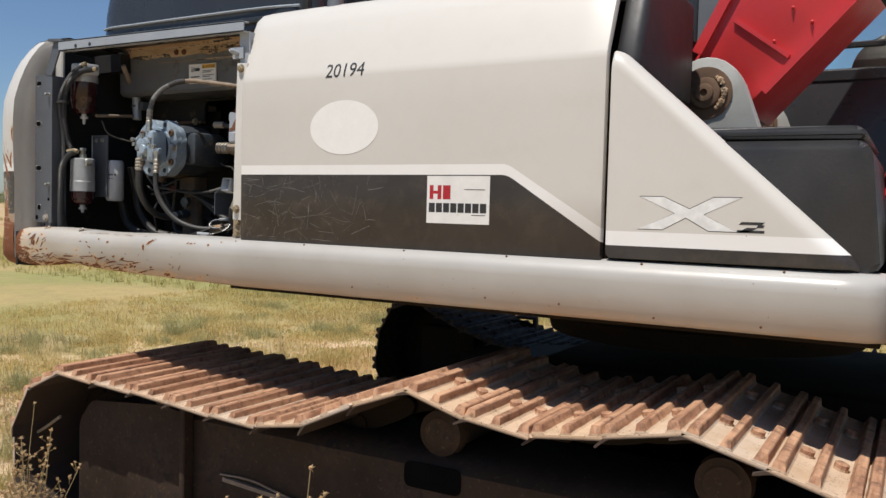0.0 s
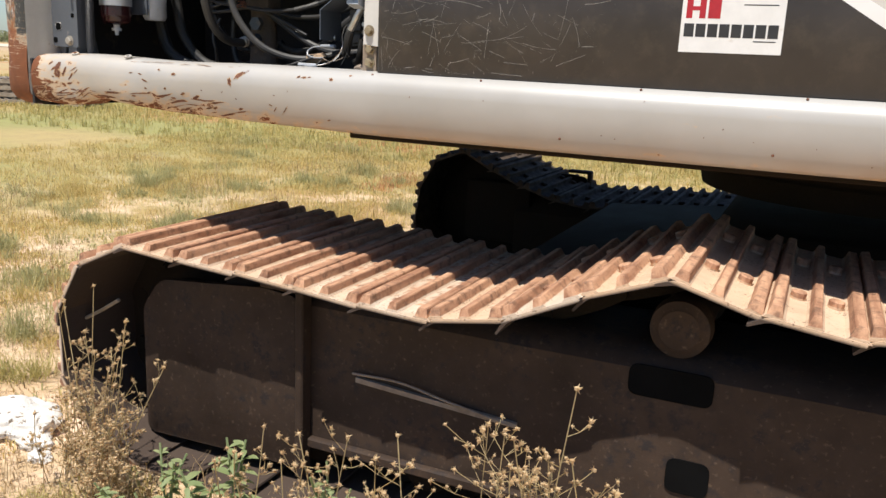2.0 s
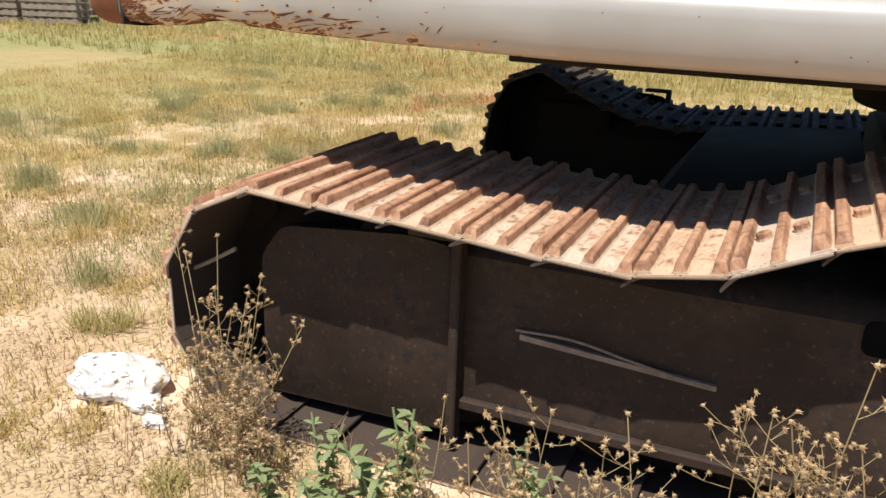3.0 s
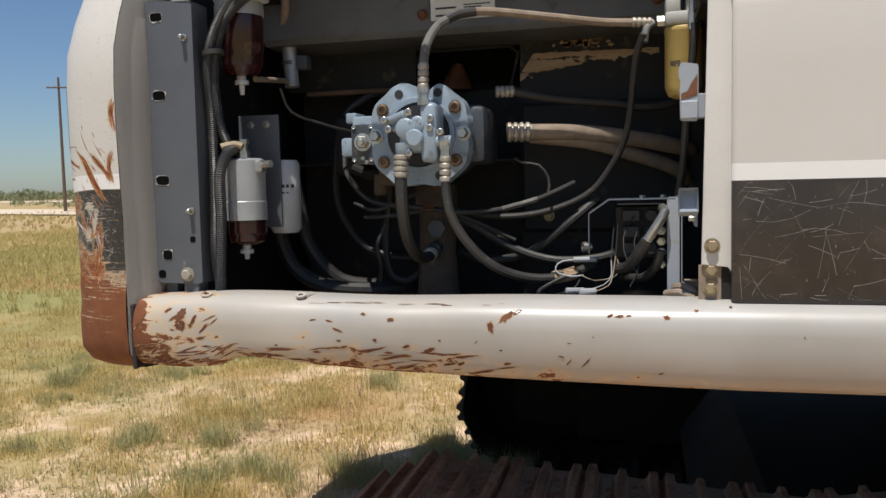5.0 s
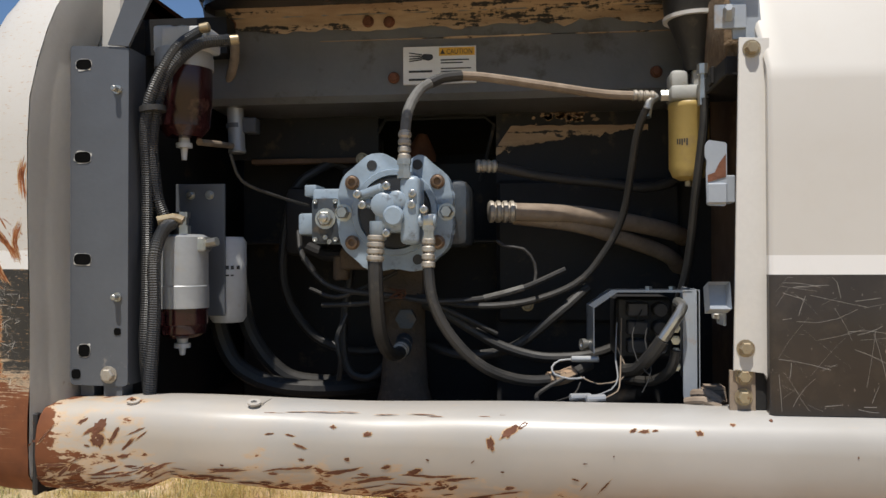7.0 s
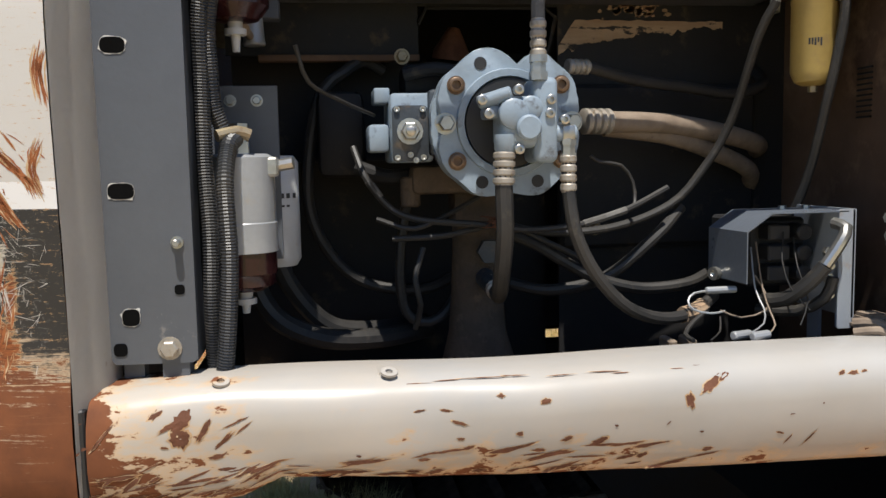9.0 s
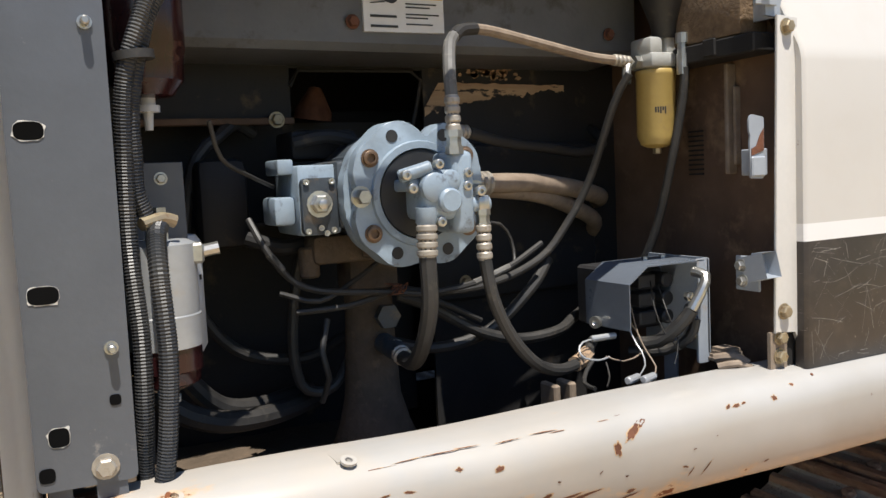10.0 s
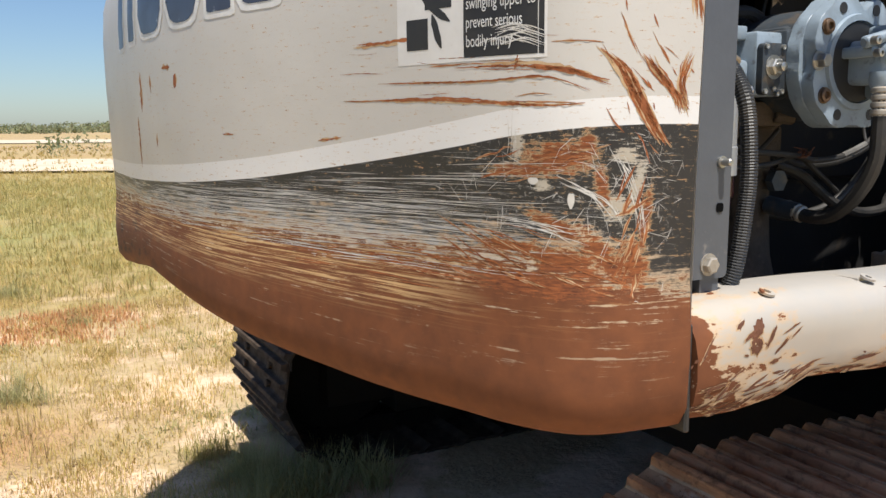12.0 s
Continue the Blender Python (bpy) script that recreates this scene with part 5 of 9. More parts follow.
# ---- boom, bracket, cab ----
def boom():
    side = [(-0.365, 2.13), (-0.342, 2.19), (-0.020, 2.855), (0.65, 4.15), (1.6, 4.6), (1.8, 4.1), (0.97, 3.20), (0.52, 2.715), (-0.10, 2.045), (-0.16, 1.97), (-0.30, 2.0)]
    bm = nb()
    plate(bm, side, "y", -0.84, -0.20, 0.010)
    b = part("boom", bm, M["red"], ex, "red box-section boom", 40)
    bm = nb()
    # raised side flanges, weld seam and foot rib
    for y in (-0.852,):
        for a, c, w in (((-0.336, 2.20), (0.655, 4.15), 0.040), ((-0.10, 2.048), (0.97, 3.20), 0.028)):
            d = (Vector(c) - Vector(a)).normalized()
            s = Vector((-d.y, d.x)) * w
            if w > 0.04:
                s = -s * -1
            plate(bm, [a, c, (c[0] + s.x * (-1 if w < 0.04 else 1), c[1] + s.y * (-1 if w < 0.04 else 1)), (a[0] + s.x * (-1 if w < 0.04 else 1), a[1] + s.y * (-1 if w < 0.04 else 1))], "y", y - 0.012, y + 0.02)
    plate(bm, [(-0.215, 2.325), (-0.005, 2.165), (0.003, 2.18), (-0.207, 2.34)], "y", -0.856, -0.83)
    part("flange", bm, M["red"], b)
    bm = nb()
    for x, z in ((0.075, 2.30), (0.005, 2.36), (-0.06, 2.235)):
        lathe(bm, (x, -0.84, z), (0, -1, 0), [(0, 0.007), (0.010, 0.007), (0.012, 0.004), (0.02, 0.003)], 10)
    pieces("grease_nipple", bm, M["red"], b)
    bm = nb()
    for i, (o, r) in enumerate(((0.018, 0.014), (0.050, 0.012))):
        d = Vector((0.663, 0, 1.295)).normalized()
        n = Vector((-d.z, 0, d.x))
        p = Vector((-0.326, -0.80 + 0.1 * i, 2.204)) + n * o
        tube(bm, [p - Vector((0.04, 0, 0.06)), p + d * 0.1, p + d * 0.6, p + d * 2.0], r, 8, 0.1)
    pieces("boom_pipe", bm, M["red"], b)
    bm = nb()
    d = Vector((0.663, 0, 1.295)).normalized()
    rnd = random.Random(4)
    p = Vector((-0.160, -0.845, 2.488))
    for i in range(24):
        q = p + d * (i * 0.009) + Vector((rnd.uniform(-0.01, 0.01), -0.012, rnd.uniform(-0.01, 0.01)))
        bmesh.ops.create_icosphere(bm, subdivisions=1, radius=rnd.uniform(0.008, 0.014), matrix=Matrix.Translation(q))
    part("mud_cake", bm, M["clay"], b, "caked dry mud")["kind"] = "stuff"
    # foot bracket
    for y in (-1.02, 0.13):
        bm = nb()
        arc = [(-0.272 + 0.138 * math.cos(t), 2.018 + 0.138 * math.sin(t)) for t in np.linspace(0.25, math.pi, 12)]
        plate(bm, [(-0.025, 1.76), (-0.132, 2.050)] + arc[1:] + [(-0.41, 1.76)], "y", y - 0.02, y + 0.06, 0.006)
        e = part("boom_bracket", bm, M["greyear"], ex, "grey boom foot bracket with dusty pin", 40)
        bm = nb()
        lathe(bm, (-0.272, y - 0.02, 2.016), (0, -1, 0), [(0, 0.102), (0.006, 0.102), (0.008, 0.098), (0.008, 0.062), (0.022, 0.058), (0.026, 0.050), (0.026, 0.036), (0.034, 0.034), (0.036, 0.028), (0.036, 0.014), (0.018, 0.012), (0.018, 0)], 30)
        part("boom_pin", bm, M["brownwall"], e)
        bm = nb()
        for i in range(10):
            a = -0.9 + i * 0.2
            bmesh.ops.create_icosphere(bm, subdivisions=1, radius=0.010 + 0.006 * (i % 3) / 2, matrix=Matrix.Translation((-0.272 + 0.072 * math.cos(a), y - 0.032, 2.016 + 0.072 * math.sin(a))))
        part("mud_cake", bm, M["clay"], e)["kind"] = "stuff"
    # slack hose in front of the boom
    bm = nb()
    tube(bm, [(-0.02, -1.30, 2.86), (0.084, -1.30, 2.684), (0.271, -1.30, 2.382), (0.458, -1.30, 2.081), (0.60, -1.28, 1.86)], 0.021, 12, 0.05)
    part("boom_hose", bm, M["rubber"], ex)
    # lift cylinder
    bm = nb()
    cyl(bm, (0.46, -1.02, 1.72), (0.95, -1.02, 2.70), 0.075, 20, 0.01)
    cyl(bm, (0.42, -1.02, 1.60), (0.46, -1.02, 1.72), 0.095, 20, 0.01)
    part("lift_cylinder", bm, M["red"], ex, "red hydraulic lift cylinder")
    bm = nb()
    box(bm, 0.40, 1.4, -1.55, 0.0, 1.25, 1.55, 0.03, 2)
    part("front_deck", bm, M["greyear"], ex)


boom()


def cab():
    x0, x1, y0, y1, z0, z1 = -0.78, 0.98, 0.15, 1.12, 1.25, 3.32
    c = part("cab_body", box(nb(), x0, x1, y0, y1, z0, 2.24, 0.03, 2), M["black"], ex, "black steel cab")
    bm = nb()
    box(bm, x0 - 0.01, x1 + 0.01, y0 - 0.012, y1 + 0.012, 3.24, z1 + 0.02, 0.04, 3)
    for xa, xb in ((x0, -0.60), (0.44, 0.50), (0.90, x1)):
        for ya, yb in ((y0, y0 + 0.06), (y1 - 0.06, y1)):
            box(bm, xa + 0.004, xb + 0.003, ya + 0.006, yb - 0.004, 2.235, 3.25, 0.012, 2)
    box(bm, x0 + 0.012, x1 - 0.01, y0 - 0.006, y0 + 0.045, 2.215, 2.28, 0.01)
    box(bm, 0.02, 0.44, y0 + 0.01, y0 + 0.04, 2.38, 2.41, 0.005)
    box(bm, x0 + 0.02, -0.25, y0 - 0.003, y0 + 0.04, 3.05, 3.255, 0.01)
    part("cab_frame", bm, M["black"], c)
    bm = nb()
    for a, b2, c2, d in ((-0.598, -0.395, 2.26, 3.06), (-0.395, -0.285, 2.905, 3.06), (-0.395, -0.285, 2.26, 2.66), (-0.285, -0.22, 2.26, 3.06)):
        box(bm, a, b2, y0 + 0.018, y0 + 0.033, c2, d)
    part("smoked_pane", bm, M["tinted"], c)
    bm = nb()
    box(bm, -0.22, 0.44, y0 + 0.022, y0 + 0.028, 2.28, 3.22)
    p = part("side_window", bm, M["glass"], c)
    p.visible_shadow = False
    bm = nb()
    box(bm, -0.62, 0.9, y1 - 0.03, y1 - 0.024, 2.24, 3.22)
    p = part("far_window", bm, M["glass"], c)
    p.visible_shadow = False
    bm = nb()
    box(bm, -0.25, 0.12, 0.45, 0.85, 1.9, 2.32, 0.06, 3)
    plate(bm, round_poly([(-0.30, 2.2), (-0.12, 2.2), (-0.18, 2.85), (-0.30, 2.85)], 0.05), "y", 0.48, 0.82, 0.02)
    part("operator_seat", bm, M["blackplastic"], c)
    bm = nb()
    plate(bm, round_poly([(0.10, 2.10), (0.45, 2.10), (0.40, 2.42), (0.28, 2.46), (0.16, 2.36)], 0.06), "y", 0.22, 0.34, 0.02)
    part("console", bm, M["blackplastic"], c)


cab()


# ---- pump compartment ----
def compartment():
    bm = nb()
    box(bm, -3.29, -2.535, -1.60, -0.70, 1.228, 1.240)
    f = part("compartment_floor", bm, M["dirt"], ex, "compartment floor caked with oily dirt")
    bm = nb()
    rnd = random.Random(3)
    rows = []
    for i in range(20):
        rows.append([(-3.27 + i * 0.038, -1.59 + j * 0.040, 1.243 + 0.016 * max(0, noise.noise((i * 0.33, j * 0.4, 3))) + 0.006 * rnd.random()) for j in range(22)])
    grid(bm, rows)
    part("dirt_layer", bm, M["dirt"], f)
    # pan in near-black colour, standing for the unlit depth below the pump
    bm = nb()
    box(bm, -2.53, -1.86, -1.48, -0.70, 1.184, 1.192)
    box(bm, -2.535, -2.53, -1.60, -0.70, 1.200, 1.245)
    # hidden slope up to the bumper, added to stop sun falling through
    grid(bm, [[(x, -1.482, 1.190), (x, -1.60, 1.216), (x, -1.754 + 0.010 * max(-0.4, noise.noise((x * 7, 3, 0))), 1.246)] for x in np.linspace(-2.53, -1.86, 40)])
    part("floor_pan", bm, M["under"], f, "deep pan below the pump, near black for shade")
    # unseen closing sheet keeps sun off the track; ragged edge breaks the light
    bm = nb()
    grid(bm, [[(x, -1.600, 1.244), (x, -1.68, 1.249), (x, -1.752 + 0.012 * max(-0.4, noise.noise((x * 7, 3, 0))) - 0.006, 1.254)] for x in np.linspace(-3.29, -2.53, 40)])
    part("floor_apron", bm, M["dirt"], f)
    # made-up tan lugs that catch the sun in place of two lit patches
    bm = nb()
    for x in (-2.275, -2.232):
        box(bm, x, x + 0.018, -1.520, -1.46, 1.196, 1.352, 0.004)
    pieces("floor_lug", bm, M["tanhose"], f)
    # upper back wall with lip
    bm = nb()
    grid(bm, [[(x, y, z) for x in np.linspace(-3.16, -1.955, 12)] for y, z in ((-1.56, 2.352), (-1.50, 2.35), (-1.455, 2.325), (-1.44, 2.29), (-1.438, 2.18), (-1.436, 2.10), (-1.42, 2.085), (-1.245, 2.08))])
    bmesh.ops.solidify(bm, geom=bm.faces[:], thickness=0.006)
    # upper wall gets the bounce-lightened paint, the lower wall stays dark
    w = part("bulkhead_upper", bm, M["innerlit"], ex, "dark painted bulkhead lightened for bounce light, with clay dust along the top")
    bm = nb()
    rows = []
    for i in range(60):
        x = -3.10 + i * 0.0192
        lo = 2.262 + 0.022 * noise.noise((x * 9, 1, 0)) + 0.012 * noise.noise((x * 30, 2, 0))
        rows.append([(x, -1.4435 - 0.004 * abs(noise.noise((x * 20, z * 20, 0))) - (0.014 if z > 2.31 else 0), z) for z in (lo, 2.285, 2.30, 2.32, 2.327)])
    grid(bm, rows)
    rows = []
    for i in range(50):
        x = -2.86 + i * 0.0178
        h = 0.001 + 0.005 * abs(noise.noise((x * 7, 4, 0)))
        zc = 2.236 + 0.003 * noise.noise((x * 5, 8, 0))
        rows.append([(x, -1.4405, zc - h), (x, -1.4412, zc), (x, -1.4405, zc + h)])
    grid(bm, rows)
    part("clay_dust", bm, M["clay"], w, "caked tan clay dust")
    bm = nb()
    for x, z in ((-2.737, 2.281), (-2.684, 2.278), (-2.673, 2.139), (-2.038, 2.136), (-1.996, 2.273), (-3.091, 2.284)):
        hexbolt(bm, (x, -1.444, z), (0, -1, 0), 0.011, 0.01)
    pieces("bulkhead_bolt", bm, M["rusty"], w)
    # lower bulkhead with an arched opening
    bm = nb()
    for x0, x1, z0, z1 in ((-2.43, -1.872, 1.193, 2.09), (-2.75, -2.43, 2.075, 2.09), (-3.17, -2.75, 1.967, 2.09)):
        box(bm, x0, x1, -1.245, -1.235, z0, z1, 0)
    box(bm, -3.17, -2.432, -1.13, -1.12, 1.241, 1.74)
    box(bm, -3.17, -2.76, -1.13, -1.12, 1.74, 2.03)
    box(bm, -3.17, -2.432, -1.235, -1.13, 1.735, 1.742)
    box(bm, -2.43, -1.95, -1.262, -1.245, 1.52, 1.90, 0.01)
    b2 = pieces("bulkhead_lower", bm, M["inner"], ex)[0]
    bm = nb()
    rim = [(-2.75, 2.035), (-2.73, 2.07), (-2.46, 2.072), (-2.435, 2.05), (-2.452, 1.98), (-2.475, 1.90)]
    tube(bm, [(x, -1.248, z) for x, z in rim], 0.005, 6, smooth=False)
    part("opening_rim", bm, M["inner"], b2)
    bm = nb()
    rows = []
    for i in range(110):
        x, k = -2.43 + i * 0.00365, i / 109
        top = 2.046 - 0.060 * max(0.0, 1 - k / 0.10) + 0.003 * noise.noise((x * 40, 3, 9)) - 0.004 * k
        lo = 1.966 + 0.064 * k ** 0.55 + 0.014 * noise.noise((x * 16, 0, 5)) + 0.010 * noise.noise((x * 60, 0, 2)) + 0.006 * noise.noise((x * 150, 0, 4))
        lo = min(lo, top - 0.0005)
        rows.append([(x, -1.249 - 0.004 * abs(noise.noise((x * 25, f * 3, 1))), lo + (top - lo) * f) for f in (0.0, 0.35, 0.7, 1.0)])
    grid(bm, rows)
    spread = random.Random(9)
    for _ in range(90):
        x, z, r = -2.255 + spread.gauss(0, 0.035), 2.068 + spread.gauss(0, 0.009), spread.uniform(0.001, 0.006)
        bm.faces.new([bm.verts.new((x + 1.5 * r * math.cos(t) * spread.uniform(0.6, 1.2), -1.2475, z + r * math.sin(t) * spread.uniform(0.6, 1.2))) for t in np.linspace(0, 5.4, 7)])
    part("clay_dust", bm, M["clay"], b2, "caked tan clay dust")
    bm = nb()
    box(bm, -3.10, -2.75, -1.268, -1.235, 1.952, 1.966, 0.002)
    part("dusty_ledge", bm, M["brownwall"], b2)
    bm = nb()
    for x, z in ((-2.348, 1.568),):
        hexbolt(bm, (x, -1.262, z), (0, -1, 0), 0.012, 0.01)
    hexbolt(bm, (-2.79, -1.269, 1.961), (0, -1, 0), 0.013, 0.012)
    pieces("bulkhead_bolt", bm, M["brass"], b2)
    bm = nb()
    lathe(bm, (-2.655, -1.10, 1.975), (0.1, -0.15, 1), [(0, 0.045), (0.02, 0.044), (0.06, 0.022), (0.075, 0.014), (0.077, 0)], 18)
    part("orange_cap", bm, M["rusty"], b2)
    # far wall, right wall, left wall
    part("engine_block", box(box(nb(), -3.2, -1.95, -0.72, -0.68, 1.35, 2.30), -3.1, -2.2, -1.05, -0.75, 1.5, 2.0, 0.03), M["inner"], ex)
    bm = nb()
    plate(bm, [(-1.48, 1.193), (-0.70, 1.193), (-0.70, 2.285), (-1.62, 2.285), (-1.70, 2.22), (-1.77, 2.10), (-1.80, 2.02), (-1.815, 1.40), (-1.60, 1.36)], "x", -1.872, -1.856)
    rw = part("partition_wall", bm, M["brownwall"], ex, "brown dusty sheet partition")
    # slots are dark bars on the wall, coloured as if unlit
    bm = nb()
    for z in np.arange(1.80, 1.90, 0.011):
        box(bm, -1.876, -1.871, -1.57, -1.525, z, z + 0.004)
    pieces("stamped_slot", bm, M["inner"], rw)
    bm = nb()
    box(bm, -1.900, -1.872, -1.672, -1.660, 1.80, 2.04, 0.003)
    box(bm, -1.890, -1.872, -1.684, -1.676, 1.82, 1.99, 0.002)
    part("angle_strip", bm, M["tanhose"], rw)
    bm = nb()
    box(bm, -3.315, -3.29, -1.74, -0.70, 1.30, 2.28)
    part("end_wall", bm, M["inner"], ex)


compartment()


def caution_label():
    bm = nb()
    y = -1.4455
    plate(bm, [(-2.649, 2.121), (-2.469, 2.123), (-2.469, 2.213), (-2.649, 2.214)], "y", y, -1.437)
    c = part("caution_label", bm, M["sticker"], ex, "white and yellow caution sticker")
    bm = nb()
    plate(bm, [(-2.560, 2.190), (-2.472, 2.190), (-2.472, 2.210), (-2.560, 2.210)], "y", y - 0.0012, y)
    part("caution_band", bm, M["inkyellow"], c)
    bm = nb()
    lettering(bm, "CAUTION", 0.018, lambda a, b: Vector((-2.542 + a, y - 0.0018, 2.1935 + b)), 0.064)
    plate(bm, [(-2.557, 2.194), (-2.545, 2.194), (-2.551, 2.2065)], "y", y - 0.0018, y - 0.001)
    for z, w in ((2.178, 0.07), (2.171, 0.055), (2.157, 0.075), (2.150, 0.05), (2.137, 0.06)):
        plate(bm, [(-2.556, z), (-2.556 + w, z), (-2.556 + w, z + 0.0028), (-2.556, z + 0.0028)], "y", y - 0.0014, y)
    plate(bm, round_poly([(-2.604, 2.183), (-2.585, 2.178), (-2.574, 2.184), (-2.576, 2.194), (-2.600, 2.196)], 0.005), "y", y - 0.0014, y)
    for z0, z1 in ((2.194, 2.199), (2.190, 2.191), (2.186, 2.184), (2.182, 2.178)):
        plate(bm, [(-2.602, z0 - 0.0016), (-2.602, z0 + 0.0016), (-2.634, z1 + 0.0011), (-2.634, z1 - 0.0011)], "y", y - 0.0014, y)
    for z, w in ((2.150, 0.058), (2.130, 0.06)):
        plate(bm, [(-2.635, z), (-2.635 + w, z), (-2.635 + w, z + 0.005), (-2.635, z + 0.005)], "y", y - 0.0014, y)
    part("caution_print", bm, M["ink"], c)


caution_label()


def posts():
    # hinge post at the rear edge of the opening; black patches give the slots' shade
    bm = nb()
    holes = [(-3.268, 2.102, 0.017, 0.011), (-3.270, 1.907, 0.018, 0.012), (-3.270, 1.693, 0.019, 0.012), (-3.266, 1.502, 0.013, 0.013), (-3.284, 1.453, 0.010, 0.010), (-3.193, 1.542, 0.0075, 0.0075)]
    poly = round_poly([(-3.298, 1.430), (-3.171, 1.428), (-3.169, 2.136), (-3.298, 2.143)], 0.012)
    plate(bm, poly, "y", -1.819, -1.813)
    box(bm, -3.176, -3.171, -1.813, -1.74, 1.43, 2.136)
    box(bm, -3.298, -3.293, -1.813, -1.775, 1.45, 2.143)
    p = part("hinge_post", bm, M["greypost"], ex, "dark grey slotted steel hinge post")
    bm = nb()
    for x, z, a, b in holes:
        ring = [(x + a * math.copysign(abs(math.cos(t)) ** 0.6, math.cos(t)), z + b * math.copysign(abs(math.sin(t)) ** 0.7, math.sin(t))) for t in np.linspace(0, 2 * math.pi, 29)[:-1]]
        plate(bm, ring, "y", -1.8205, -1.8195)
    pieces("slot", bm, M["void"], p)
    bm = nb()
    for k, (x, z, a, b) in enumerate(holes[:4]):
        n = 26
        inner, outer = [], []
        for i in range(n + 1):
            t = 2 * math.pi * i / n
            g = 0.0005 + 0.0060 * max(0, noise.noise((math.cos(t) * 2 + k * 5, math.sin(t) * 2, 0)))
            ct, st = math.copysign(abs(math.cos(t)) ** 0.6, math.cos(t)), math.copysign(abs(math.sin(t)) ** 0.7, math.sin(t))
            inner.append((x + a * ct, -1.8202, z + b * st))
            outer.append((x + (a + g) * ct, -1.8202, z + (b + g) * st))
        grid(bm, [inner, outer])
    pieces("worn_paint", bm, M["paleprimer"], p)
    bm = nb()
    for x, z in ((-3.193, 1.614), (-3.193, 2.047)):
        lathe(bm, (x, -1.819, z), (0, -1, 0), [(0, 0.0095), (0.004, 0.0095), (0.004, 0.006), (0.020, 0.006), (0.022, 0.004), (0.022, 0)], 12)
    pieces("stud", bm, M["zinc"], p)
    bm = nb()
    hexbolt(bm, (-3.212, -1.819, 1.452), (0, -1, 0), 0.0135, 0.011)
    part("hinge_bolt", bm, M["crimp"], p)
    bm = nb()
    box(bm, -3.285, -3.255, -1.80, -1.77, 1.25, 1.45)
    box(bm, -3.225, -3.185, -1.815, -1.77, 1.25, 1.44)
    part("post_foot", bm, M["greypost"], p)
    bm = nb()
    plate(bm, [(-3.214, 2.142), (-3.169, 2.137), (-3.092, 2.290), (-3.150, 2.302)], "y", -1.822, -1.814)
    plate(bm, [(-3.180, 2.296), (-3.075, 2.288), (-3.075, 2.300), (-3.180, 2.308)], "y", -1.835, -1.70)
    part("sloped_gusset", bm, M["greypost"], p, "dark grey sloped gusset")
    # top channel
    bm = nb()
    box(bm, -3.075, -1.905, -1.853, -1.848, 2.232, 2.275)
    box(bm, -3.075, -1.905, -1.853, -1.822, 2.270, 2.276)
    box(bm, -3.075, -1.905, -1.853, -1.82, 2.232, 2.237)
    for v in bm.verts:
        v.co.z += 0.010 * (-v.co.x - 1.976) / 1.1 * (1 if v.co.z > 2.25 else 0.6)
    c = part("top_channel", bm, M["greysteel"], ex, "light grey steel top channel")
    # holes are black discs that imitate unlit depth
    bm = nb()
    for x in (-2.948, -2.848):
        lathe(bm, (x, -1.8535, 2.254), (0, -1, 0), [(0, 0.009), (0.0005, 0.009), (0.0005, 0)], 14)
    pieces("channel_hole", bm, M["ink"], c)
    # front post, cream, with bolts
    bm = nb()
    plate(bm, [(-1.957, 1.478), (-1.900, 1.478), (-1.889, 1.44), (-1.887, 2.106), (-1.943, 2.109)], "y", -1.846, -1.838, 0.003)
    fp = part("front_post", bm, M["cream"], ex, "cream door post with yellow bolts")
    bm = nb()
    box(bm, -1.962, -1.915, -1.836, -1.828, 1.25, 1.478)
    part("post_foot", bm, M["tanhose"], fp, "dusty tan foot of the post")
    # dark plate put in for the shaded gap beside the foot
    part("foot_gap", box(nb(), -1.914, -1.886, -1.832, -1.826, 1.25, 1.476), M["inner"], fp)
    bm = nb()
    for x, z, y in ((-1.920, 2.086, -1.846), (-1.935, 1.521, -1.846), (-1.936, 1.467, -1.836), (-1.937, 1.428, -1.836)):
        hexbolt(bm, (x, y, z), (0, -1, 0), 0.0125, 0.012)
    pieces("post_bolt", bm, M["brass"], fp)
    bm = nb()
    plate(bm, [(-1.948, 2.112), (-1.893, 2.108), (-1.903, 2.238), (-1.955, 2.238)], "y", -1.822, -1.814)
    box(bm, -1.915, -1.907, -1.814, -1.75, 2.11, 2.238)
    part("upper_bracket", bm, M["greysteel"], fp)
    bm = nb()
    box(bm, -1.984, -1.925, -1.831, -1.823, 2.130, 2.176, 0.001)
    lathe(bm, (-1.958, -1.831, 2.152), (-0.2, -1, 0.25), [(0, 0.011), (0.03, 0.011), (0.036, 0.007), (0.036, 0)], 6)
    part("hinge_block", bm, M["greysteel"], fp)
    # latch
    bm = nb()
    tilt = Matrix.Translation((-1.984, -1.836, 1.615)) @ Matrix.Rotation(radians(-14), 4, "X")
    box(bm, -0.020, 0.020, -0.026, 0.022, -0.026, 0.026, 0, 1, tilt)
    front = min(bm.faces, key=lambda f: f.calc_center_median().y)
    bmesh.ops.inset_individual(bm, faces=[front], thickness=0.005)
    for v in front.verts:
        v.co.y += 0.030
    part("door_latch", bm, M["greysteel"], fp, "small open steel door latch box")
    bm = nb()
    box(bm, -1.968, -1.962, -1.815, -1.752, 1.560, 1.632, 0.002)
    part("latch_plate", bm, M["greysteel"], fp)
    bm = nb()
    for y, z in ((-1.768, 1.612), (-1.772, 1.580)):
        hexbolt(bm, (-1.968, y, z), (-1, 0, 0), 0.010, 0.010)
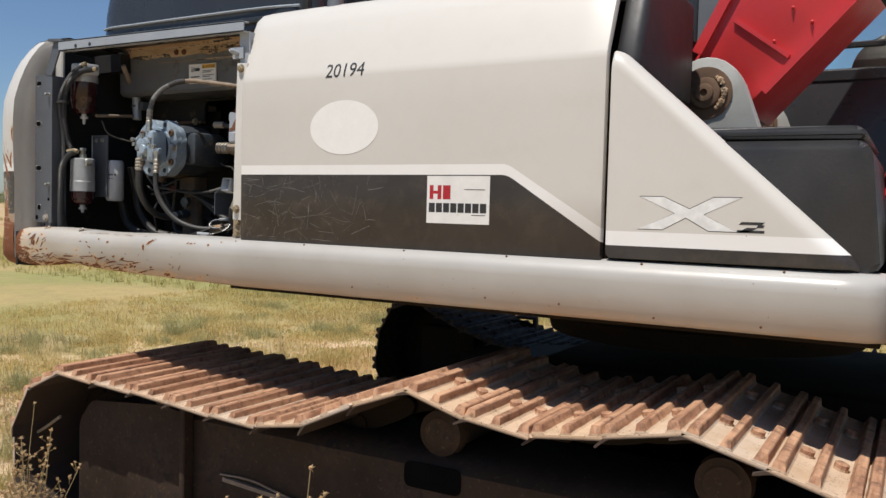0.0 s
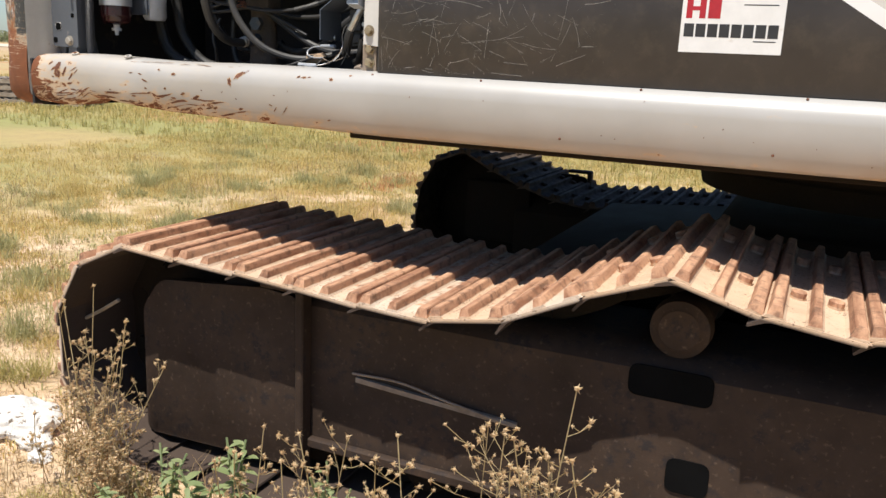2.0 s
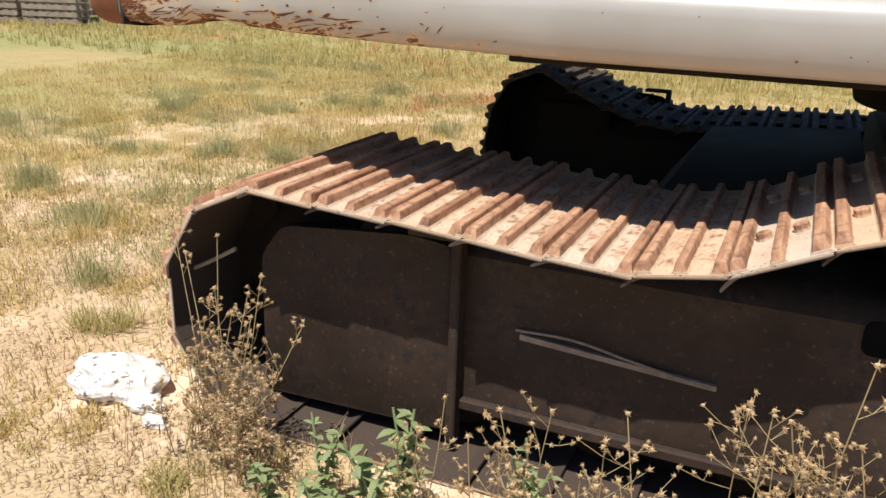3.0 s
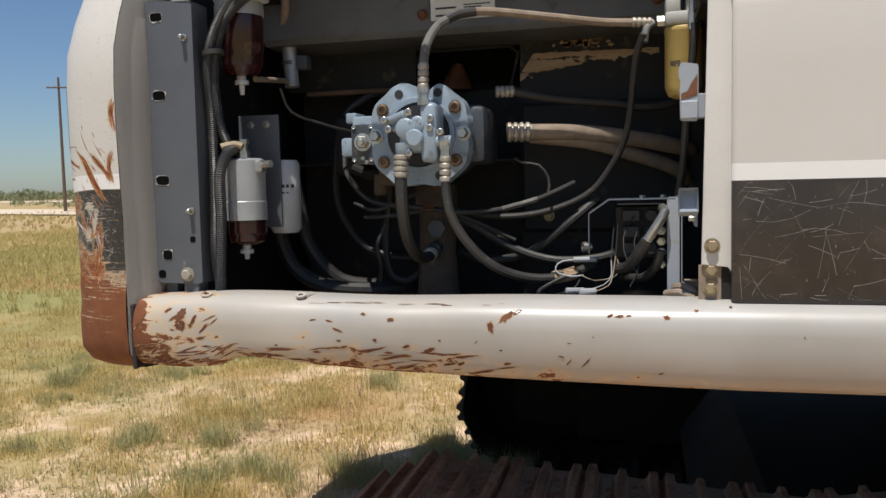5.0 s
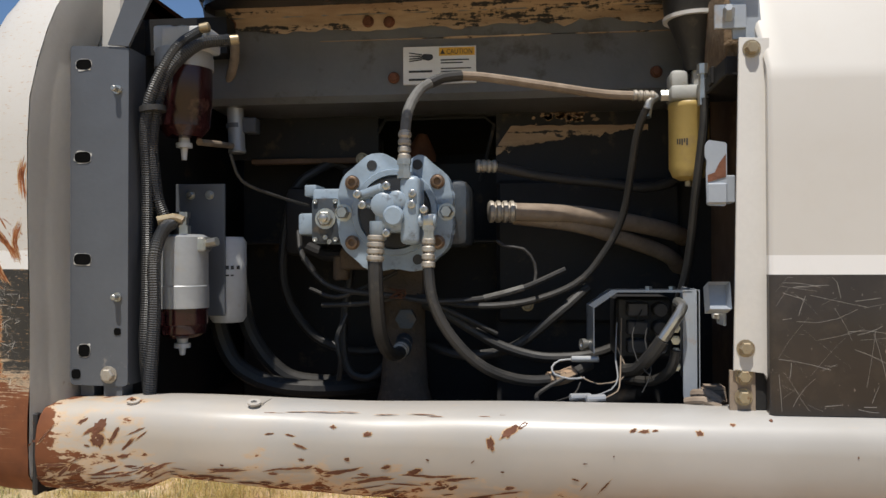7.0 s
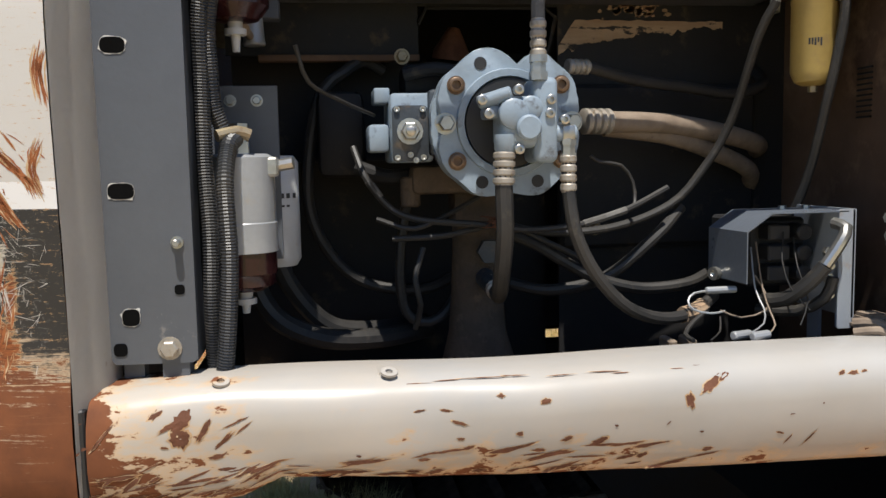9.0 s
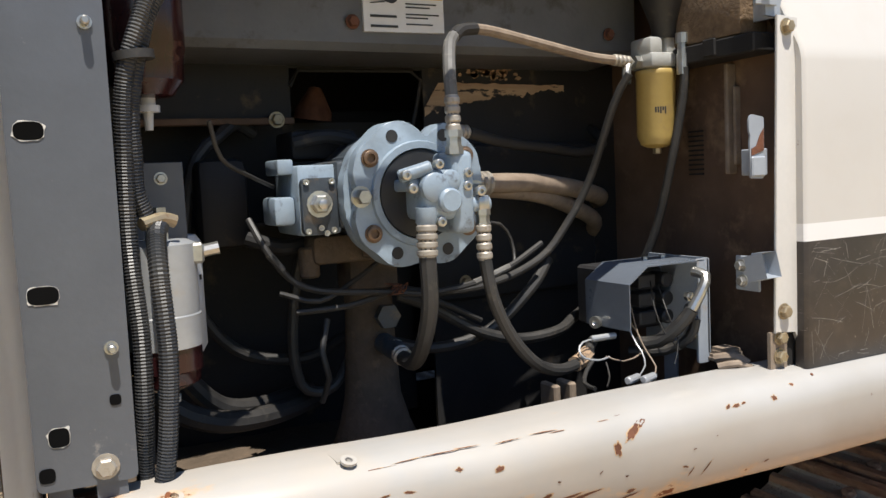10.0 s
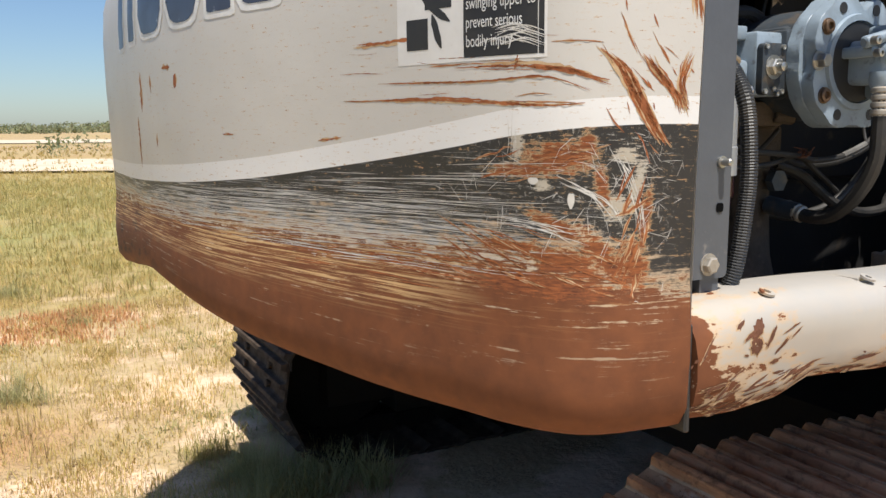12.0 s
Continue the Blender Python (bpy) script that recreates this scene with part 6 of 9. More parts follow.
    pieces("latch_bolt", bm, M["zinc"], fp)
    bm = nb()
    plate(bm, round_poly([(-2.000, 1.792), (-1.964, 1.790), (-1.962, 1.835), (-1.962, 1.912), (-1.996, 1.918), (-2.003, 1.908), (-2.003, 1.885), (-1.999, 1.878), (-2.001, 1.86)], 0.005), "y", -1.826, -1.822)
    box(bm, -2.000, -1.962, -1.832, -1.826, 1.795, 1.835, 0.003)
    box(bm, -1.972, -1.945, -1.82, -1.775, 1.797, 1.850, 0.002)
    part("striker_tab", bm, M["greysteel"], fp, "bent tab with red rust")
    bm = nb()
    plate(bm, [(-1.998, 1.836), (-1.964, 1.846), (-1.964, 1.890), (-1.976, 1.874), (-1.985, 1.855), (-1.998, 1.850)], "y", -1.8275, -1.8265)
    part("rust_stain", bm, M["rusty"], fp)



posts()


# ---- hydraulic pump ----
def pump():
    cx, cz, y0 = -2.637, 1.795, -1.647
    p = empty("pump_part", (cx, y0, cz), "", "")
    p.name = "hydraulic_pump"
    p.parent = ex
    p.matrix_parent_inverse = parent_inverse(ex)
    p["label"] = "blue-grey painted hydraulic piston pump"
    # flange outline: lobes round the bolt circle, notched at top and bottom
    out = []
    for i in range(96):
        a = 2 * math.pi * i / 96
        r = 0.137
        deg = math.degrees(a) % 360
        for c0, dr, w in ((80, -0.034, 8), (92, -0.012, 8), (270, -0.012, 12), (0, -0.012, 9), (180, -0.020, 12), (18, -0.004, 6), (342, -0.004, 6)):
            dd = abs((deg - c0 + 180) % 360 - 180)
            r += dr * math.exp(-(dd / w) ** 2)
        for c0 in (35, 64, 116, 145, 215, 244, 296, 325):
            dd = abs((deg - c0 + 180) % 360 - 180)
            r += 0.005 * math.exp(-(dd / 9) ** 2)
        out.append((cx + r * math.cos(a) * 1.0, cz + r * math.sin(a)))
    bm = nb()
    plate(bm, out, "y", y0 + 0.002, y0 + 0.030, 0.002)
    part("flange", bm, M["pump"], p, "", 40)
    back = []
    for i, (px, pz) in enumerate(out):
        deg = 360 * i / 96
        k = 1.0 + 0.17 * math.exp(-((deg - 180) / 14) ** 2)
        back.append((cx + (px - cx) * k, cz + (pz - cz) * k))
    bm = nb()
    plate(bm, back, "y", y0 + 0.0305, y0 + 0.062, 0.003)
    part("flange_body", bm, M["pump"], p)
    bm = nb()
    lathe(bm, (cx, y0 + 0.002, cz), (0, -1, 0), [(0, 0.097), (0.007, 0.095), (0.007, 0.083), (-0.001, 0.081), (-0.001, 0.0)], 36)
    part("pilot_ring", bm, M["pump"], p)
    # black disc paints the shade of the recess
    bm = nb()
    lathe(bm, (cx, y0 + 0.0005, cz), (0, -1, 0), [(0, 0.0795), (0.0025, 0.0795), (0.0025, 0.0)], 36)
    part("recess_disc", bm, M["ink"], p)
    # bolts, and empty holes as black discs for the shade in them
    bm, hb = nb(), nb()
    for deg in (35, 145, 215, 325):
        a = radians(deg)
        at = (cx + 0.117 * math.cos(a), y0 + 0.002, cz + 0.117 * math.sin(a))
        lathe(bm, at, (0, -1, 0), [(0, 0.0165), (0.003, 0.0165), (0.003, 0.0135), (0.008, 0.0135), (0.009, 0.012), (0.009, 0.008), (0.003, 0.008), (0.003, 0)], 18)
    for deg in (64, 116, 244, 296):
        a = radians(deg)
        at = (cx + 0.117 * math.cos(a), y0 + 0.0012, cz + 0.117 * math.sin(a))
        lathe(hb, at, (0, -1, 0), [(0, 0.0115), (0.0004, 0.0115), (0.0004, 0)], 18)
    pieces("cap_screw", bm, M["brassdark"], p)
    pieces("empty_hole", hb, M["ink"], p)
    bm = nb()
    for a in (180, 0):
        hexbolt(bm, (cx + 0.116 * math.cos(radians(a)), y0 + 0.002, cz), (0, -1, 0), 0.0145, 0.02)
    pieces("flange_nut", bm, M["zinc"], p)
    # main housing behind the flange
    bm = nb()
    lathe(bm, (cx, y0 + 0.02, cz), (0, 1, 0), [(0, 0.108), (0.05, 0.112), (0.12, 0.118), (0.24, 0.118), (0.27, 0.09), (0.36, 0.09)], 26)
    box(bm, -2.74, -2.48, -1.56, -1.36, 1.72, 1.875, 0.02, 2)
    box(bm, -2.775, -2.70, -1.585, -1.40, 1.738, 1.862, 0.010, 2)
    part("housing", bm, M["pumpdark"], p)
    bm = nb()
    box(bm, -2.845, -2.765, -1.572, -1.42, 1.728, 1.856, 0.008, 2)
    box(bm, -2.872, -2.842, -1.545, -1.46, 1.84, 1.868, 0.004, 2)
    box(bm, -2.885, -2.845, -1.555, -1.47, 1.748, 1.80, 0.008, 2)
    part("regulator", bm, M["pump"], p)
    bm = nb()
    plate(bm, round_poly([(-2.842, 1.730), (-2.776, 1.730), (-2.776, 1.832), (-2.842, 1.832)], 0.01), "y", -1.586, -1.571, 0.002)
    part("regulator_cover", bm, M["pumpdark"], p)
    bm = nb()
    hexbolt(bm, (-2.810, -1.586, 1.785), (0, -1, 0), 0.018, 0.012)
    lathe(bm, (-2.810, -1.594, 1.785), (0, -1, 0), [(0, 0.009), (0.018, 0.009), (0.02, 0.005), (0.02, 0)], 12)
    for x, z in ((-2.834, 1.737), (-2.786, 1.737), (-2.834, 1.825), (-2.786, 1.825), (-2.810, 1.742), (-2.800, 1.732)):
        lathe(bm, (x, -1.585, z), (0, -1, 0), [(0, 0.0055), (0.006, 0.0055), (0.006, 0.003), (0.003, 0)], 10)
    pieces("adjuster_screw", bm, M["zinc"], p)
    # dark engine parts behind
    bm = nb()
    box(bm, -2.98, -2.88, -1.36, -1.28, 1.70, 1.88, 0.02, 2)
    box(bm, -2.80, -2.66, -1.40, -1.28, 1.87, 1.93, 0.01, 2)
    tube(bm, [(-2.80, -1.42, 1.905), (-2.74, -1.44, 1.915), (-2.68, -1.43, 1.905)], 0.014, 10)
    tube(bm, [(-2.90, -1.40, 1.72), (-2.84, -1.43, 1.70), (-2.76, -1.42, 1.705), (-2.70, -1.38, 1.68)], 0.016, 10)
    part("valve_block", bm, M["inner"], p)
    bm = nb()
    box(bm, -2.80, -2.66, -1.50, -1.38, 1.665, 1.722, 0.014, 2)
    cyl(bm, (-2.80, -1.47, 1.70), (-2.80, -1.47, 1.64), 0.020, 14, 0.004)
    cyl(bm, (-2.70, -1.50, 1.69), (-2.66, -1.52, 1.685), 0.016, 8, 0.003)
    part("drain_block", bm, M["dirt"], p, "dusty brown block under the pump")
    # gear pump on the front
    gy = -1.735
    bm = nb()
    box(bm, -2.668, -2.600, gy + 0.005, y0 + 0.01, 1.748, 1.836, 0.014, 3)
    box(bm, -2.612, -2.570, gy + 0.003, y0 + 0.005, 1.722, 1.868, 0.012, 3)
    box(bm, -2.690, -2.665, gy + 0.02, y0 + 0.01, 1.800, 1.822, 0.006, 2)
    part("gear_pump", bm, M["pump"], p, "", 40)
    part("pump_boss", lathe(nb(), (-2.648, gy + 0.015, 1.806), (0, -1, 0), [(0, 0.026), (0.014, 0.026), (0.018, 0.021), (0.018, 0)], 18), M["pump"], p, "", 40)
    part("pump_boss", lathe(nb(), (-2.624, gy + 0.015, 1.782), (0, -1, 0), [(0, 0.022), (0.022, 0.022), (0.026, 0.018), (0.026, 0)], 18), M["pump"], p, "", 40)
    part("pump_boss", lathe(nb(), (-2.618, gy + 0.015, 1.816), (0, -1, 0), [(0, 0.020), (0.012, 0.020), (0.015, 0.016), (0.015, 0)], 18), M["pump"], p, "", 40)
    part("pump_boss", cyl(nb(), (-2.705, gy + 0.03, 1.826), (-2.650, gy + 0.012, 1.842), 0.012, 12, 0.003), M["pump"], p, "", 40)
    part("pump_boss", lathe(nb(), (-2.660, gy + 0.02, 1.772), (0, 0, -1), [(0, 0.020), (0.026, 0.020), (0.03, 0.017), (0.04, 0.017)], 16), M["pump"], p, "", 40)
    part("pump_boss", cyl(nb(), (-2.575, gy + 0.02, 1.772), (-2.535, gy + 0.02, 1.772), 0.015, 14, 0.003), M["pump"], p, "", 40)
    bm = nb()
    for x, z in ((-2.703, 1.829), (-2.692, 1.806), (-2.640, 1.846), (-2.584, 1.829), (-2.586, 1.806), (-2.640, 1.746), (-2.560, 1.795)):
        lathe(bm, (x, gy + 0.012, z), (0, -1, 0), [(0, 0.0085), (0.014, 0.0085), (0.015, 0.007), (0.015, 0.004), (0.010, 0.004), (0.010, 0)], 14)
    pieces("port_plug", bm, M["zinc"], p)
    bm = nb()
    box(bm, -2.563, -2.540, gy + 0.004, gy + 0.032, 1.760, 1.786, 0.004, 2)
    lathe(bm, (-2.551, gy + 0.014, 1.762), (0, 0, -1), [(0, 0.014), (0.010, 0.014), (0.010, 0.012), (0.024, 0.012), (0.024, 0.014), (0.032, 0.014)], 6)
    lathe(bm, (-2.603, -1.722, 1.862), (0, 0, 1), [(0, 0.016), (0.014, 0.016), (0.014, 0.013), (0.030, 0.013), (0.030, 0.016), (0.042, 0.016)], 6)
    pieces("elbow_fitting", bm, M["zinc"], p)
    return p


pump()


def ferrule(bm, a, b, r):
    """A crimped sleeve with rings."""
    a, b = Vector(a), Vector(b)
    h = (b - a).length
    prof = []
    for i in range(4):
        t = i / 4 * h
        prof += [(t, r * 0.9), (t + h * 0.05, r * 1.1), (t + h * 0.17, r * 1.1), (t + h * 0.22, r * 0.9)]
    prof.append((h, r * 0.9))
    lathe(bm, a, b - a, prof, 14)


def hose(name, pts, r, m, label="", ends=(), seg=10):
    bm = nb()
    tube(bm, pts, r, seg, 0.02)
    h = part(name, bm, M[m], ex, label)
    for a, b in ends:
        b2 = nb()
        ferrule(b2, a, b, r * 1.12)
        part("ferrule", b2, M["crimp"], h)
    return h


def hoses():
    hose("pressure_hose", [(-2.603, -1.722, 1.90), (-2.602, -1.720, 1.945), (-2.597, -1.705, 2.010), (-2.574, -1.668, 2.064), (-2.545, -1.64, 2.086)], 0.0115, "greyhose", "grey rubber pressure hose", (((-2.603, -1.722, 1.90), (-2.602, -1.719, 1.965)),))
    hose("pressure_hose", [(-2.545, -1.64, 2.086), (-2.530, -1.63, 2.095), (-2.46, -1.60, 2.103), (-2.305, -1.57, 2.084), (-2.177, -1.55, 2.066), (-2.09, -1.54, 2.061)], 0.0105, "tanhose", "dusty tan pressure hose", (((-2.105, -1.542, 2.062), (-2.055, -1.537, 2.059)),))
    bm = nb()
    tube(bm, [(-2.556, -1.651, 2.079), (-2.530, -1.63, 2.095), (-2.49, -1.612, 2.102)], 0.0122, 10)
    part("hose_sleeve", bm, M["rubber"], ex)
    hose("suction_hose", [(-2.664, -1.722, 1.735), (-2.666, -1.724, 1.69), (-2.664, -1.72, 1.601), (-2.663, -1.685, 1.530), (-2.655, -1.625, 1.482), (-2.645, -1.56, 1.472), (-2.640, -1.50, 1.482)], 0.0155, "rubber", "thick black rubber hose",
         (((-2.664, -1.722, 1.742), (-2.666, -1.724, 1.685)), ((-2.644, -1.545, 1.474), (-2.640, -1.495, 1.486))))
    hose("case_hose", [(-2.551, -1.722, 1.728), (-2.552, -1.724, 1.68), (-2.541, -1.73, 1.60), (-2.502, -1.722, 1.525), (-2.436, -1.70, 1.460), (-2.352, -1.66, 1.428), (-2.27, -1.62, 1.430), (-2.205, -1.57, 1.452)], 0.0118, "rubber", "black rubber hose",
         (((-2.551, -1.721, 1.735), (-2.552, -1.724, 1.67)),))
    bm = nb()
    tube(bm, [(-2.30, -1.635, 1.427), (-2.27, -1.62, 1.430), (-2.245, -1.604, 1.438)], 0.0165, 10)
    part("tape_wrap", bm, M["clay"], ex)
    hose("return_hose", [(-2.42, -1.45, 1.805), (-2.36, -1.44, 1.804), (-2.243, -1.42, 1.80), (-2.104, -1.38, 1.781), (-1.975, -1.31, 1.755), (-1.94, -1.22, 1.74)], 0.022, "tanhose", "thick dusty tan return hose", (((-2.44, -1.455, 1.805), (-2.375, -1.442, 1.805)),), 12)
    hose("return_hose", [(-2.38, -1.42, 1.795), (-2.229, -1.40, 1.775), (-2.104, -1.36, 1.739), (-1.987, -1.30, 1.695), (-1.95, -1.22, 1.65)], 0.020, "tanhose", "thick dusty tan return hose", (), 12)
    hose("drain_hose", [(-2.42, -1.44, 1.917), (-2.31, -1.40, 1.895), (-2.171, -1.36, 1.881), (-2.05, -1.34, 1.868), (-1.97, -1.32, 1.89), (-1.95, -1.25, 1.93)], 0.013, "rubber", "", (((-2.47, -1.45, 1.917), (-2.42, -1.438, 1.917)),), 12)
    for pts, r in (
        ([(-2.83, -1.22, 1.935), (-2.872, -1.243, 1.955), (-2.92, -1.28, 1.925), (-2.965, -1.29, 1.887), (-2.995, -1.29, 1.78), (-3.003, -1.29, 1.641), (-2.964, -1.29, 1.54), (-2.89, -1.29, 1.47), (-2.765, -1.29, 1.446), (-2.66, -1.27, 1.48)], 0.013),
        ([(-2.79, -1.40, 1.70), (-2.80, -1.38, 1.64), (-2.812, -1.38, 1.56), (-2.817, -1.38, 1.48), (-2.805, -1.38, 1.412), (-2.775, -1.38, 1.39), (-2.735, -1.38, 1.396), (-2.69, -1.36, 1.45), (-2.66, -1.33, 1.54)], 0.011),
        ([(-3.13, -1.46, 1.60), (-3.111, -1.45, 1.492), (-3.067, -1.45, 1.42), (-2.978, -1.43, 1.375), (-2.86, -1.38, 1.36), (-2.75, -1.30, 1.36)], 0.022),
        ([(-3.09, -1.42, 1.72), (-3.082, -1.40, 1.618), (-3.054, -1.40, 1.50), (-2.98, -1.38, 1.40), (-2.89, -1.34, 1.37), (-2.75, -1.25, 1.365)], 0.020),
        ([(-2.60, -1.43, 1.58), (-2.539, -1.45, 1.554), (-2.471, -1.45, 1.512), (-2.404, -1.45, 1.477), (-2.311, -1.45, 1.453), (-2.205, -1.44, 1.457), (-2.13, -1.40, 1.475), (-2.04, -1.36, 1.50)], 0.0125),
        ([(-2.60, -1.36, 1.47), (-2.50, -1.40, 1.45), (-2.38, -1.42, 1.475), (-2.27, -1.43, 1.56), (-2.20, -1.40, 1.62)], 0.013),
        ([(-2.076, -1.56, 2.03), (-2.095, -1.53, 1.97), (-2.118, -1.46, 1.80), (-2.165, -1.43, 1.70), (-2.232, -1.42, 1.628), (-2.357, -1.42, 1.583), (-2.50, -1.42, 1.575), (-2.62, -1.44, 1.60)], 0.009),
        ([(-1.958, -1.605, 2.04), (-1.960, -1.60, 1.978), (-1.972, -1.575, 1.842), (-1.985, -1.52, 1.66), (-2.02, -1.44, 1.50)], 0.0100),
    ):
        hose("hydraulic_hose", pts, r, "rubber", "black rubber hydraulic hose")
    # thin harness wires under the pump
    rnd = random.Random(6)
    for i, (pts, r) in enumerate((
        ([(-2.91, -1.46, 1.76), (-2.891, -1.50, 1.704), (-2.85, -1.50, 1.647), (-2.794, -1.51, 1.618), (-2.66, -1.53, 1.604), (-2.571, -1.51, 1.590), (-2.449, -1.49, 1.597), (-2.355, -1.48, 1.622), (-2.256, -1.46, 1.665)], 0.0068),
        ([(-2.87, -1.50, 1.62), (-2.80, -1.52, 1.60), (-2.72, -1.50, 1.63), (-2.66, -1.48, 1.66)], 0.005),
        ([(-2.84, -1.50, 1.58), (-2.74, -1.52, 1.585), (-2.62, -1.50, 1.60), (-2.52, -1.48, 1.56), (-2.42, -1.46, 1.51)], 0.006),
        ([(-2.42, -1.45, 1.735), (-2.402, -1.45, 1.722), (-2.355, -1.45, 1.714), (-2.329, -1.45, 1.679), (-2.328, -1.46, 1.638), (-2.345, -1.48, 1.621)], 0.004),
        ([(-3.01, -1.66, 1.93), (-2.99, -1.64, 1.87), (-2.93, -1.58, 1.84), (-2.87, -1.50, 1.82)], 0.004),
        ([(-2.78, -1.50, 1.56), (-2.80, -1.52, 1.50), (-2.79, -1.52, 1.45), (-2.80, -1.50, 1.40)], 0.006),
    )):
        bm = nb()
        tube(bm, pts, r, 8)
        part("wire", bm, M["rubber"], ex)
    bm = nb()
    tube(bm, [(-2.886, -1.50, 1.695), (-2.862, -1.50, 1.662)], 0.0078, 8, smooth=False)
    tube(bm, [(-2.449, -1.49, 1.597), (-2.40, -1.485, 1.609), (-2.355, -1.48, 1.622)], 0.0078, 8, smooth=False)
    pieces("wire_tape", bm, M["greyhose"], ex)
    bm = nb()
    rnd = random.Random(77)
    for k in range(7):
        c = Vector((-2.651, -1.541, 1.610))
        q = [c + Vector((rnd.uniform(-0.022, 0.022), rnd.uniform(-0.014, 0.014), rnd.uniform(-0.012, 0.012))) for _ in range(4)]
        tube(bm, q, 0.0011, 5, 0.01)
    part("tie_wire", bm, M["rusty"], ex, "rusty tie wire round the harness")["kind"] = "stuff"
    # ribbed looms beside the hinge post
    for pts, r in (
        ([(-2.985, -1.730, 2.168), (-3.042, -1.765, 2.150), (-3.098, -1.785, 2.090), (-3.124, -1.785, 2.02), (-3.139, -1.775, 1.94), (-3.139, -1.765, 1.88), (-3.138, -1.752, 1.825), (-3.128, -1.745, 1.79)], 0.0120),
        ([(-3.046, -1.735, 2.188), (-3.083, -1.775, 2.142), (-3.122, -1.800, 2.055), (-3.146, -1.790, 1.976), (-3.152, -1.770, 1.87), (-3.154, -1.765, 1.742), (-3.149, -1.778, 1.62), (-3.152, -1.780, 1.51), (-3.156, -1.755, 1.40), (-3.16, -1.74, 1.30)], 0.0120),
        ([(-3.108, -1.740, 1.772), (-3.117, -1.768, 1.755), (-3.121, -1.800, 1.70), (-3.118, -1.808, 1.60), (-3.122, -1.806, 1.52), (-3.130, -1.800, 1.44), (-3.140, -1.785, 1.37), (-3.145, -1.77, 1.30)], 0.0130),
    ):
        bm = nb()
        tube(bm, pts, r, 12, rib=0.0015, pitch=0.0048)
        part("ribbed_loom", bm, M["loom"], ex, "ribbed grey cable loom", 20)
    bm = nb()
    lathe(bm, (-3.132, -1.788, 2.016), (0.1, 0, -1), [(0, 0.028), (0.012, 0.028)], 14)
    part("cable_tie", bm, M["rubber"], ex)
    bm = nb()
    tube(bm, [(-3.135, -1.76, 1.775), (-3.105, -1.745, 1.782), (-3.085, -1.74, 1.776)], 0.010, 10)
    part("brass_elbow", bm, M["brass"], ex)
    bm = nb()
    cyl(bm, (-2.995, -1.735, 2.166), (-2.965, -1.725, 2.17), 0.011, 12, 0.002)
    cyl(bm, (-3.046, -1.745, 2.19), (-3.025, -1.742, 2.195), 0.011, 12, 0.002)
    pieces("loom_plug", bm, M["brass"], ex)


hoses()


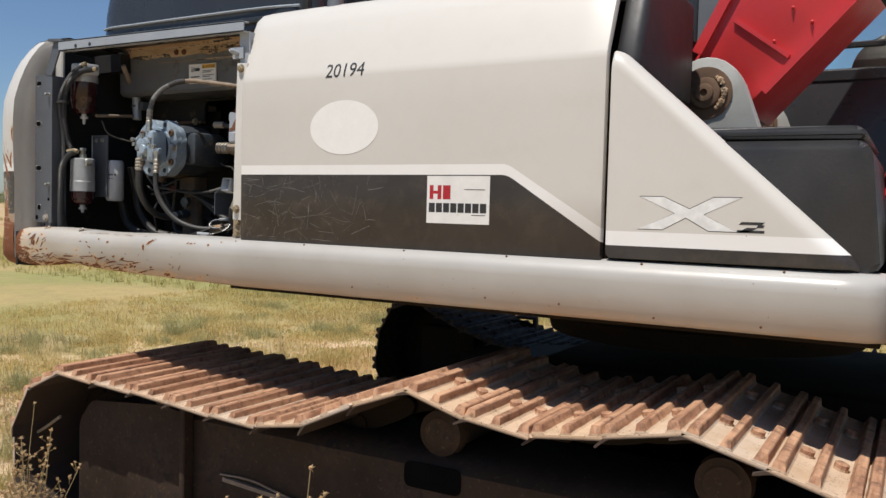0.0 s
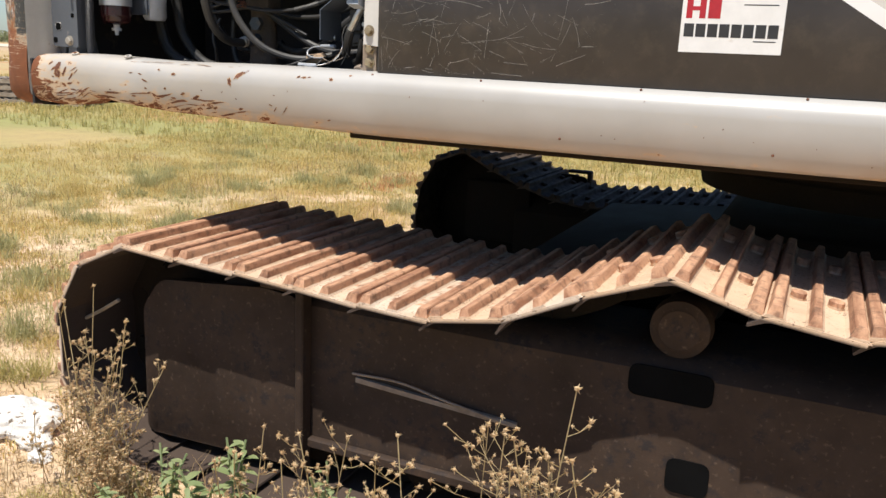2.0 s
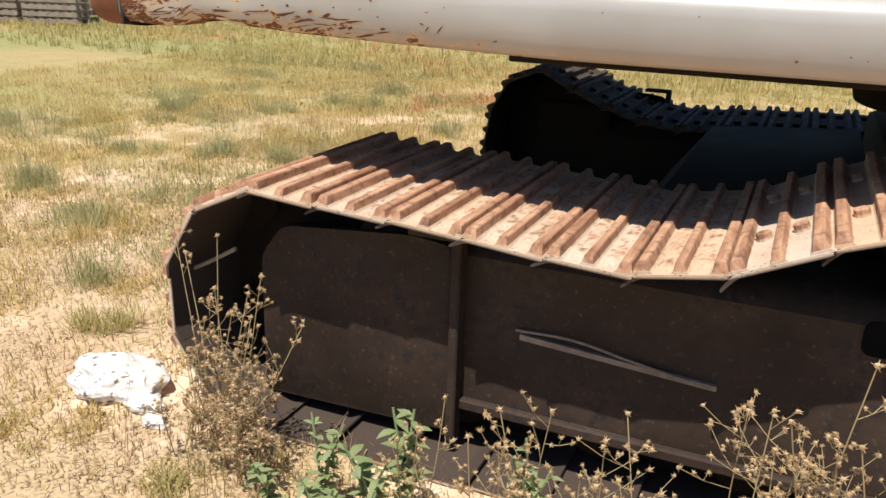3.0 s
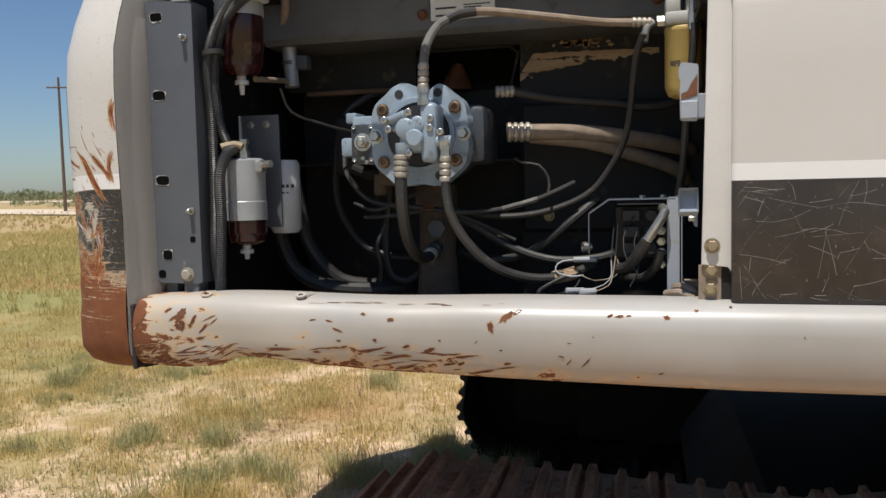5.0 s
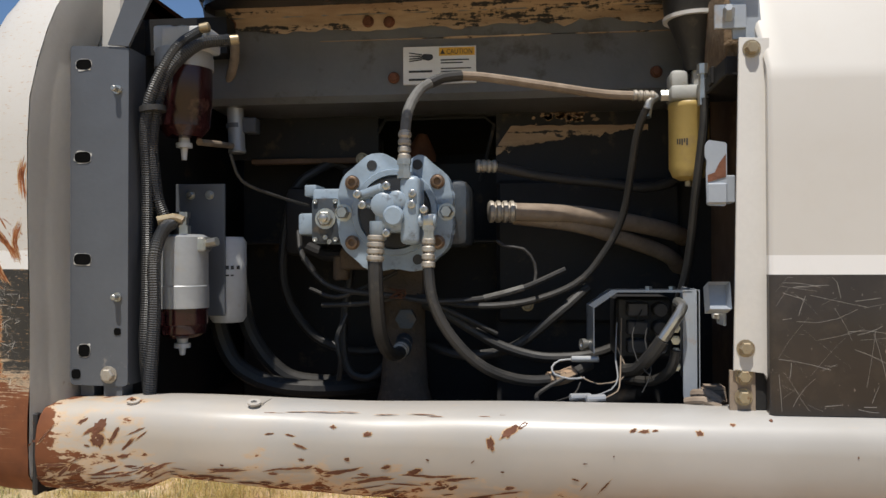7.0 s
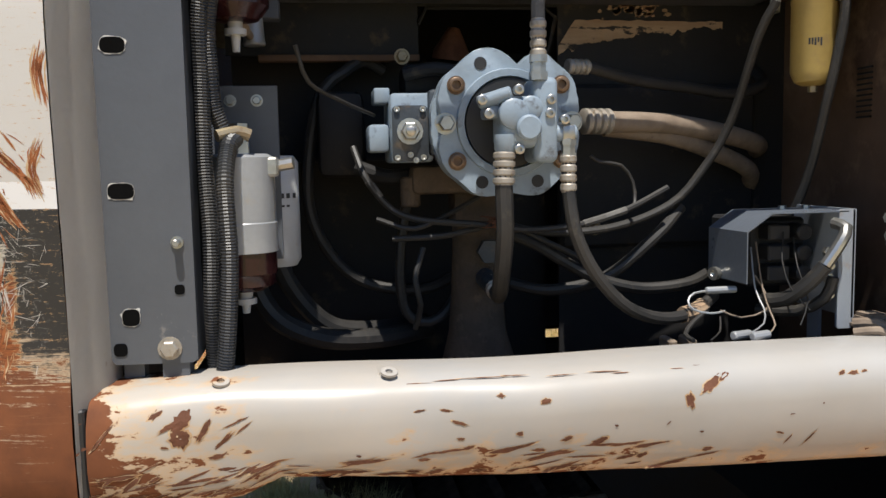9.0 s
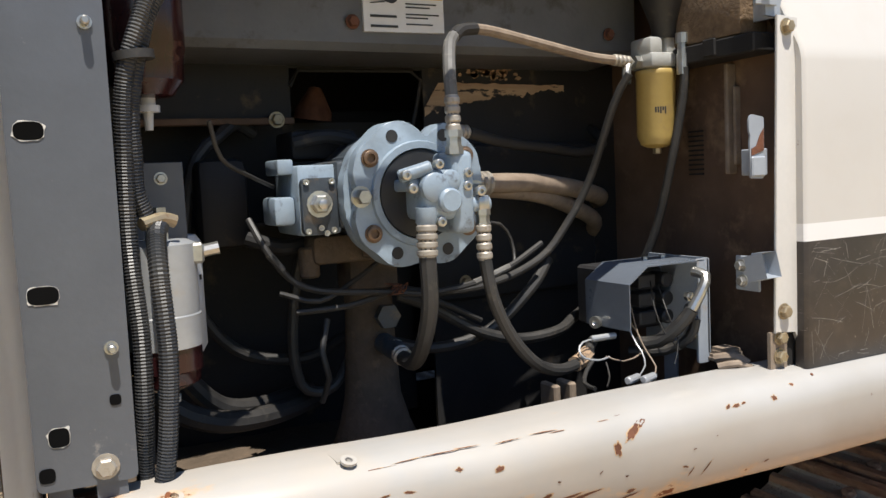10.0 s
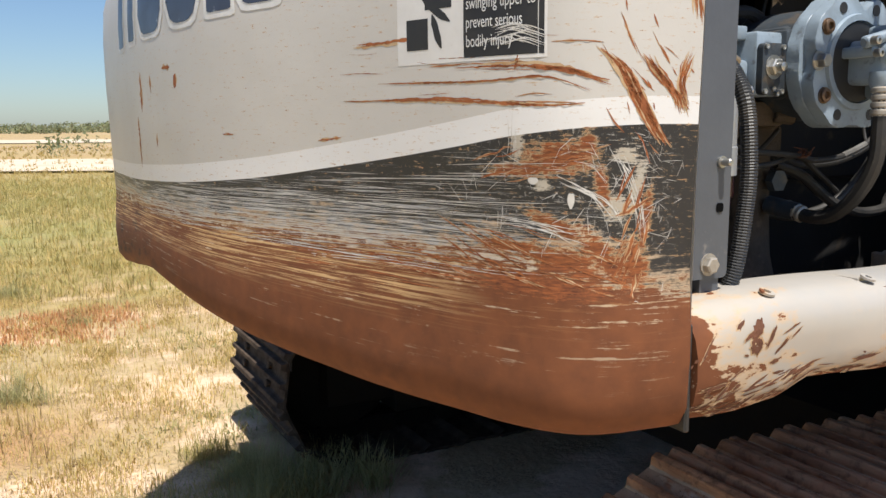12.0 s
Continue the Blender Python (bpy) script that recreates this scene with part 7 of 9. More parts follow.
def filters():
    # upper and lower fuel separators
    for n, (x, y, ztop, zmid, zbot, tip) in enumerate(((-3.105, -1.69, 2.150, 2.115, 1.965, 1.916), (-3.107, -1.695, 1.735, 1.585, 1.520, 1.482))):
        bm = nb()
        r = 0.056 if n else 0.062
        lathe(bm, (x, y, ztop + 0.012), (0, 0, -1), [(0, 0.0), (0, r * 0.8), (0.006, r), (ztop + 0.012 - zmid - 0.05 if n else 0.02, r), (ztop + 0.012 - zmid - 0.048 if n else 0.021, r * 1.03), (ztop + 0.012 - zmid, r * 1.03), (ztop + 0.012 - zmid, 0)], 26)
        f = part("fuel_separator", bm, M["sepcap"], ex, "fuel separator with silver head and dark red bowl")
        bm = nb()
        h = zmid - zbot
        lathe(bm, (x, y, zmid), (0, 0, -1), [(0, r * 0.98), (h * 0.55, r * 0.98), (h * 0.6, r * 0.93), (h * 0.86, r * 0.90), (h, r * 0.62), (h + 0.003, r * 0.3), (h + 0.003, 0)], 26)
        part("bowl", bm, M["bowl"], f)
        bm = nb()
        lathe(bm, (x, y, zbot - 0.002), (0, 0, -1), [(0, 0.012), (0.012, 0.012), (0.012, 0.018), (0.022, 0.018), (0.022, 0.008), (zbot - tip, 0.006)], 12)
        part("drain_tap", bm, M["whitefil"], f)
        bm = nb()
        lathe(bm, (x, y, ztop + 0.010), (0, 0, 1), [(0, 0.018), (0.022, 0.018), (0.022, 0.013), (0.04, 0.013), (0.04, 0.017), (0.052, 0.017)], 6)
        if n:
            box(bm, x + 0.035, x + 0.064, y - 0.03, y + 0.012, ztop - 0.026, ztop + 0.006, 0.004)
            cyl(bm, (x + 0.064, y - 0.015, ztop - 0.008), (x + 0.088, y - 0.02, ztop - 0.004), 0.010, 8)
        pieces("fitting", bm, M["zinc"], f)
    bm = nb()
    box(bm, -3.135, -3.03, -1.745, -1.66, 2.150, 2.20, 0.008, 2)
    box(bm, -3.165, -3.12, -1.72, -1.66, 2.15, 2.21, 0.006, 2)
    part("separator_head", bm, M["whitefil"], ex, "light grey cast separator head")
    bm = nb()
    box(bm, -3.165, -3.046, -1.602, -1.594, 1.56, 1.868, 0.001)
    br = part("filter_bracket", bm, M["greypost"], ex)
    bm = nb()
    for x in (-3.128, -3.082):
        hexbolt(bm, (x, -1.602, 1.842), (0, -1, 0), 0.008, 0.008)
    pieces("bracket_bolt", bm, M["zinc"], br)
    bm = nb()
    lathe(bm, (-3.060, -1.545, 1.745), (0, 0, -1), [(0, 0.036), (0.012, 0.044), (0.19, 0.044), (0.203, 0.036), (0.205, 0)], 26)
    f = part("fuel_filter", bm, M["whitefil"], ex, "white spin-on fuel filter with small print")
    bm = nb()
    rnd = random.Random(1)
    for z, n, h in ((1.668, 5, 0.009), (1.652, 4, 0.004), (1.622, 1, 0.006), (1.60, 1, 0.006)):
        for i in range(n):
            a = -math.pi / 2 - 0.45 + i * 0.32
            b = a + rnd.uniform(0.14, 0.26)
            grid(bm, [[(-3.060 + 0.0445 * math.cos(t), -1.545 + 0.0445 * math.sin(t), zz) for t in np.linspace(a, b, 4)] for zz in (z, z + h)])
    part("print_bars", bm, M["ink"], f)["kind"] = "stuff"
    # small silver pump and its bracket
    bm = nb()
    lathe(bm, (-3.105, -1.38, 2.108), (0.05, 0, -1), [(0, 0.0), (0, 0.0215), (0.004, 0.0235), (0.010, 0.0215), (0.130, 0.0215), (0.136, 0.0235), (0.140, 0.0215), (0.140, 0)], 18)
    s = part("feed_pump", bm, M["sepcap"], ex, "small silver cylindrical feed pump")
    bm = nb()
    box(bm, -3.081, -3.046, -1.39, -1.35, 2.02, 2.060, 0.003)
    lathe(bm, (-3.105, -1.38, 2.045), (0.05, 0, -1), [(0, 0.0235), (0.012, 0.0235)], 18)
    part("clamp", bm, M["greypost"], s)
    bm = nb()
    tube(bm, [(-3.060, -1.50, 2.228), (-3.072, -1.47, 2.19), (-3.105, -1.42, 2.14), (-3.112, -1.39, 2.105)], 0.012, 10)
    cyl(bm, (-3.095, -1.63, 1.962), (-3.105, -1.40, 1.985), 0.008, 10)
    pieces("feed_pipe", bm, M["tanhose"], ex)
    # yellow filter and its head
    x, y = -1.980, -1.535
    bm = nb()
    lathe(bm, (x, y, 2.042), (0, 0, -1), [(0, 0.043), (0.004, 0.0455), (0.012, 0.0455), (0.014, 0.0445), (0.148, 0.0445), (0.168, 0.036), (0.175, 0.022), (0.176, 0.0)], 28)
    f = part("pilot_filter", bm, M["yellowfil"], ex, "yellow filter can under a grey cast head")
    bm = nb()
    lathe(bm, (x, y, 1.866), (0, 0, -1), [(0, 0.010), (0.012, 0.010), (0.014, 0)], 6)
    part("drain_nut", bm, M["brass"], f)
    bm = nb()
    rnd = random.Random(9)
    for i in range(5):
        a = -2.35 + i * 0.12
        grid(bm, [[(x + 0.0450 * math.cos(t), y + 0.0450 * math.sin(t), zz) for t in (a, a + 0.08)] for zz in (1.945 + rnd.uniform(-0.004, 0.004), 1.957)])
    part("marker_bars", bm, M["ink"], f)["kind"] = "stuff"
    bm = nb()
    box(bm, x - 0.046, x + 0.046, y - 0.042, y + 0.042, 2.044, 2.078, 0.010, 2)
    box(bm, x - 0.044, x - 0.006, y - 0.036, y + 0.036, 2.070, 2.112, 0.009, 2)
    box(bm, x + 0.004, x + 0.036, y - 0.034, y + 0.034, 2.070, 2.126, 0.009, 2)
    cyl(bm, (x + 0.03, y, 2.066), (x + 0.075, y, 2.066), 0.014, 12, 0.003)
    part("filter_head", bm, M["greyear"], f)
    bm = nb()
    lathe(bm, (x - 0.062, y, 2.060), (1, 0, 0), [(0, 0.014), (0.028, 0.014)], 6)
    tube(bm, [(x - 0.07, y, 2.058), (x - 0.088, y - 0.008, 2.045), (x - 0.095, y - 0.014, 2.01)], 0.010, 10)
    lathe(bm, (-1.960, -1.60, 2.115), (0, 0, -1), [(0, 0.014), (0.022, 0.014), (0.022, 0.010), (0.045, 0.010), (0.045, 0.0125), (0.09, 0.0125), (0.09, 0.010)], 8)
    pieces("fitting", bm, M["zinc"], f)
    bm = nb()
    lathe(bm, (-1.965, -1.55, 2.29), (0, 0, -1), [(0, 0.075), (0.05, 0.07), (0.09, 0.052), (0.15, 0.03), (0.18, 0.026)], 22)
    h = part("intake_boot", bm, M["rubber"], ex)
    bm = nb()
    lathe(bm, (-1.965, -1.55, 2.232), (0, 0, -1), [(0, 0.0735), (0.008, 0.0725), (0.008, 0.06)], 22)
    part("hose_clamp", bm, M["sticker"], h)
    bm = nb()
    box(bm, -1.952, -1.874, -1.76, -1.56, 2.087, 2.245, 0.006, 2)
    part("foam_block", bm, M["foam"], ex)
    bm = nb()
    box(bm, -1.958, -1.874, -1.80, -1.52, 2.046, 2.084, 0.003)
    box(bm, -1.964, -1.957, -1.70, -1.665, 2.052, 2.088, 0.002)
    part("ledge_bar", bm, M["inner"], ex)
    # riser under the pump
    bm = nb()
    rows = []
    for z, r in ((1.242, 0.105), (1.27, 0.095), (1.31, 0.078), (1.37, 0.062), (1.45, 0.056), (1.55, 0.052), (1.63, 0.052), (1.66, 0.046)):
        rows.append([(-2.655 + r * math.cos(a) * (1 + 0.05 * noise.noise((a, z * 9, 1))), -1.40 + 0.75 * r * math.sin(a), z) for a in np.linspace(0, 2 * math.pi, 25)])
    grid(bm, rows)
    box(bm, -2.708, -2.602, -1.445, -1.36, 1.60, 1.668, 0.008, 2)
    part("bearing_stand", bm, M["dirt"], ex, "brown steel stand below the pump")
    bm = nb()
    lathe(bm, (-2.640, -1.455, 1.545), (0, -1, 0), [(0, 0.026), (0.02, 0.026), (0.02, 0)], 6)
    cyl(bm, (-2.648, -1.45, 1.49), (-2.640, -1.53, 1.478), 0.021, 12, 0.003)
    part("stand_plug", bm, M["pumpdark"], ex)


filters()


def valve_box():
    v = empty("solenoid_box", (-2.10, -1.55, 1.45), "", "")
    v.parent = ex
    v.matrix_parent_inverse = parent_inverse(ex)
    v["label"] = "grey sheet-metal cover over solenoid valves with loose wires"
    bm = nb()
    prof = [(-2.207, 1.492), (-2.207, 1.588), (-2.158, 1.622), (-2.005, 1.622)]
    inside = [(-2.005, 1.6198), (-2.1573, 1.6198), (-2.2048, 1.5868), (-2.2048, 1.492)]
    plate(bm, prof + inside, "y", -1.700, -1.56)
    for v2 in bm.verts:
        if v2.co.x < -2.10:
            v2.co.x -= 0.04 * (v2.co.y + 1.70)
    part("cover", bm, M["coverblue"], v)
    bm = nb()
    plate(bm, round_poly([(-2.024, 1.40), (-1.992, 1.40), (-1.992, 1.625), (-2.024, 1.625)], 0.006), "y", -1.70, -1.694)
    box(bm, -1.996, -1.990, -1.70, -1.50, 1.42, 1.625)
    box(bm, -1.996, -1.990, -1.60, -1.56, 1.25, 1.42)
    part("end_plate", bm, M["greysteel"], v)
    bm = nb()
    box(bm, -2.15, -2.03, -1.60, -1.44, 1.47, 1.605, 0.006)
    for i in range(3):
        cyl(bm, (-2.06, -1.65, 1.50 + i * 0.04), (-2.06, -1.58, 1.50 + i * 0.04), 0.016, 12, 0.003)
        box(bm, -2.13, -2.085, -1.64, -1.6, 1.485 + i * 0.04, 1.515 + i * 0.04, 0.003)
    pieces("solenoid", bm, M["blackplastic"], v)
    bm = nb()
    lathe(bm, (-2.207, -1.60, 1.501), (-1, -0.4, 0), [(0, 0.010), (0.012, 0.010), (0.012, 0.013), (0.022, 0.013), (0.022, 0.006), (0.012, 0)], 12)
    for x, z in ((-2.08, 1.625), (-2.03, 1.625)):
        lathe(bm, (x, -1.60, z - 0.003), (0, 0, 1), [(0, 0.008), (0.007, 0.008)], 6)
    pieces("cover_nut", bm, M["zinc"], v)
    bm = nb()
    tube(bm, [(-2.035, -1.70, 1.60), (-2.030, -1.73, 1.592), (-2.045, -1.735, 1.565), (-2.070, -1.73, 1.525)], 0.011, 10)
    for z, y in ((1.545, -1.70), (1.52, -1.70), (1.495, -1.70), (1.465, -1.70)):
        lathe(bm, (-2.035, y + 0.02, z), (-0.2, -1, 0), [(0, 0.010), (0.014, 0.010), (0.014, 0.007), (0.024, 0.007)], 6)
    pieces("hose_fitting", bm, M["zinc"], v)
    bm = nb()
    tube(bm, [(-2.070, -1.73, 1.525), (-2.088, -1.715, 1.495), (-2.115, -1.68, 1.458), (-2.14, -1.64, 1.45)], 0.0145, 10)
    tube(bm, [(-2.04, -1.71, 1.50), (-2.05, -1.70, 1.46), (-2.08, -1.66, 1.43), (-2.13, -1.60, 1.425)], 0.011, 10)
    pieces("pilot_hose", bm, M["rubber"], v)
    # loose wires with plugs, hanging over the bumper's inner edge
    for pts, r, m in (
        ([(-2.196, -1.63, 1.469), (-2.239, -1.625, 1.47), (-2.275, -1.63, 1.468), (-2.292, -1.64, 1.455), (-2.286, -1.65, 1.44), (-2.254, -1.655, 1.432), (-2.223, -1.65, 1.434)], 0.0022, "sepcap"),
        ([(-2.152, -1.63, 1.498), (-2.136, -1.65, 1.457), (-2.146, -1.66, 1.433), (-2.194, -1.66, 1.422), (-2.232, -1.65, 1.436)], 0.0018, "tanhose"),
        ([(-2.150, -1.61, 1.55), (-2.156, -1.64, 1.473), (-2.154, -1.67, 1.439), (-2.171, -1.70, 1.417), (-2.215, -1.73, 1.406)], 0.0017, "sepcap"),
        ([(-2.140, -1.61, 1.56), (-2.146, -1.65, 1.473), (-2.152, -1.69, 1.435), (-2.160, -1.72, 1.417), (-2.187, -1.745, 1.407)], 0.0016, "tanhose"),
        ([(-2.264, -1.65, 1.433), (-2.297, -1.67, 1.419), (-2.325, -1.70, 1.404), (-2.325, -1.735, 1.400)], 0.0045, "rubber"),
        ([(-2.232, -1.65, 1.424), (-2.247, -1.68, 1.402), (-2.285, -1.72, 1.395)], 0.0018, "rubber"),
        ([(-2.10, -1.64, 1.58), (-2.125, -1.68, 1.53), (-2.118, -1.70, 1.48), (-2.085, -1.71, 1.44)], 0.0014, "rubber"),
        ([(-2.08, -1.64, 1.57), (-2.10, -1.69, 1.52), (-2.09, -1.71, 1.46), (-2.11, -1.72, 1.415)], 0.0014, "rubber"),
    ):
        part("wire", tube(nb(), pts, r, 7), M[m], v)
    for p, q, r in (((-2.250, -1.625, 1.471), (-2.190, -1.63, 1.472), 0.007), ((-2.215, -1.73, 1.406), (-2.258, -1.75, 1.408), 0.008), ((-2.187, -1.745, 1.407), (-2.226, -1.758, 1.407), 0.008)):
        part("connector", cyl(nb(), p, q, r, 10, 0.002), M["sepcap"], v)
    # dusty cable runs on the floor near the front post
    bm = nb()
    tube(bm, [(-2.01, -1.73, 1.415), (-1.985, -1.76, 1.42), (-1.965, -1.78, 1.405)], 0.010, 8)
    tube(bm, [(-2.03, -1.76, 1.405), (-2.0, -1.785, 1.412), (-1.97, -1.79, 1.40)], 0.008, 8)
    for i in range(4):
        box(bm, -1.998 + i * 0.004, -1.95, -1.76 + i * 0.005, -1.70, 1.405 + i * 0.007, 1.411 + i * 0.007)
    pieces("floor_harness", bm, M["tanhose"], v)


valve_box()


# ---- undercarriage ----
def upper_base():
    bm = nb()
    # underside colour holds shade as well as grease
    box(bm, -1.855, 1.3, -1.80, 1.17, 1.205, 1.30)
    # unseen far plates, stepped likewise to set where shade falls
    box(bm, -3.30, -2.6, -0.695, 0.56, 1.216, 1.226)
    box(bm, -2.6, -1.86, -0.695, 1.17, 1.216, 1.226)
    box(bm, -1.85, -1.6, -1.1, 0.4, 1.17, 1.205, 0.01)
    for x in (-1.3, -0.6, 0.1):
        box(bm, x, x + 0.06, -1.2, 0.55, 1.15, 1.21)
    part("upper_frame", bm, M["under"], ex, "greasy underside of the upper frame, darkened for shade")
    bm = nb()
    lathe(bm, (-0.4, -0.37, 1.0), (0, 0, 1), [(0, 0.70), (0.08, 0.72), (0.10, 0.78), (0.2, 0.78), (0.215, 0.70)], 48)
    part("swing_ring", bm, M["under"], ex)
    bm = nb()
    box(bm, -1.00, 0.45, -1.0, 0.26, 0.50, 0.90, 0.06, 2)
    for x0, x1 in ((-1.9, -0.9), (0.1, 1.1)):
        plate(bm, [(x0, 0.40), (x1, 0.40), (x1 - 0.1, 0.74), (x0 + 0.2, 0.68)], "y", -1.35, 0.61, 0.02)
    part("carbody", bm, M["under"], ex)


upper_base()

PITCH = 0.2265
TOP = [(-2.66, 0.795), (-2.47, 0.772), (-2.26, 0.762), (-2.0, 0.752), (-1.80, 0.737), (-1.60, 0.730), (-1.40, 0.757), (-1.20, 0.845), (-1.05, 0.915), (-0.965, 0.945), (-0.86, 0.925), (-0.70, 0.885), (-0.48, 0.868), (-0.25, 0.905), (-0.10, 0.945),
       (0.0, 0.940), (0.12, 0.900), (0.28, 0.852), (0.60, 0.820), (0.95, 0.860), (1.30, 0.850), (1.62, 0.800)]


def track_line():
    """The closed loop of the track plates, from the top rear, over the front, along the ground and round the back."""
    pts = [Vector((x, 0, z)) for x, z in TOP]
    line = spline(pts, 0.02)
    for i in range(1, 25):
        a = math.pi / 2 - math.pi * i / 25
        line.append(Vector((1.62 + 0.39 * math.cos(a), 0, 0.41 + 0.39 * math.sin(a))))
    line += [Vector((1.62 - 0.04 * i, 0, 0.018)) for i in range(0, 107)]
    for i in range(1, 25):
        a = -math.pi / 2 - math.pi * i / 25
        line.append(Vector((-2.66 + 0.372 * math.cos(a), 0, 0.407 + 0.389 * math.sin(a))))
    return line


def shoe_mesh(width, m, caked=False):
    """One three-bar track plate: x along the track, y across, z outwards; the bars have sloping ends and the rear lip curls down."""
    bm = nb()
    h = width / 2
    prof = [(-0.140, -0.024), (-0.122, -0.014), (-0.104, -0.004), (-0.092, 0.0), (0.100, 0.0), (0.112, 0.003), (0.113, 0.013), (0.100, 0.012), (-0.088, 0.012), (-0.106, 0.007), (-0.126, -0.006), (-0.142, -0.018)]
    plate(bm, prof, "y", -h, h)
    for x, w, z in ((-0.088, 0.019, 0.042), (0.0, 0.016, 0.040), (0.092, 0.020, 0.043)):
        a = [(-w * 1.45, 0.010), (w * 1.45, 0.010), (w * 0.95, 0.018), (w * 0.66, z - 0.003), (w * 0.5, z), (-w * 0.5, z), (-w * 0.66, z - 0.003), (-w * 0.95, 0.018)]
        lo = [bm.verts.new((x + p, -h + (0.003 if q < 0.02 else 0.010), q)) for p, q in a]
        hi = [bm.verts.new((x + p, h - (0.003 if q < 0.02 else 0.010), q)) for p, q in a]
        bm.faces.new(lo)
        bm.faces.new(hi)
        for i in range(8):
            j = (i + 1) % 8
            bm.faces.new((lo[i], lo[j], hi[j], hi[i]))
    for y in (-0.205, 0.205):
        for x in (-0.045, 0.045):
            if not caked:
                lathe(bm, (x, y, 0.012), (0, 0, 1), [(0, 0.020), (0.018, 0.020), (0.021, 0.016), (0.021, 0)], 10)
    if caked:
        # lumpy dirt packed between the bars
        for x0, x1 in ((-0.066, -0.018), (0.020, 0.068)):
            rows = []
            for i in range(46):
                y = -h + 0.03 + i * (width - 0.06) / 45
                end = min(1.0, min(i, 45 - i) / 3)
                rows.append([(x0 + (x1 - x0) * j / 5, y, 0.011 + end * (0.005 + 0.009 * abs(noise.noise((j * 0.9, y * 38, x0 * 90))) + 0.004 * noise.noise((j * 2.1, y * 90, 7))) * (0.3 if j in (0, 5) else 1.0)) for j in range(6)])
            grid(bm, rows)
    bmesh.ops.recalc_face_normals(bm, faces=bm.faces)
    me = bpy.data.meshes.new("track_shoe")
    bm.to_mesh(me)
    bm.free()
    me.materials.append(M[m])
    return me


def link_mesh():
    bm = nb()
    for y in (-0.085, 0.085):
        plate(bm, round_poly([(-0.13, -0.085), (-0.05, -0.095), (0.05, -0.095), (0.13, -0.085), (0.13, -0.03), (0.09, -0.002), (-0.09, -0.002), (-0.13, -0.03)], 0.02, 2), "y", y - 0.022, y + 0.022)
    cyl(bm, (0.112, -0.12, -0.055), (0.112, 0.12, -0.055), 0.03, 10)
    bmesh.ops.recalc_face_normals(bm, faces=bm.faces)
    me = bpy.data.meshes.new("track_link")
    bm.to_mesh(me)
    bm.free()
    me.materials.append(M["under"])
    return me


SHOE_W = 0.90
NEAR_Y, FAR_Y = -2.105 + SHOE_W / 2, 0.86 + SHOE_W / 2


def track(yc, near):
    # the far track uses the shoe colour with shade mixed in
    shoe, link = shoe_mesh(SHOE_W, "shoe" if near else "shadedshoe"), link_mesh()
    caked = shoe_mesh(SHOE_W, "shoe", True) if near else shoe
    t = empty("track_chain", (-0.5, yc, 0), "", "")
    t.parent = ex
    t.matrix_parent_inverse = parent_inverse(ex)
    t["label"] = "sagging crawler track with rusty dusty three-bar plates" if near else "far crawler track with grimy grey-brown plates darkened for shade"
    line = track_line()
    if not near:
        cap = [float(np.interp(p.x, [-2.9, -2.66, -2.48, -2.3, -2.1, -1.9, -1.7, -1.1, 0.5, 1.3, 1.7], [0.9, 0.85, 0.735, 0.665, 0.605, 0.575, 0.60, 0.635, 0.67, 0.80, 0.82])) for p in line]
        line = [Vector((p.x - 0.048, 0, min(c, p.z + 0.08 * max(0.0, min(1.0, (p.z - 0.1) / 0.5)) * max(0.0, min(1.0, (-2.4 - p.x) / 0.3))))) for p, c in zip(line, cap)]
        line = [Vector((p.x - (0.03 * math.sin(math.pi * p.z / 0.5) if p.x < -2.7 and p.z < 0.5 else 0.0), 0, p.z)) for p in line]
    line.append(line[0])
    cum = [0.0]
    for a, b in zip(line, line[1:]):
        cum.append(cum[-1] + (b - a).length)
    n = round(cum[-1] / PITCH)
    step = cum[-1] / n
    inv = parent_inverse(t)
    rnd = random.Random(13)

    def at(s):
        s %= cum[-1]
        i = min(len(cum) - 2, max(0, int(np.searchsorted(cum, s) - 1)))
        f = (s - cum[i]) / max(1e-9, cum[i + 1] - cum[i])
        return line[i].lerp(line[i + 1], f)
    for k in range(n):
        s = (k + 0.5) * step + 0.178
        a, b = at(s - step / 2), at(s + step / 2)
        d = (b - a).normalized()
        up = Vector((-d.z, 0, d.x))
        # columns: along, across, outwards
        m = Matrix(((d.x, 0, up.x, 0), (0, 1, 0, 0), (d.z, 0, up.z, 0), (0, 0, 0, 1)))
        mid = (a + b) / 2
        m = m @ Matrix.Rotation(rnd.gauss(0.012, 0.02), 4, "Y")
        m.translation = Vector((mid.x, yc + rnd.uniform(-0.009, 0.009), mid.z))
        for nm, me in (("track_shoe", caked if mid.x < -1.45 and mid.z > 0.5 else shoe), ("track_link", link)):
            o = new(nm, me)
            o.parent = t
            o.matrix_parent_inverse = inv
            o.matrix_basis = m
    return t


track(NEAR_Y, True)
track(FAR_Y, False)


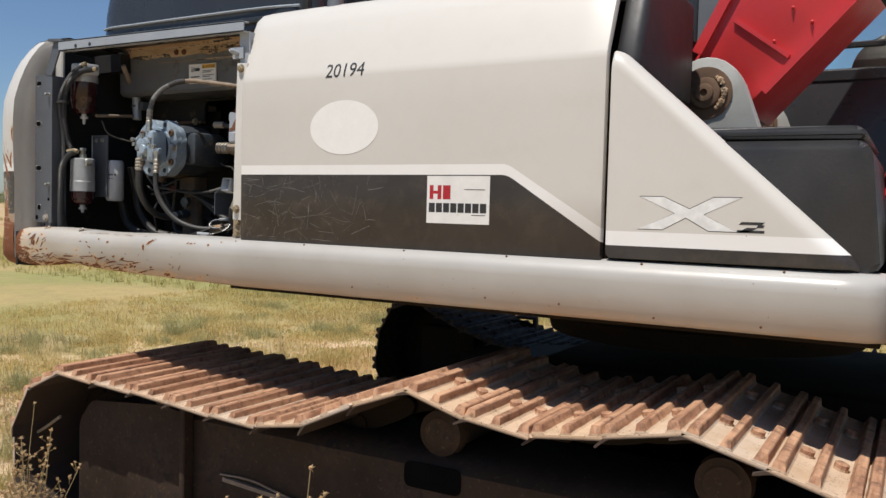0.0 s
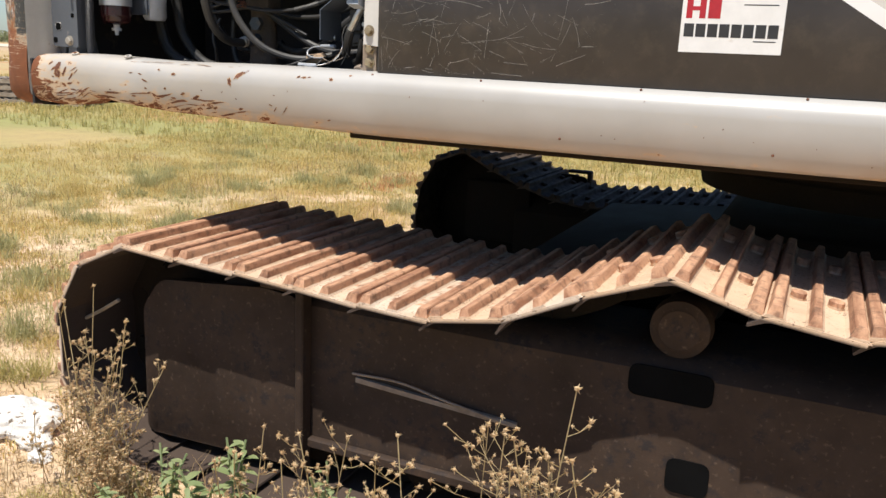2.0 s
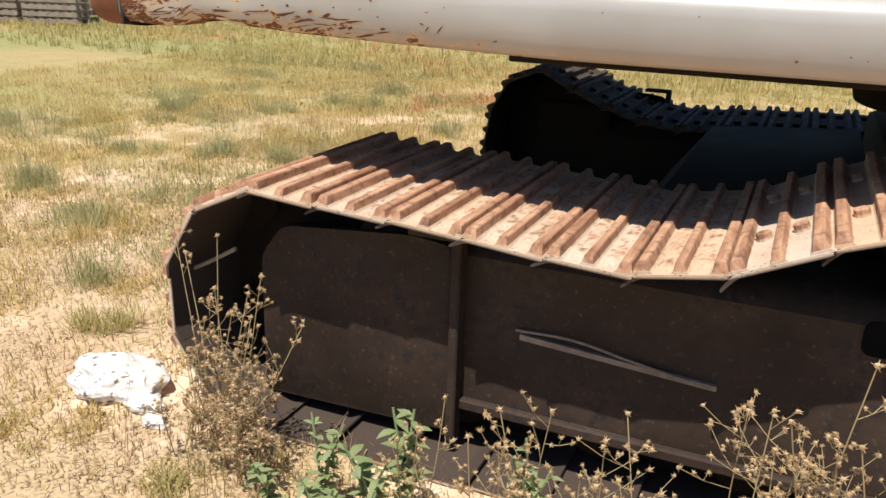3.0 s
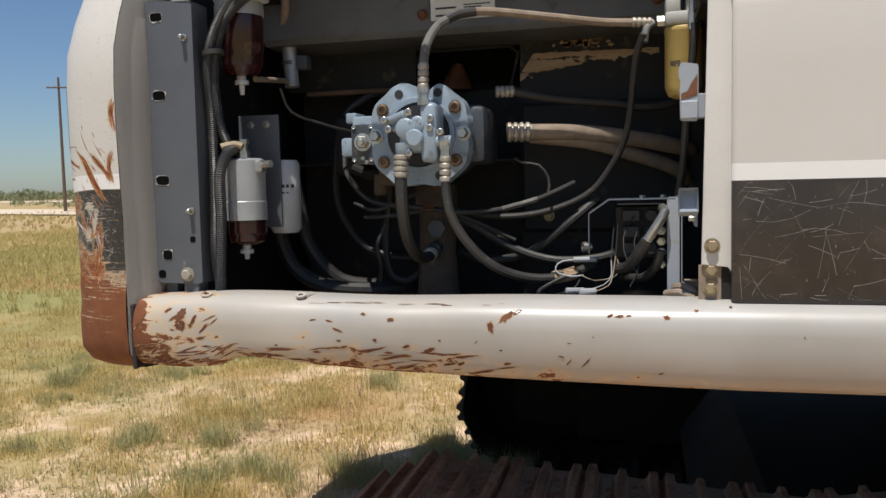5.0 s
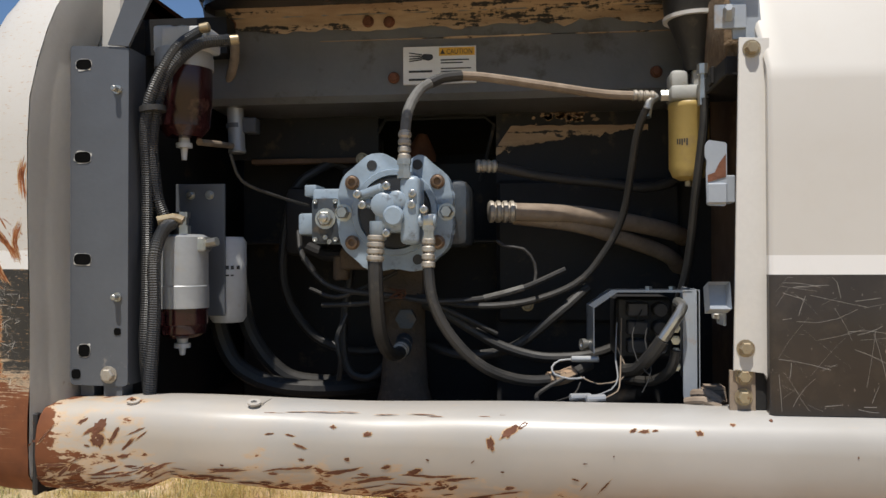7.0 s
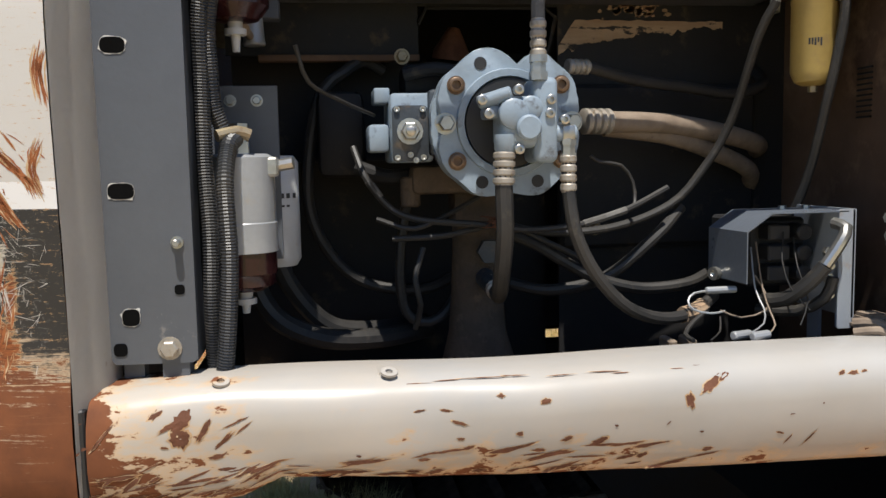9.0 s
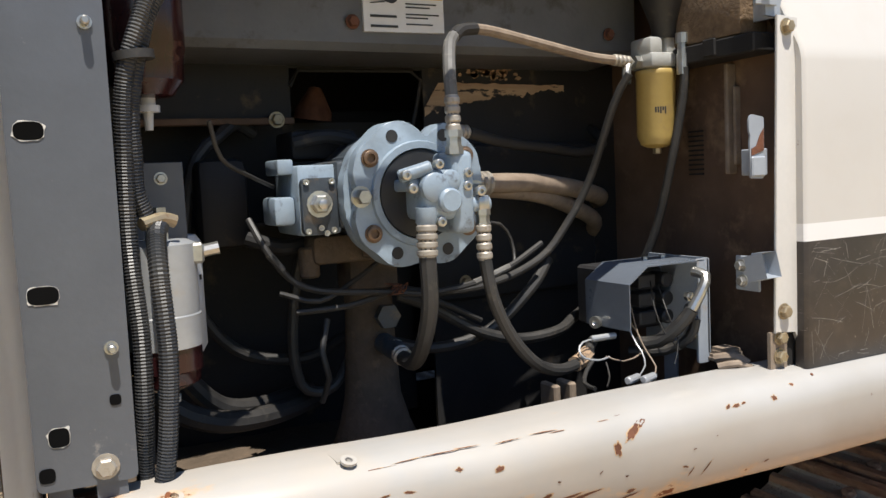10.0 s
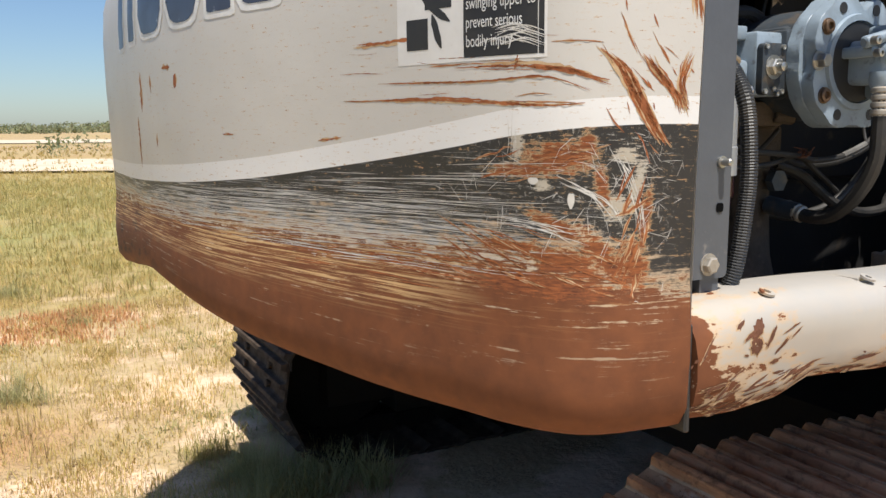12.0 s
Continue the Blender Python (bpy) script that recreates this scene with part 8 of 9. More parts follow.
def track_frame(yc, side):
    """Side frame, cover plate, rollers and idlers of one track; side -1 faces the outside on the near track."""
    o = yc + side * 0.265     # outer face
    i = yc - side * 0.265
    f = empty("track_frame", (-0.5, yc, 0.1), "", "")
    f.parent = ex
    f.matrix_parent_inverse = parent_inverse(ex)
    f["label"] = "brown dusty track frame with roller cut-outs"
    cuts = [(-1.05, -0.825, 0.575, 0.665), (-0.925, -0.81, 0.315, 0.415), (-0.10, 0.13, 0.575, 0.665)]
    # far beam and cover plate take the shade-darkened colour, not the frame paint
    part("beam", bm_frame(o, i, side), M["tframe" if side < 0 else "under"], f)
    # cut-outs are black plates on the beam, painted as unlit openings
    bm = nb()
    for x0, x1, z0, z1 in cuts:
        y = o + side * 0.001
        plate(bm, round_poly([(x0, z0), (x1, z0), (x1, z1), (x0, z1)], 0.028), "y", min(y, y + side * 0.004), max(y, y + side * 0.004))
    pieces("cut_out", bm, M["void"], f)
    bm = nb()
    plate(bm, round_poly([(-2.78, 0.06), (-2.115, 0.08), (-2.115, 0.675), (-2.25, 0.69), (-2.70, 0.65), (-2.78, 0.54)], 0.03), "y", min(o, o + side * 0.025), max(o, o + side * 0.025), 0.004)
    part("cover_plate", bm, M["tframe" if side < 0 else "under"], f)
    # added dark block, stands for the black inside of the far loop
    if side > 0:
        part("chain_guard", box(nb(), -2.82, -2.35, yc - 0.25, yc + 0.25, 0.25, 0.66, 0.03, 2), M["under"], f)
    bm = nb()
    a, b = sorted((o, o + side * 0.055))
    box(bm, -2.112, -2.082, a, b, 0.06, 0.715, 0.005)
    box(bm, -2.25, -2.085, a, b, 0.70, 0.722, 0.004)
    part("rib", bm, M["tframe"], f)
    bm = nb()
    a, b = sorted((o, o + side * 0.03))
    box(bm, -2.08, 1.35, a, b, 0.165, 0.20, 0.006)
    part("lower_ledge", bm, M["tframe"], f)
    if side < 0:
        bm = nb()
        plate(bm, [(-1.906, 0.445), (-1.906, 0.428), (-1.36, 0.398), (-1.36, 0.412)], "y", o - 0.014, o)
        tube(bm, [(-1.92, o - 0.012, 0.455), (-1.75, o - 0.018, 0.462), (-1.58, o - 0.018, 0.435), (-1.37, o - 0.012, 0.402)], 0.004, 6)
        part("step_bar", bm, M["tanhose"], f)
    for x in (-0.935, 0.01, 0.97):
        bm = nb()
        z = 0.765 if x < 0.5 else 0.68
        if side > 0:
            z = 0.52
        a, b = yc + side * 0.235, yc - side * 0.2
        lathe(bm, (x, a, z), (0, -side, 0), [(0, 0.0), (0, 0.055), (0.006, 0.062), (0.010, 0.080), (0.06, 0.085), (0.07, 0.07), (0.2, 0.07), (0.36, 0.07), (0.37, 0.085), (0.435, 0.085)], 24)
        part("carrier_roller", bm, M["tframe"], f)
    for x in np.arange(-2.1, 1.4, 0.42):
        bm = nb()
        lathe(bm, (x, yc + side * 0.2, 0.145), (0, -side, 0), [(0, 0.0), (0, 0.06), (0.01, 0.085), (0.08, 0.09), (0.1, 0.075), (0.3, 0.075), (0.32, 0.09), (0.40, 0.085), (0.40, 0)], 18)
        part("track_roller", bm, M["under"], f)
    for x, r in ((-2.66, 0.285), (1.62, 0.30)):
        bm = nb()
        if side > 0 and x < 0:
            x, r = x - 0.048, 0.34
        lathe(bm, (x, yc + side * 0.14, 0.407 if side < 0 else 0.44), (0, -side, 0), [(0, 0), (0, 0.12), (-0.03, 0.13), (-0.03, 0.2), (0.0, 0.22), (0.0, r - 0.03), (0.02, r), (0.26, r), (0.28, r - 0.03), (0.28, 0)], 36)
        part("idler_wheel", bm, M["under"], f)


def bm_frame(o, i, side):
    bm = nb()
    low = 0.0 if side < 0 else 0.12
    prof = [(o, 0.18), (o, 0.65 - low), (o - side * 0.03, 0.68 - low), (o - side * 0.12, 0.70 - low), (i + side * 0.12, 0.70 - low), (i, 0.6 - low), (i, 0.18)]
    plate(bm, prof, "x", -2.45, 1.40, 0.012)
    return bm


track_frame(NEAR_Y, -1)
track_frame(FAR_Y, 1)


# ---- plants, rocks and clutter ----
def blades(name, m, seed, count, area, height, width, keep, label, category, bend=0.5, per=9):
    """Single grass blades as slim triangles bent in two; keep(x, y) gives the chance that a tuft stands there."""
    rnd = np.random.default_rng(seed)
    x0, x1, y0, y1 = area
    xs, ys = rnd.uniform(x0, x1, count), rnd.uniform(y0, y1, count)
    ok = np.array([rnd.random() < keep(x, y) for x, y in zip(xs, ys)])
    xs, ys = xs[ok], ys[ok]
    xs, ys = np.repeat(xs, per), np.repeat(ys, per)
    n = len(xs)
    xs, ys = xs + rnd.normal(0, 0.045, n), ys + rnd.normal(0, 0.045, n)
    a = rnd.uniform(0, 2 * np.pi, n)
    lean = rnd.uniform(0.1, 1.0, n) * bend
    L = rnd.uniform(height[0], height[1], n)
    w = rnd.uniform(width[0], width[1], n)
    dx, dy = np.cos(a), np.sin(a)
    V = np.zeros((n, 5, 3))
    V[:, 0] = np.stack([xs - dy * w, ys + dx * w, np.full(n, -0.02)], 1)
    V[:, 1] = np.stack([xs + dy * w, ys - dx * w, np.full(n, -0.02)], 1)
    mx, my, mz = xs + dx * L * lean * 0.38, ys + dy * L * lean * 0.38, L * (0.62 - 0.22 * lean)
    V[:, 2] = np.stack([mx + dy * w * 0.8, my - dx * w * 0.8, mz], 1)
    V[:, 3] = np.stack([mx - dy * w * 0.8, my + dx * w * 0.8, mz], 1)
    V[:, 4] = np.stack([xs + dx * L * lean, ys + dy * L * lean, L * np.maximum(0.06, 1 - 0.58 * lean)], 1)
    base = np.arange(n)[:, None] * 5
    quads = base + np.array([[0, 1, 2, 3]])
    tris = base + np.array([[3, 2, 4]])
    loops = np.concatenate([quads, tris], 1).ravel()
    me = bpy.data.meshes.new(name)
    me.vertices.add(n * 5)
    me.vertices.foreach_set("co", V.ravel())
    me.loops.add(len(loops))
    me.loops.foreach_set("vertex_index", loops.astype(np.int32))
    me.polygons.add(n * 2)
    starts = np.concatenate([np.arange(n)[:, None] * 7, np.arange(n)[:, None] * 7 + 4], 1).ravel()
    me.polygons.foreach_set("loop_start", starts.astype(np.int32))
    me.update(calc_edges=True)
    me.validate()
    me.materials.append(M[m])
    return tagged(new(name, me), label, category, kind="stuff")


def nz(x, y, s, o=0.0):
    return 0.5 + 0.5 * noise.noise((x * s + o, y * s - o, o))


def under(x, y):
    return -3.2 < x < 2.2 and -2.15 < y < 1.5


def straw_chance(x, y):
    if under(x, y):
        return 0.0
    d = max(0.0, y + 1.2)
    return max(0.03, min(1.0, (nz(x, y, 0.55) - 0.50) * 3.2 + 0.05 + min(0.55, max(0.0, d - 2.0) * 0.22) + d * 0.04 + 0.25 * (x < -7) + 0.05 * (x < -4.2) + 0.45 * (x < -3.3 and y > 0.3)) * min(1.0, max(0.25 if y > 1.5 else 0.0, nz(x, y, 1.9, 9.0) * 3.0 - 0.9)))


def green_chance(x, y):
    if under(x, y):
        return 0.0
    return max(0.0, min(1.0, (nz(x, y, 0.30, 7.0) - 0.50) * 4.0 + min(0.35, max(0, y - 1) * 0.05)) * min(1.0, max(0.05, nz(x, y, 2.3, 12.0) * 3.4 - 1.2)))


blades("dry_grass", "straw", 1, 36000, (-10.5, 0.5, -3.2, 9.0), (0.03, 0.12), (0.0009, 0.0026), straw_chance, "sparse dry straw grass on sandy soil", "grass", 1.5)
blades("dry_litter", "straw", 8, 30000, (-8.0, 0.0, -3.2, 6.0), (0.02, 0.07), (0.0015, 0.004), lambda x, y: 0.0 if under(x, y) else (0.02 + min(0.9, max(0, nz(x, y, 1.4, 4.0) - (0.44 if x < -4.6 else 0.47)) * 3.0)), "dry grass litter scattered over bare sand", "grass litter", 1.3)
blades("dry_grass", "straw", 2, 15000, (-30, 6, 7.5, 34.0), (0.10, 0.28), (0.003, 0.007), lambda x, y: 0.35 + 0.5 * nz(x, y, 0.25), "soft dry straw grass in the field", "grass", 1.2)
blades("green_grass", "green", 3, 30000, (-10.5, 0.5, -3.0, 10.0), (0.025, 0.10), (0.0009, 0.0026), green_chance, "patches of short green grass", "grass", 1.3)
blades("green_grass", "green", 4, 24000, (-30, 6, 6.0, 27.0), (0.08, 0.22), (0.003, 0.007), lambda x, y: min(1, max(0.1, nz(x, y, 0.13, 3.0) - 0.28) * 3.0), "soft green grass in the field", "grass", 1.3)
blades("dry_grass", "straw", 5, 7000, (-60, 30, 30, 82.0), (0.12, 0.3), (0.008, 0.02), lambda x, y: 0.3 + 0.5 * nz(x, y, 0.1), "dry straw grass farther off in the field", "grass", 0.5)
blades("dry_thatch", "thatch", 15, 11000, (-5.6, -1.2, -3.3, 1.6), (0.015, 0.055), (0.0008, 0.0028), lambda x, y: 0.0 if (under(x, y) and y > -2.05) else min(1.0, 0.25 + 2.2 * max(0.0, nz(x, y, 1.1, 30.0) - 0.36)), "brown dead grass thatch over the sand", "grass litter", 1.7, 6)
blades("dead_stalks", "thatch", 16, 6000, (-9.5, -1.5, -3.2, 7.0), (0.08, 0.24), (0.0008, 0.0018), lambda x, y: 0.0 if under(x, y) else min(0.8, 2.5 * max(0.0, nz(x, y, 0.7, 33.0) - 0.45)), "thin brown dead stalks among the grass", "grass", 0.9, 5)
blades("low_herbs", "herb", 12, 9000, (-9.0, 0.0, -3.0, 8.0), (0.015, 0.07), (0.002, 0.006), lambda x, y: 0.0 if under(x, y) else min(1.0, max(0, nz(x, y, 0.9, 21.0) - 0.52) * 6.0), "low grey-green herbs scattered over the sand", "herbs", 1.5)
blades("orange_flowers", "flower", 6, 900, (-9.0, -4.5, 6.0, 10.5), (0.05, 0.14), (0.003, 0.008), lambda x, y: max(0, nz(x, y, 0.45, 2.0) - 0.50) * 2.0, "patch of low orange wild flowers", "flowers", 0.8)
blades("orange_flowers", "flower", 7, 1500, (-5.3, -3.2, 3.7, 5.4), (0.03, 0.09), (0.002, 0.006), lambda x, y: min(0.5, max(0, nz(x, y, 0.7, 5.0) - 0.42) * 2.2), "patch of low orange wild flowers", "flowers", 0.8)


def scrub(x, y, r, h, seed, m):
    """A low clump of fine weed stems."""
    rnd = np.random.default_rng(seed)
    n = int(520 * r / 0.2)
    bm_v, bm_f = [], []
    hubs = [(x + rnd.normal(0, r * 0.5), y + rnd.normal(0, r * 0.5), rnd.uniform(0.4, 1.0)) for _ in range(6)]
    for k in range(n):
        hx, hy, hs = hubs[k % 6]
        a = rnd.uniform(0, 6.283)
        p = Vector((hx + rnd.normal(0, r * 0.22), hy + rnd.normal(0, r * 0.22), -0.01))
        d = Vector((math.cos(a) * rnd.uniform(0.1, 1.1), math.sin(a) * rnd.uniform(0.1, 1.1), 1.0)).normalized()
        L = h * hs * rnd.uniform(0.3, 1.05)
        s = Vector((-d.y, d.x, 0)).normalized() * rnd.uniform(0.0008, 0.0024)
        e = p + d * L
        b = len(bm_v)
        bm_v += [p - s * 0.5, p + s * 0.5, e.lerp(p, 0.4) + s, e, e.lerp(p, 0.4) - s]
        bm_f.append((b, b + 1, b + 2, b + 3, b + 4))
        for _ in range(2):
            c = p.lerp(e, rnd.uniform(0.3, 1.0))
            q = Vector(rnd.normal(0, 1, 3)) * 0.006
            t = Vector(rnd.normal(0, 1, 3)) * 0.003
            b = len(bm_v)
            bm_v += [c, c + q * 0.5 + t, c + q]
            bm_f.append((b, b + 1, b + 2))
    me = bpy.data.meshes.new("weed_clump")
    me.from_pydata(bm_v, [], bm_f)
    me.materials.append(M[m])
    tagged(new("weed_clump", me), "low bushy grey-green weed clump on the sand" if m in ("green", "herb") else "low bushy dry weed clump on the sand", "weed", "weed clumps")


_r = random.Random(17)
for _i, (_x, _y, _s, _h, _m) in enumerate([(-3.35, -1.05, 0.16, 0.30, "green"), (-3.15, -0.80, 0.14, 0.34, "green"), (-3.75, -1.75, 0.15, 0.18, "green"), (-4.25, -2.0, 0.18, 0.16, "green"), (-3.6, -1.2, 0.16, 0.12, "straw"), (-4.0, -0.6, 0.2, 0.16, "straw"),
                                           (-4.6, -0.9, 0.2, 0.2, "straw"), (-3.25, 0.5, 0.2, 0.26, "green"), (-3.4, 1.35, 0.16, 0.22, "green"), (-3.15, -2.35, 0.12, 0.08, "straw"), (-2.75, -2.45, 0.14, 0.10, "green"), (-3.45, -2.45, 0.12, 0.08, "straw")]
                                          + [(_r.uniform(-9, -3.5), _r.uniform(-1.5, 7), _r.uniform(0.16, 0.4), _r.uniform(0.08, 0.2), _r.choice(["herb", "herb", "straw"])) for _ in range(36)] + [(_r.uniform(-3.5, -2.75), _r.uniform(-0.95, 1.1), _r.uniform(0.14, 0.24), _r.uniform(0.14, 0.32), "herb") for _ in range(20)] + [(_r.uniform(-7.5, -3.6), _r.uniform(-1.3, 5), _r.uniform(0.12, 0.28), _r.uniform(0.14, 0.30), "herb") for _ in range(26)]):
    scrub(_x, _y, _s, _h, 300 + _i, _m)


def star_head(bm, p, r, rnd):
    for k in range(9):
        d = Vector((rnd.gauss(0, 1), rnd.gauss(0, 1), rnd.gauss(0.2, 1))).normalized()
        _, s, t = basis(d)
        w = r * 0.16
        a = [bm.verts.new(p + s * w), bm.verts.new(p - s * w * 0.5 + t * w), bm.verts.new(p - s * w * 0.5 - t * w), bm.verts.new(p + d * r)]
        bm.faces.new((a[0], a[1], a[3]))
        bm.faces.new((a[1], a[2], a[3]))
        bm.faces.new((a[2], a[0], a[3]))
    lathe(bm, p - Vector((0, 0, r * 0.35)), (0, 0, 1), [(0, 0), (r * 0.2, r * 0.4), (r * 0.6, r * 0.4), (r * 0.8, 0)], 6)


def thistle(x, y, h, seed, stems=4, spread=0.18, heads=9):
    rnd = random.Random(seed)
    root = empty("dry_thistle", (x, y, 0), "dry straw-coloured thistle with spiky seed heads beside the track", "weed", "dry thistles")
    sb, hb = nb(), nb()
    for s in range(stems):
        a, q = rnd.uniform(0, 2 * math.pi), rnd.uniform(0.2, 1) * spread
        top = Vector((x + q * math.cos(a), y + q * math.sin(a) * 0.6, h * rnd.uniform(0.6, 1.0)))
        base = Vector((x + rnd.uniform(-0.03, 0.03), y + rnd.uniform(-0.03, 0.03), -0.02))
        mid = base.lerp(top, 0.5) + Vector((rnd.uniform(-0.03, 0.03), rnd.uniform(-0.02, 0.02), 0.03))
        line = spline([base, mid, top], 0.04)
        tube(sb, line, 0.0015, 5, smooth=False)
        star_head(hb, top, rnd.uniform(0.012, 0.016), rnd)
        for k in range(heads):
            t = rnd.uniform(0.25, 0.97)
            p = line[int(t * (len(line) - 1))]
            e = p + Vector((rnd.uniform(-1, 1), rnd.uniform(-0.7, 0.7), rnd.uniform(0.2, 1.0))) * rnd.uniform(0.05, 0.12) * min(1.0, h / 0.5)
            m = p.lerp(e, 0.5) + Vector((rnd.uniform(-0.006, 0.006), 0, -0.006))
            tube(sb, [p, m, e], 0.0009, 4, smooth=False)
            star_head(hb, e, rnd.uniform(0.009, 0.015), rnd)
            for _ in range(2):
                g = m + Vector((rnd.uniform(-1, 1), rnd.uniform(-0.7, 0.7), rnd.uniform(0.1, 1.0))) * rnd.uniform(0.015, 0.045)
                tube(sb, [m, m.lerp(g, 0.5), g], 0.0007, 4, smooth=False)
                star_head(hb, g, rnd.uniform(0.007, 0.012), rnd)
    part("stem", sb, M["thistle"], root)["kind"] = "stuff"
    part("seed_head", hb, M["seedhead"], root)["kind"] = "stuff"


for i, (x, y, h, st, sp, hd) in enumerate((
    (-2.74, -2.25, 0.74, 4, 0.20, 5), (-2.62, -2.28, 0.50, 4, 0.18, 6), (-2.80, -2.26, 0.46, 3, 0.12, 6), (-2.48, -2.30, 0.40, 3, 0.16, 5), (-2.66, -2.34, 0.30, 4, 0.18, 6),
    (-2.70, -2.24, 0.66, 6, 0.26, 9), (-2.66, -2.30, 0.42, 6, 0.22, 9), (-2.84, -2.30, 0.34, 5, 0.16, 8), (-2.56, -2.36, 0.24, 5, 0.18, 8),
    (-1.98, -2.42, 0.44, 4, 0.14, 6), (-1.85, -2.42, 0.50, 4, 0.15, 6), (-1.70, -2.42, 0.52, 4, 0.14, 6), (-1.58, -2.45, 0.50, 4, 0.14, 6), (-1.45, -2.42, 0.56, 4, 0.14, 6), (-1.05, -2.42, 0.52, 6, 0.16, 10), (-0.85, -2.45, 0.40, 4, 0.14, 8),
    (-1.24, -2.42, 0.77, 3, 0.06, 14), (-1.14, -2.44, 0.77, 4, 0.10, 14), (-1.10, -2.40, 0.68, 4, 0.12, 13), (-1.00, -2.44, 0.62, 3, 0.11, 10), (-1.42, -2.50, 0.46, 4, 0.14, 9), (-1.05, -2.46, 0.52, 4, 0.16, 8), (-1.20, -2.58, 0.40, 5, 0.16, 9), (-0.92, -2.52, 0.38, 4, 0.14, 8),
    (-1.50, -2.60, 0.30, 4, 0.14, 8),
)):
    thistle(x, y, h, 50 + i, st, sp, hd)


def leafy_weed(x, y, h, seed, leaves, size, label):
    rnd = random.Random(seed)
    root = empty("green_weed", (x, y, 0), label, "weed", "green weeds")
    sb, lb = nb(), nb()
    for s in range(3):
        a = rnd.uniform(0, 6.3)
        top = Vector((x + 0.07 * math.cos(a), y + 0.05 * math.sin(a), h * rnd.uniform(0.75, 1)))
        line = spline([(x, y, -0.02), (x + 0.02 * math.cos(a), y, h * 0.5), top], 0.03)
        tube(sb, line, 0.0035, 6, smooth=False)
        for k in range(leaves):
            p = line[int((0.15 + 0.85 * k / leaves) * (len(line) - 1))]
            b = rnd.uniform(0, 6.3)
            d = Vector((math.cos(b), math.sin(b), rnd.uniform(0.0, 0.8))).normalized()
            L = size * rnd.uniform(0.6, 1.1)
            _, sd, up = basis(d)
            rows = []
            for t, w in ((0, 0.06), (0.25, 0.34), (0.5, 0.42), (0.75, 0.28), (1.0, 0.02)):
                c = p + d * L * t + Vector((0, 0, -0.35 * L * t * t))
                rows.append([c + sd * w * L * 0.48 + up * 0.10 * L * w, c, c - sd * w * L * 0.48 + up * 0.10 * L * w])
            grid(lb, rows)
    part("stem", sb, M["leaf"], root)
    part("foliage", lb, M["leaf"], root)["kind"] = "stuff"


for i, (x, y, h, n, s) in enumerate(((-2.06, -2.33, 0.38, 7, 0.075), (-2.14, -2.40, 0.30, 7, 0.075), (-2.30, -2.36, 0.30, 8, 0.05), (-2.22, -2.50, 0.22, 8, 0.06), (-2.40, -2.46, 0.20, 8, 0.05), (-2.10, -2.52, 0.22, 8, 0.06))):
    leafy_weed(x, y, h, 80 + i, n * 3, s * 0.92, "green broad-leaved weed beside the track")
for i, (x, y) in enumerate(((-1.72, -2.38), (-1.69, -2.40))):
    leafy_weed(x, y, 0.40, 95 + i, 16, 0.055, "bright green feathery weed beside the track")


def rock(x, y, r, seed, label):
    bm = nb()
    bmesh.ops.create_icosphere(bm, subdivisions=4, radius=1.0)
    for v in bm.verts:
        n = 1 + 0.28 * noise.noise(v.co * 1.6 + Vector((seed, 0, 0))) + 0.12 * noise.noise(v.co * 4.5) + 0.05 * noise.noise(v.co * 11)
        v.co = Vector((v.co.x * r * 1.45, v.co.y * r * 0.95, v.co.z * r * 0.62)) * n
    for v in bm.verts:
        v.co += Vector((x, y, r * 0.32))
    tagged(part("rock", bm, M["rock"], None, "", 30), label, "rock", "rocks")


def clods():
    """Small crumbs of sandy soil and gravel, as loose faceted lumps."""
    rnd = np.random.default_rng(23)
    V, F = [], []
    hull = [(1, 0, 0), (0, 1, 0), (-1, 0, 0), (0, -1, 0), (0, 0, 1), (0, 0, -1)]
    tris = [(0, 1, 4), (1, 2, 4), (2, 3, 4), (3, 0, 4), (1, 0, 5), (2, 1, 5), (3, 2, 5), (0, 3, 5)]
    while len(V) < 6 * 4200:
        x, y = rnd.uniform(-6.5, -1.0), rnd.uniform(-3.2, 2.5)
        if under(x, y) and y > -2.1 or nz(x, y, 1.6, 40.0) < 0.42:
            continue
        r = 0.003 + 0.012 * rnd.random() ** 3
        b = len(V)
        V += [(x + h[0] * r * rnd.uniform(0.7, 1.4), y + h[1] * r * rnd.uniform(0.7, 1.4), 0.003 + h[2] * r * rnd.uniform(0.5, 1.0)) for h in hull]
        F += [(a + b, c + b, d + b) for a, c, d in tris]
    me = bpy.data.meshes.new("soil_crumbs")
    me.from_pydata(V, [], F)
    me.materials.append(M["soil"])
    tagged(new("soil_crumbs", me), "small crumbs of sandy soil and gravel", "gravel", kind="stuff")


clods()
rock(-3.30, -2.10, 0.125, 1, "chalky white rock on the sand")
rock(-3.12, -2.16, 0.05, 4, "small pale stone on the sand")
rock(-3.02, -2.22, 0.035, 6, "small pale stone on the sand")


def stick():
    bm = nb()
    tube(bm, [(-3.10, -1.99, 0.425), (-2.97, -1.99, 0.49), (-2.84, -2.0, 0.565)], 0.007, 7)
    tagged(part("stick", bm, M["wood"], ex), "pale stick caught in the track")


stick()


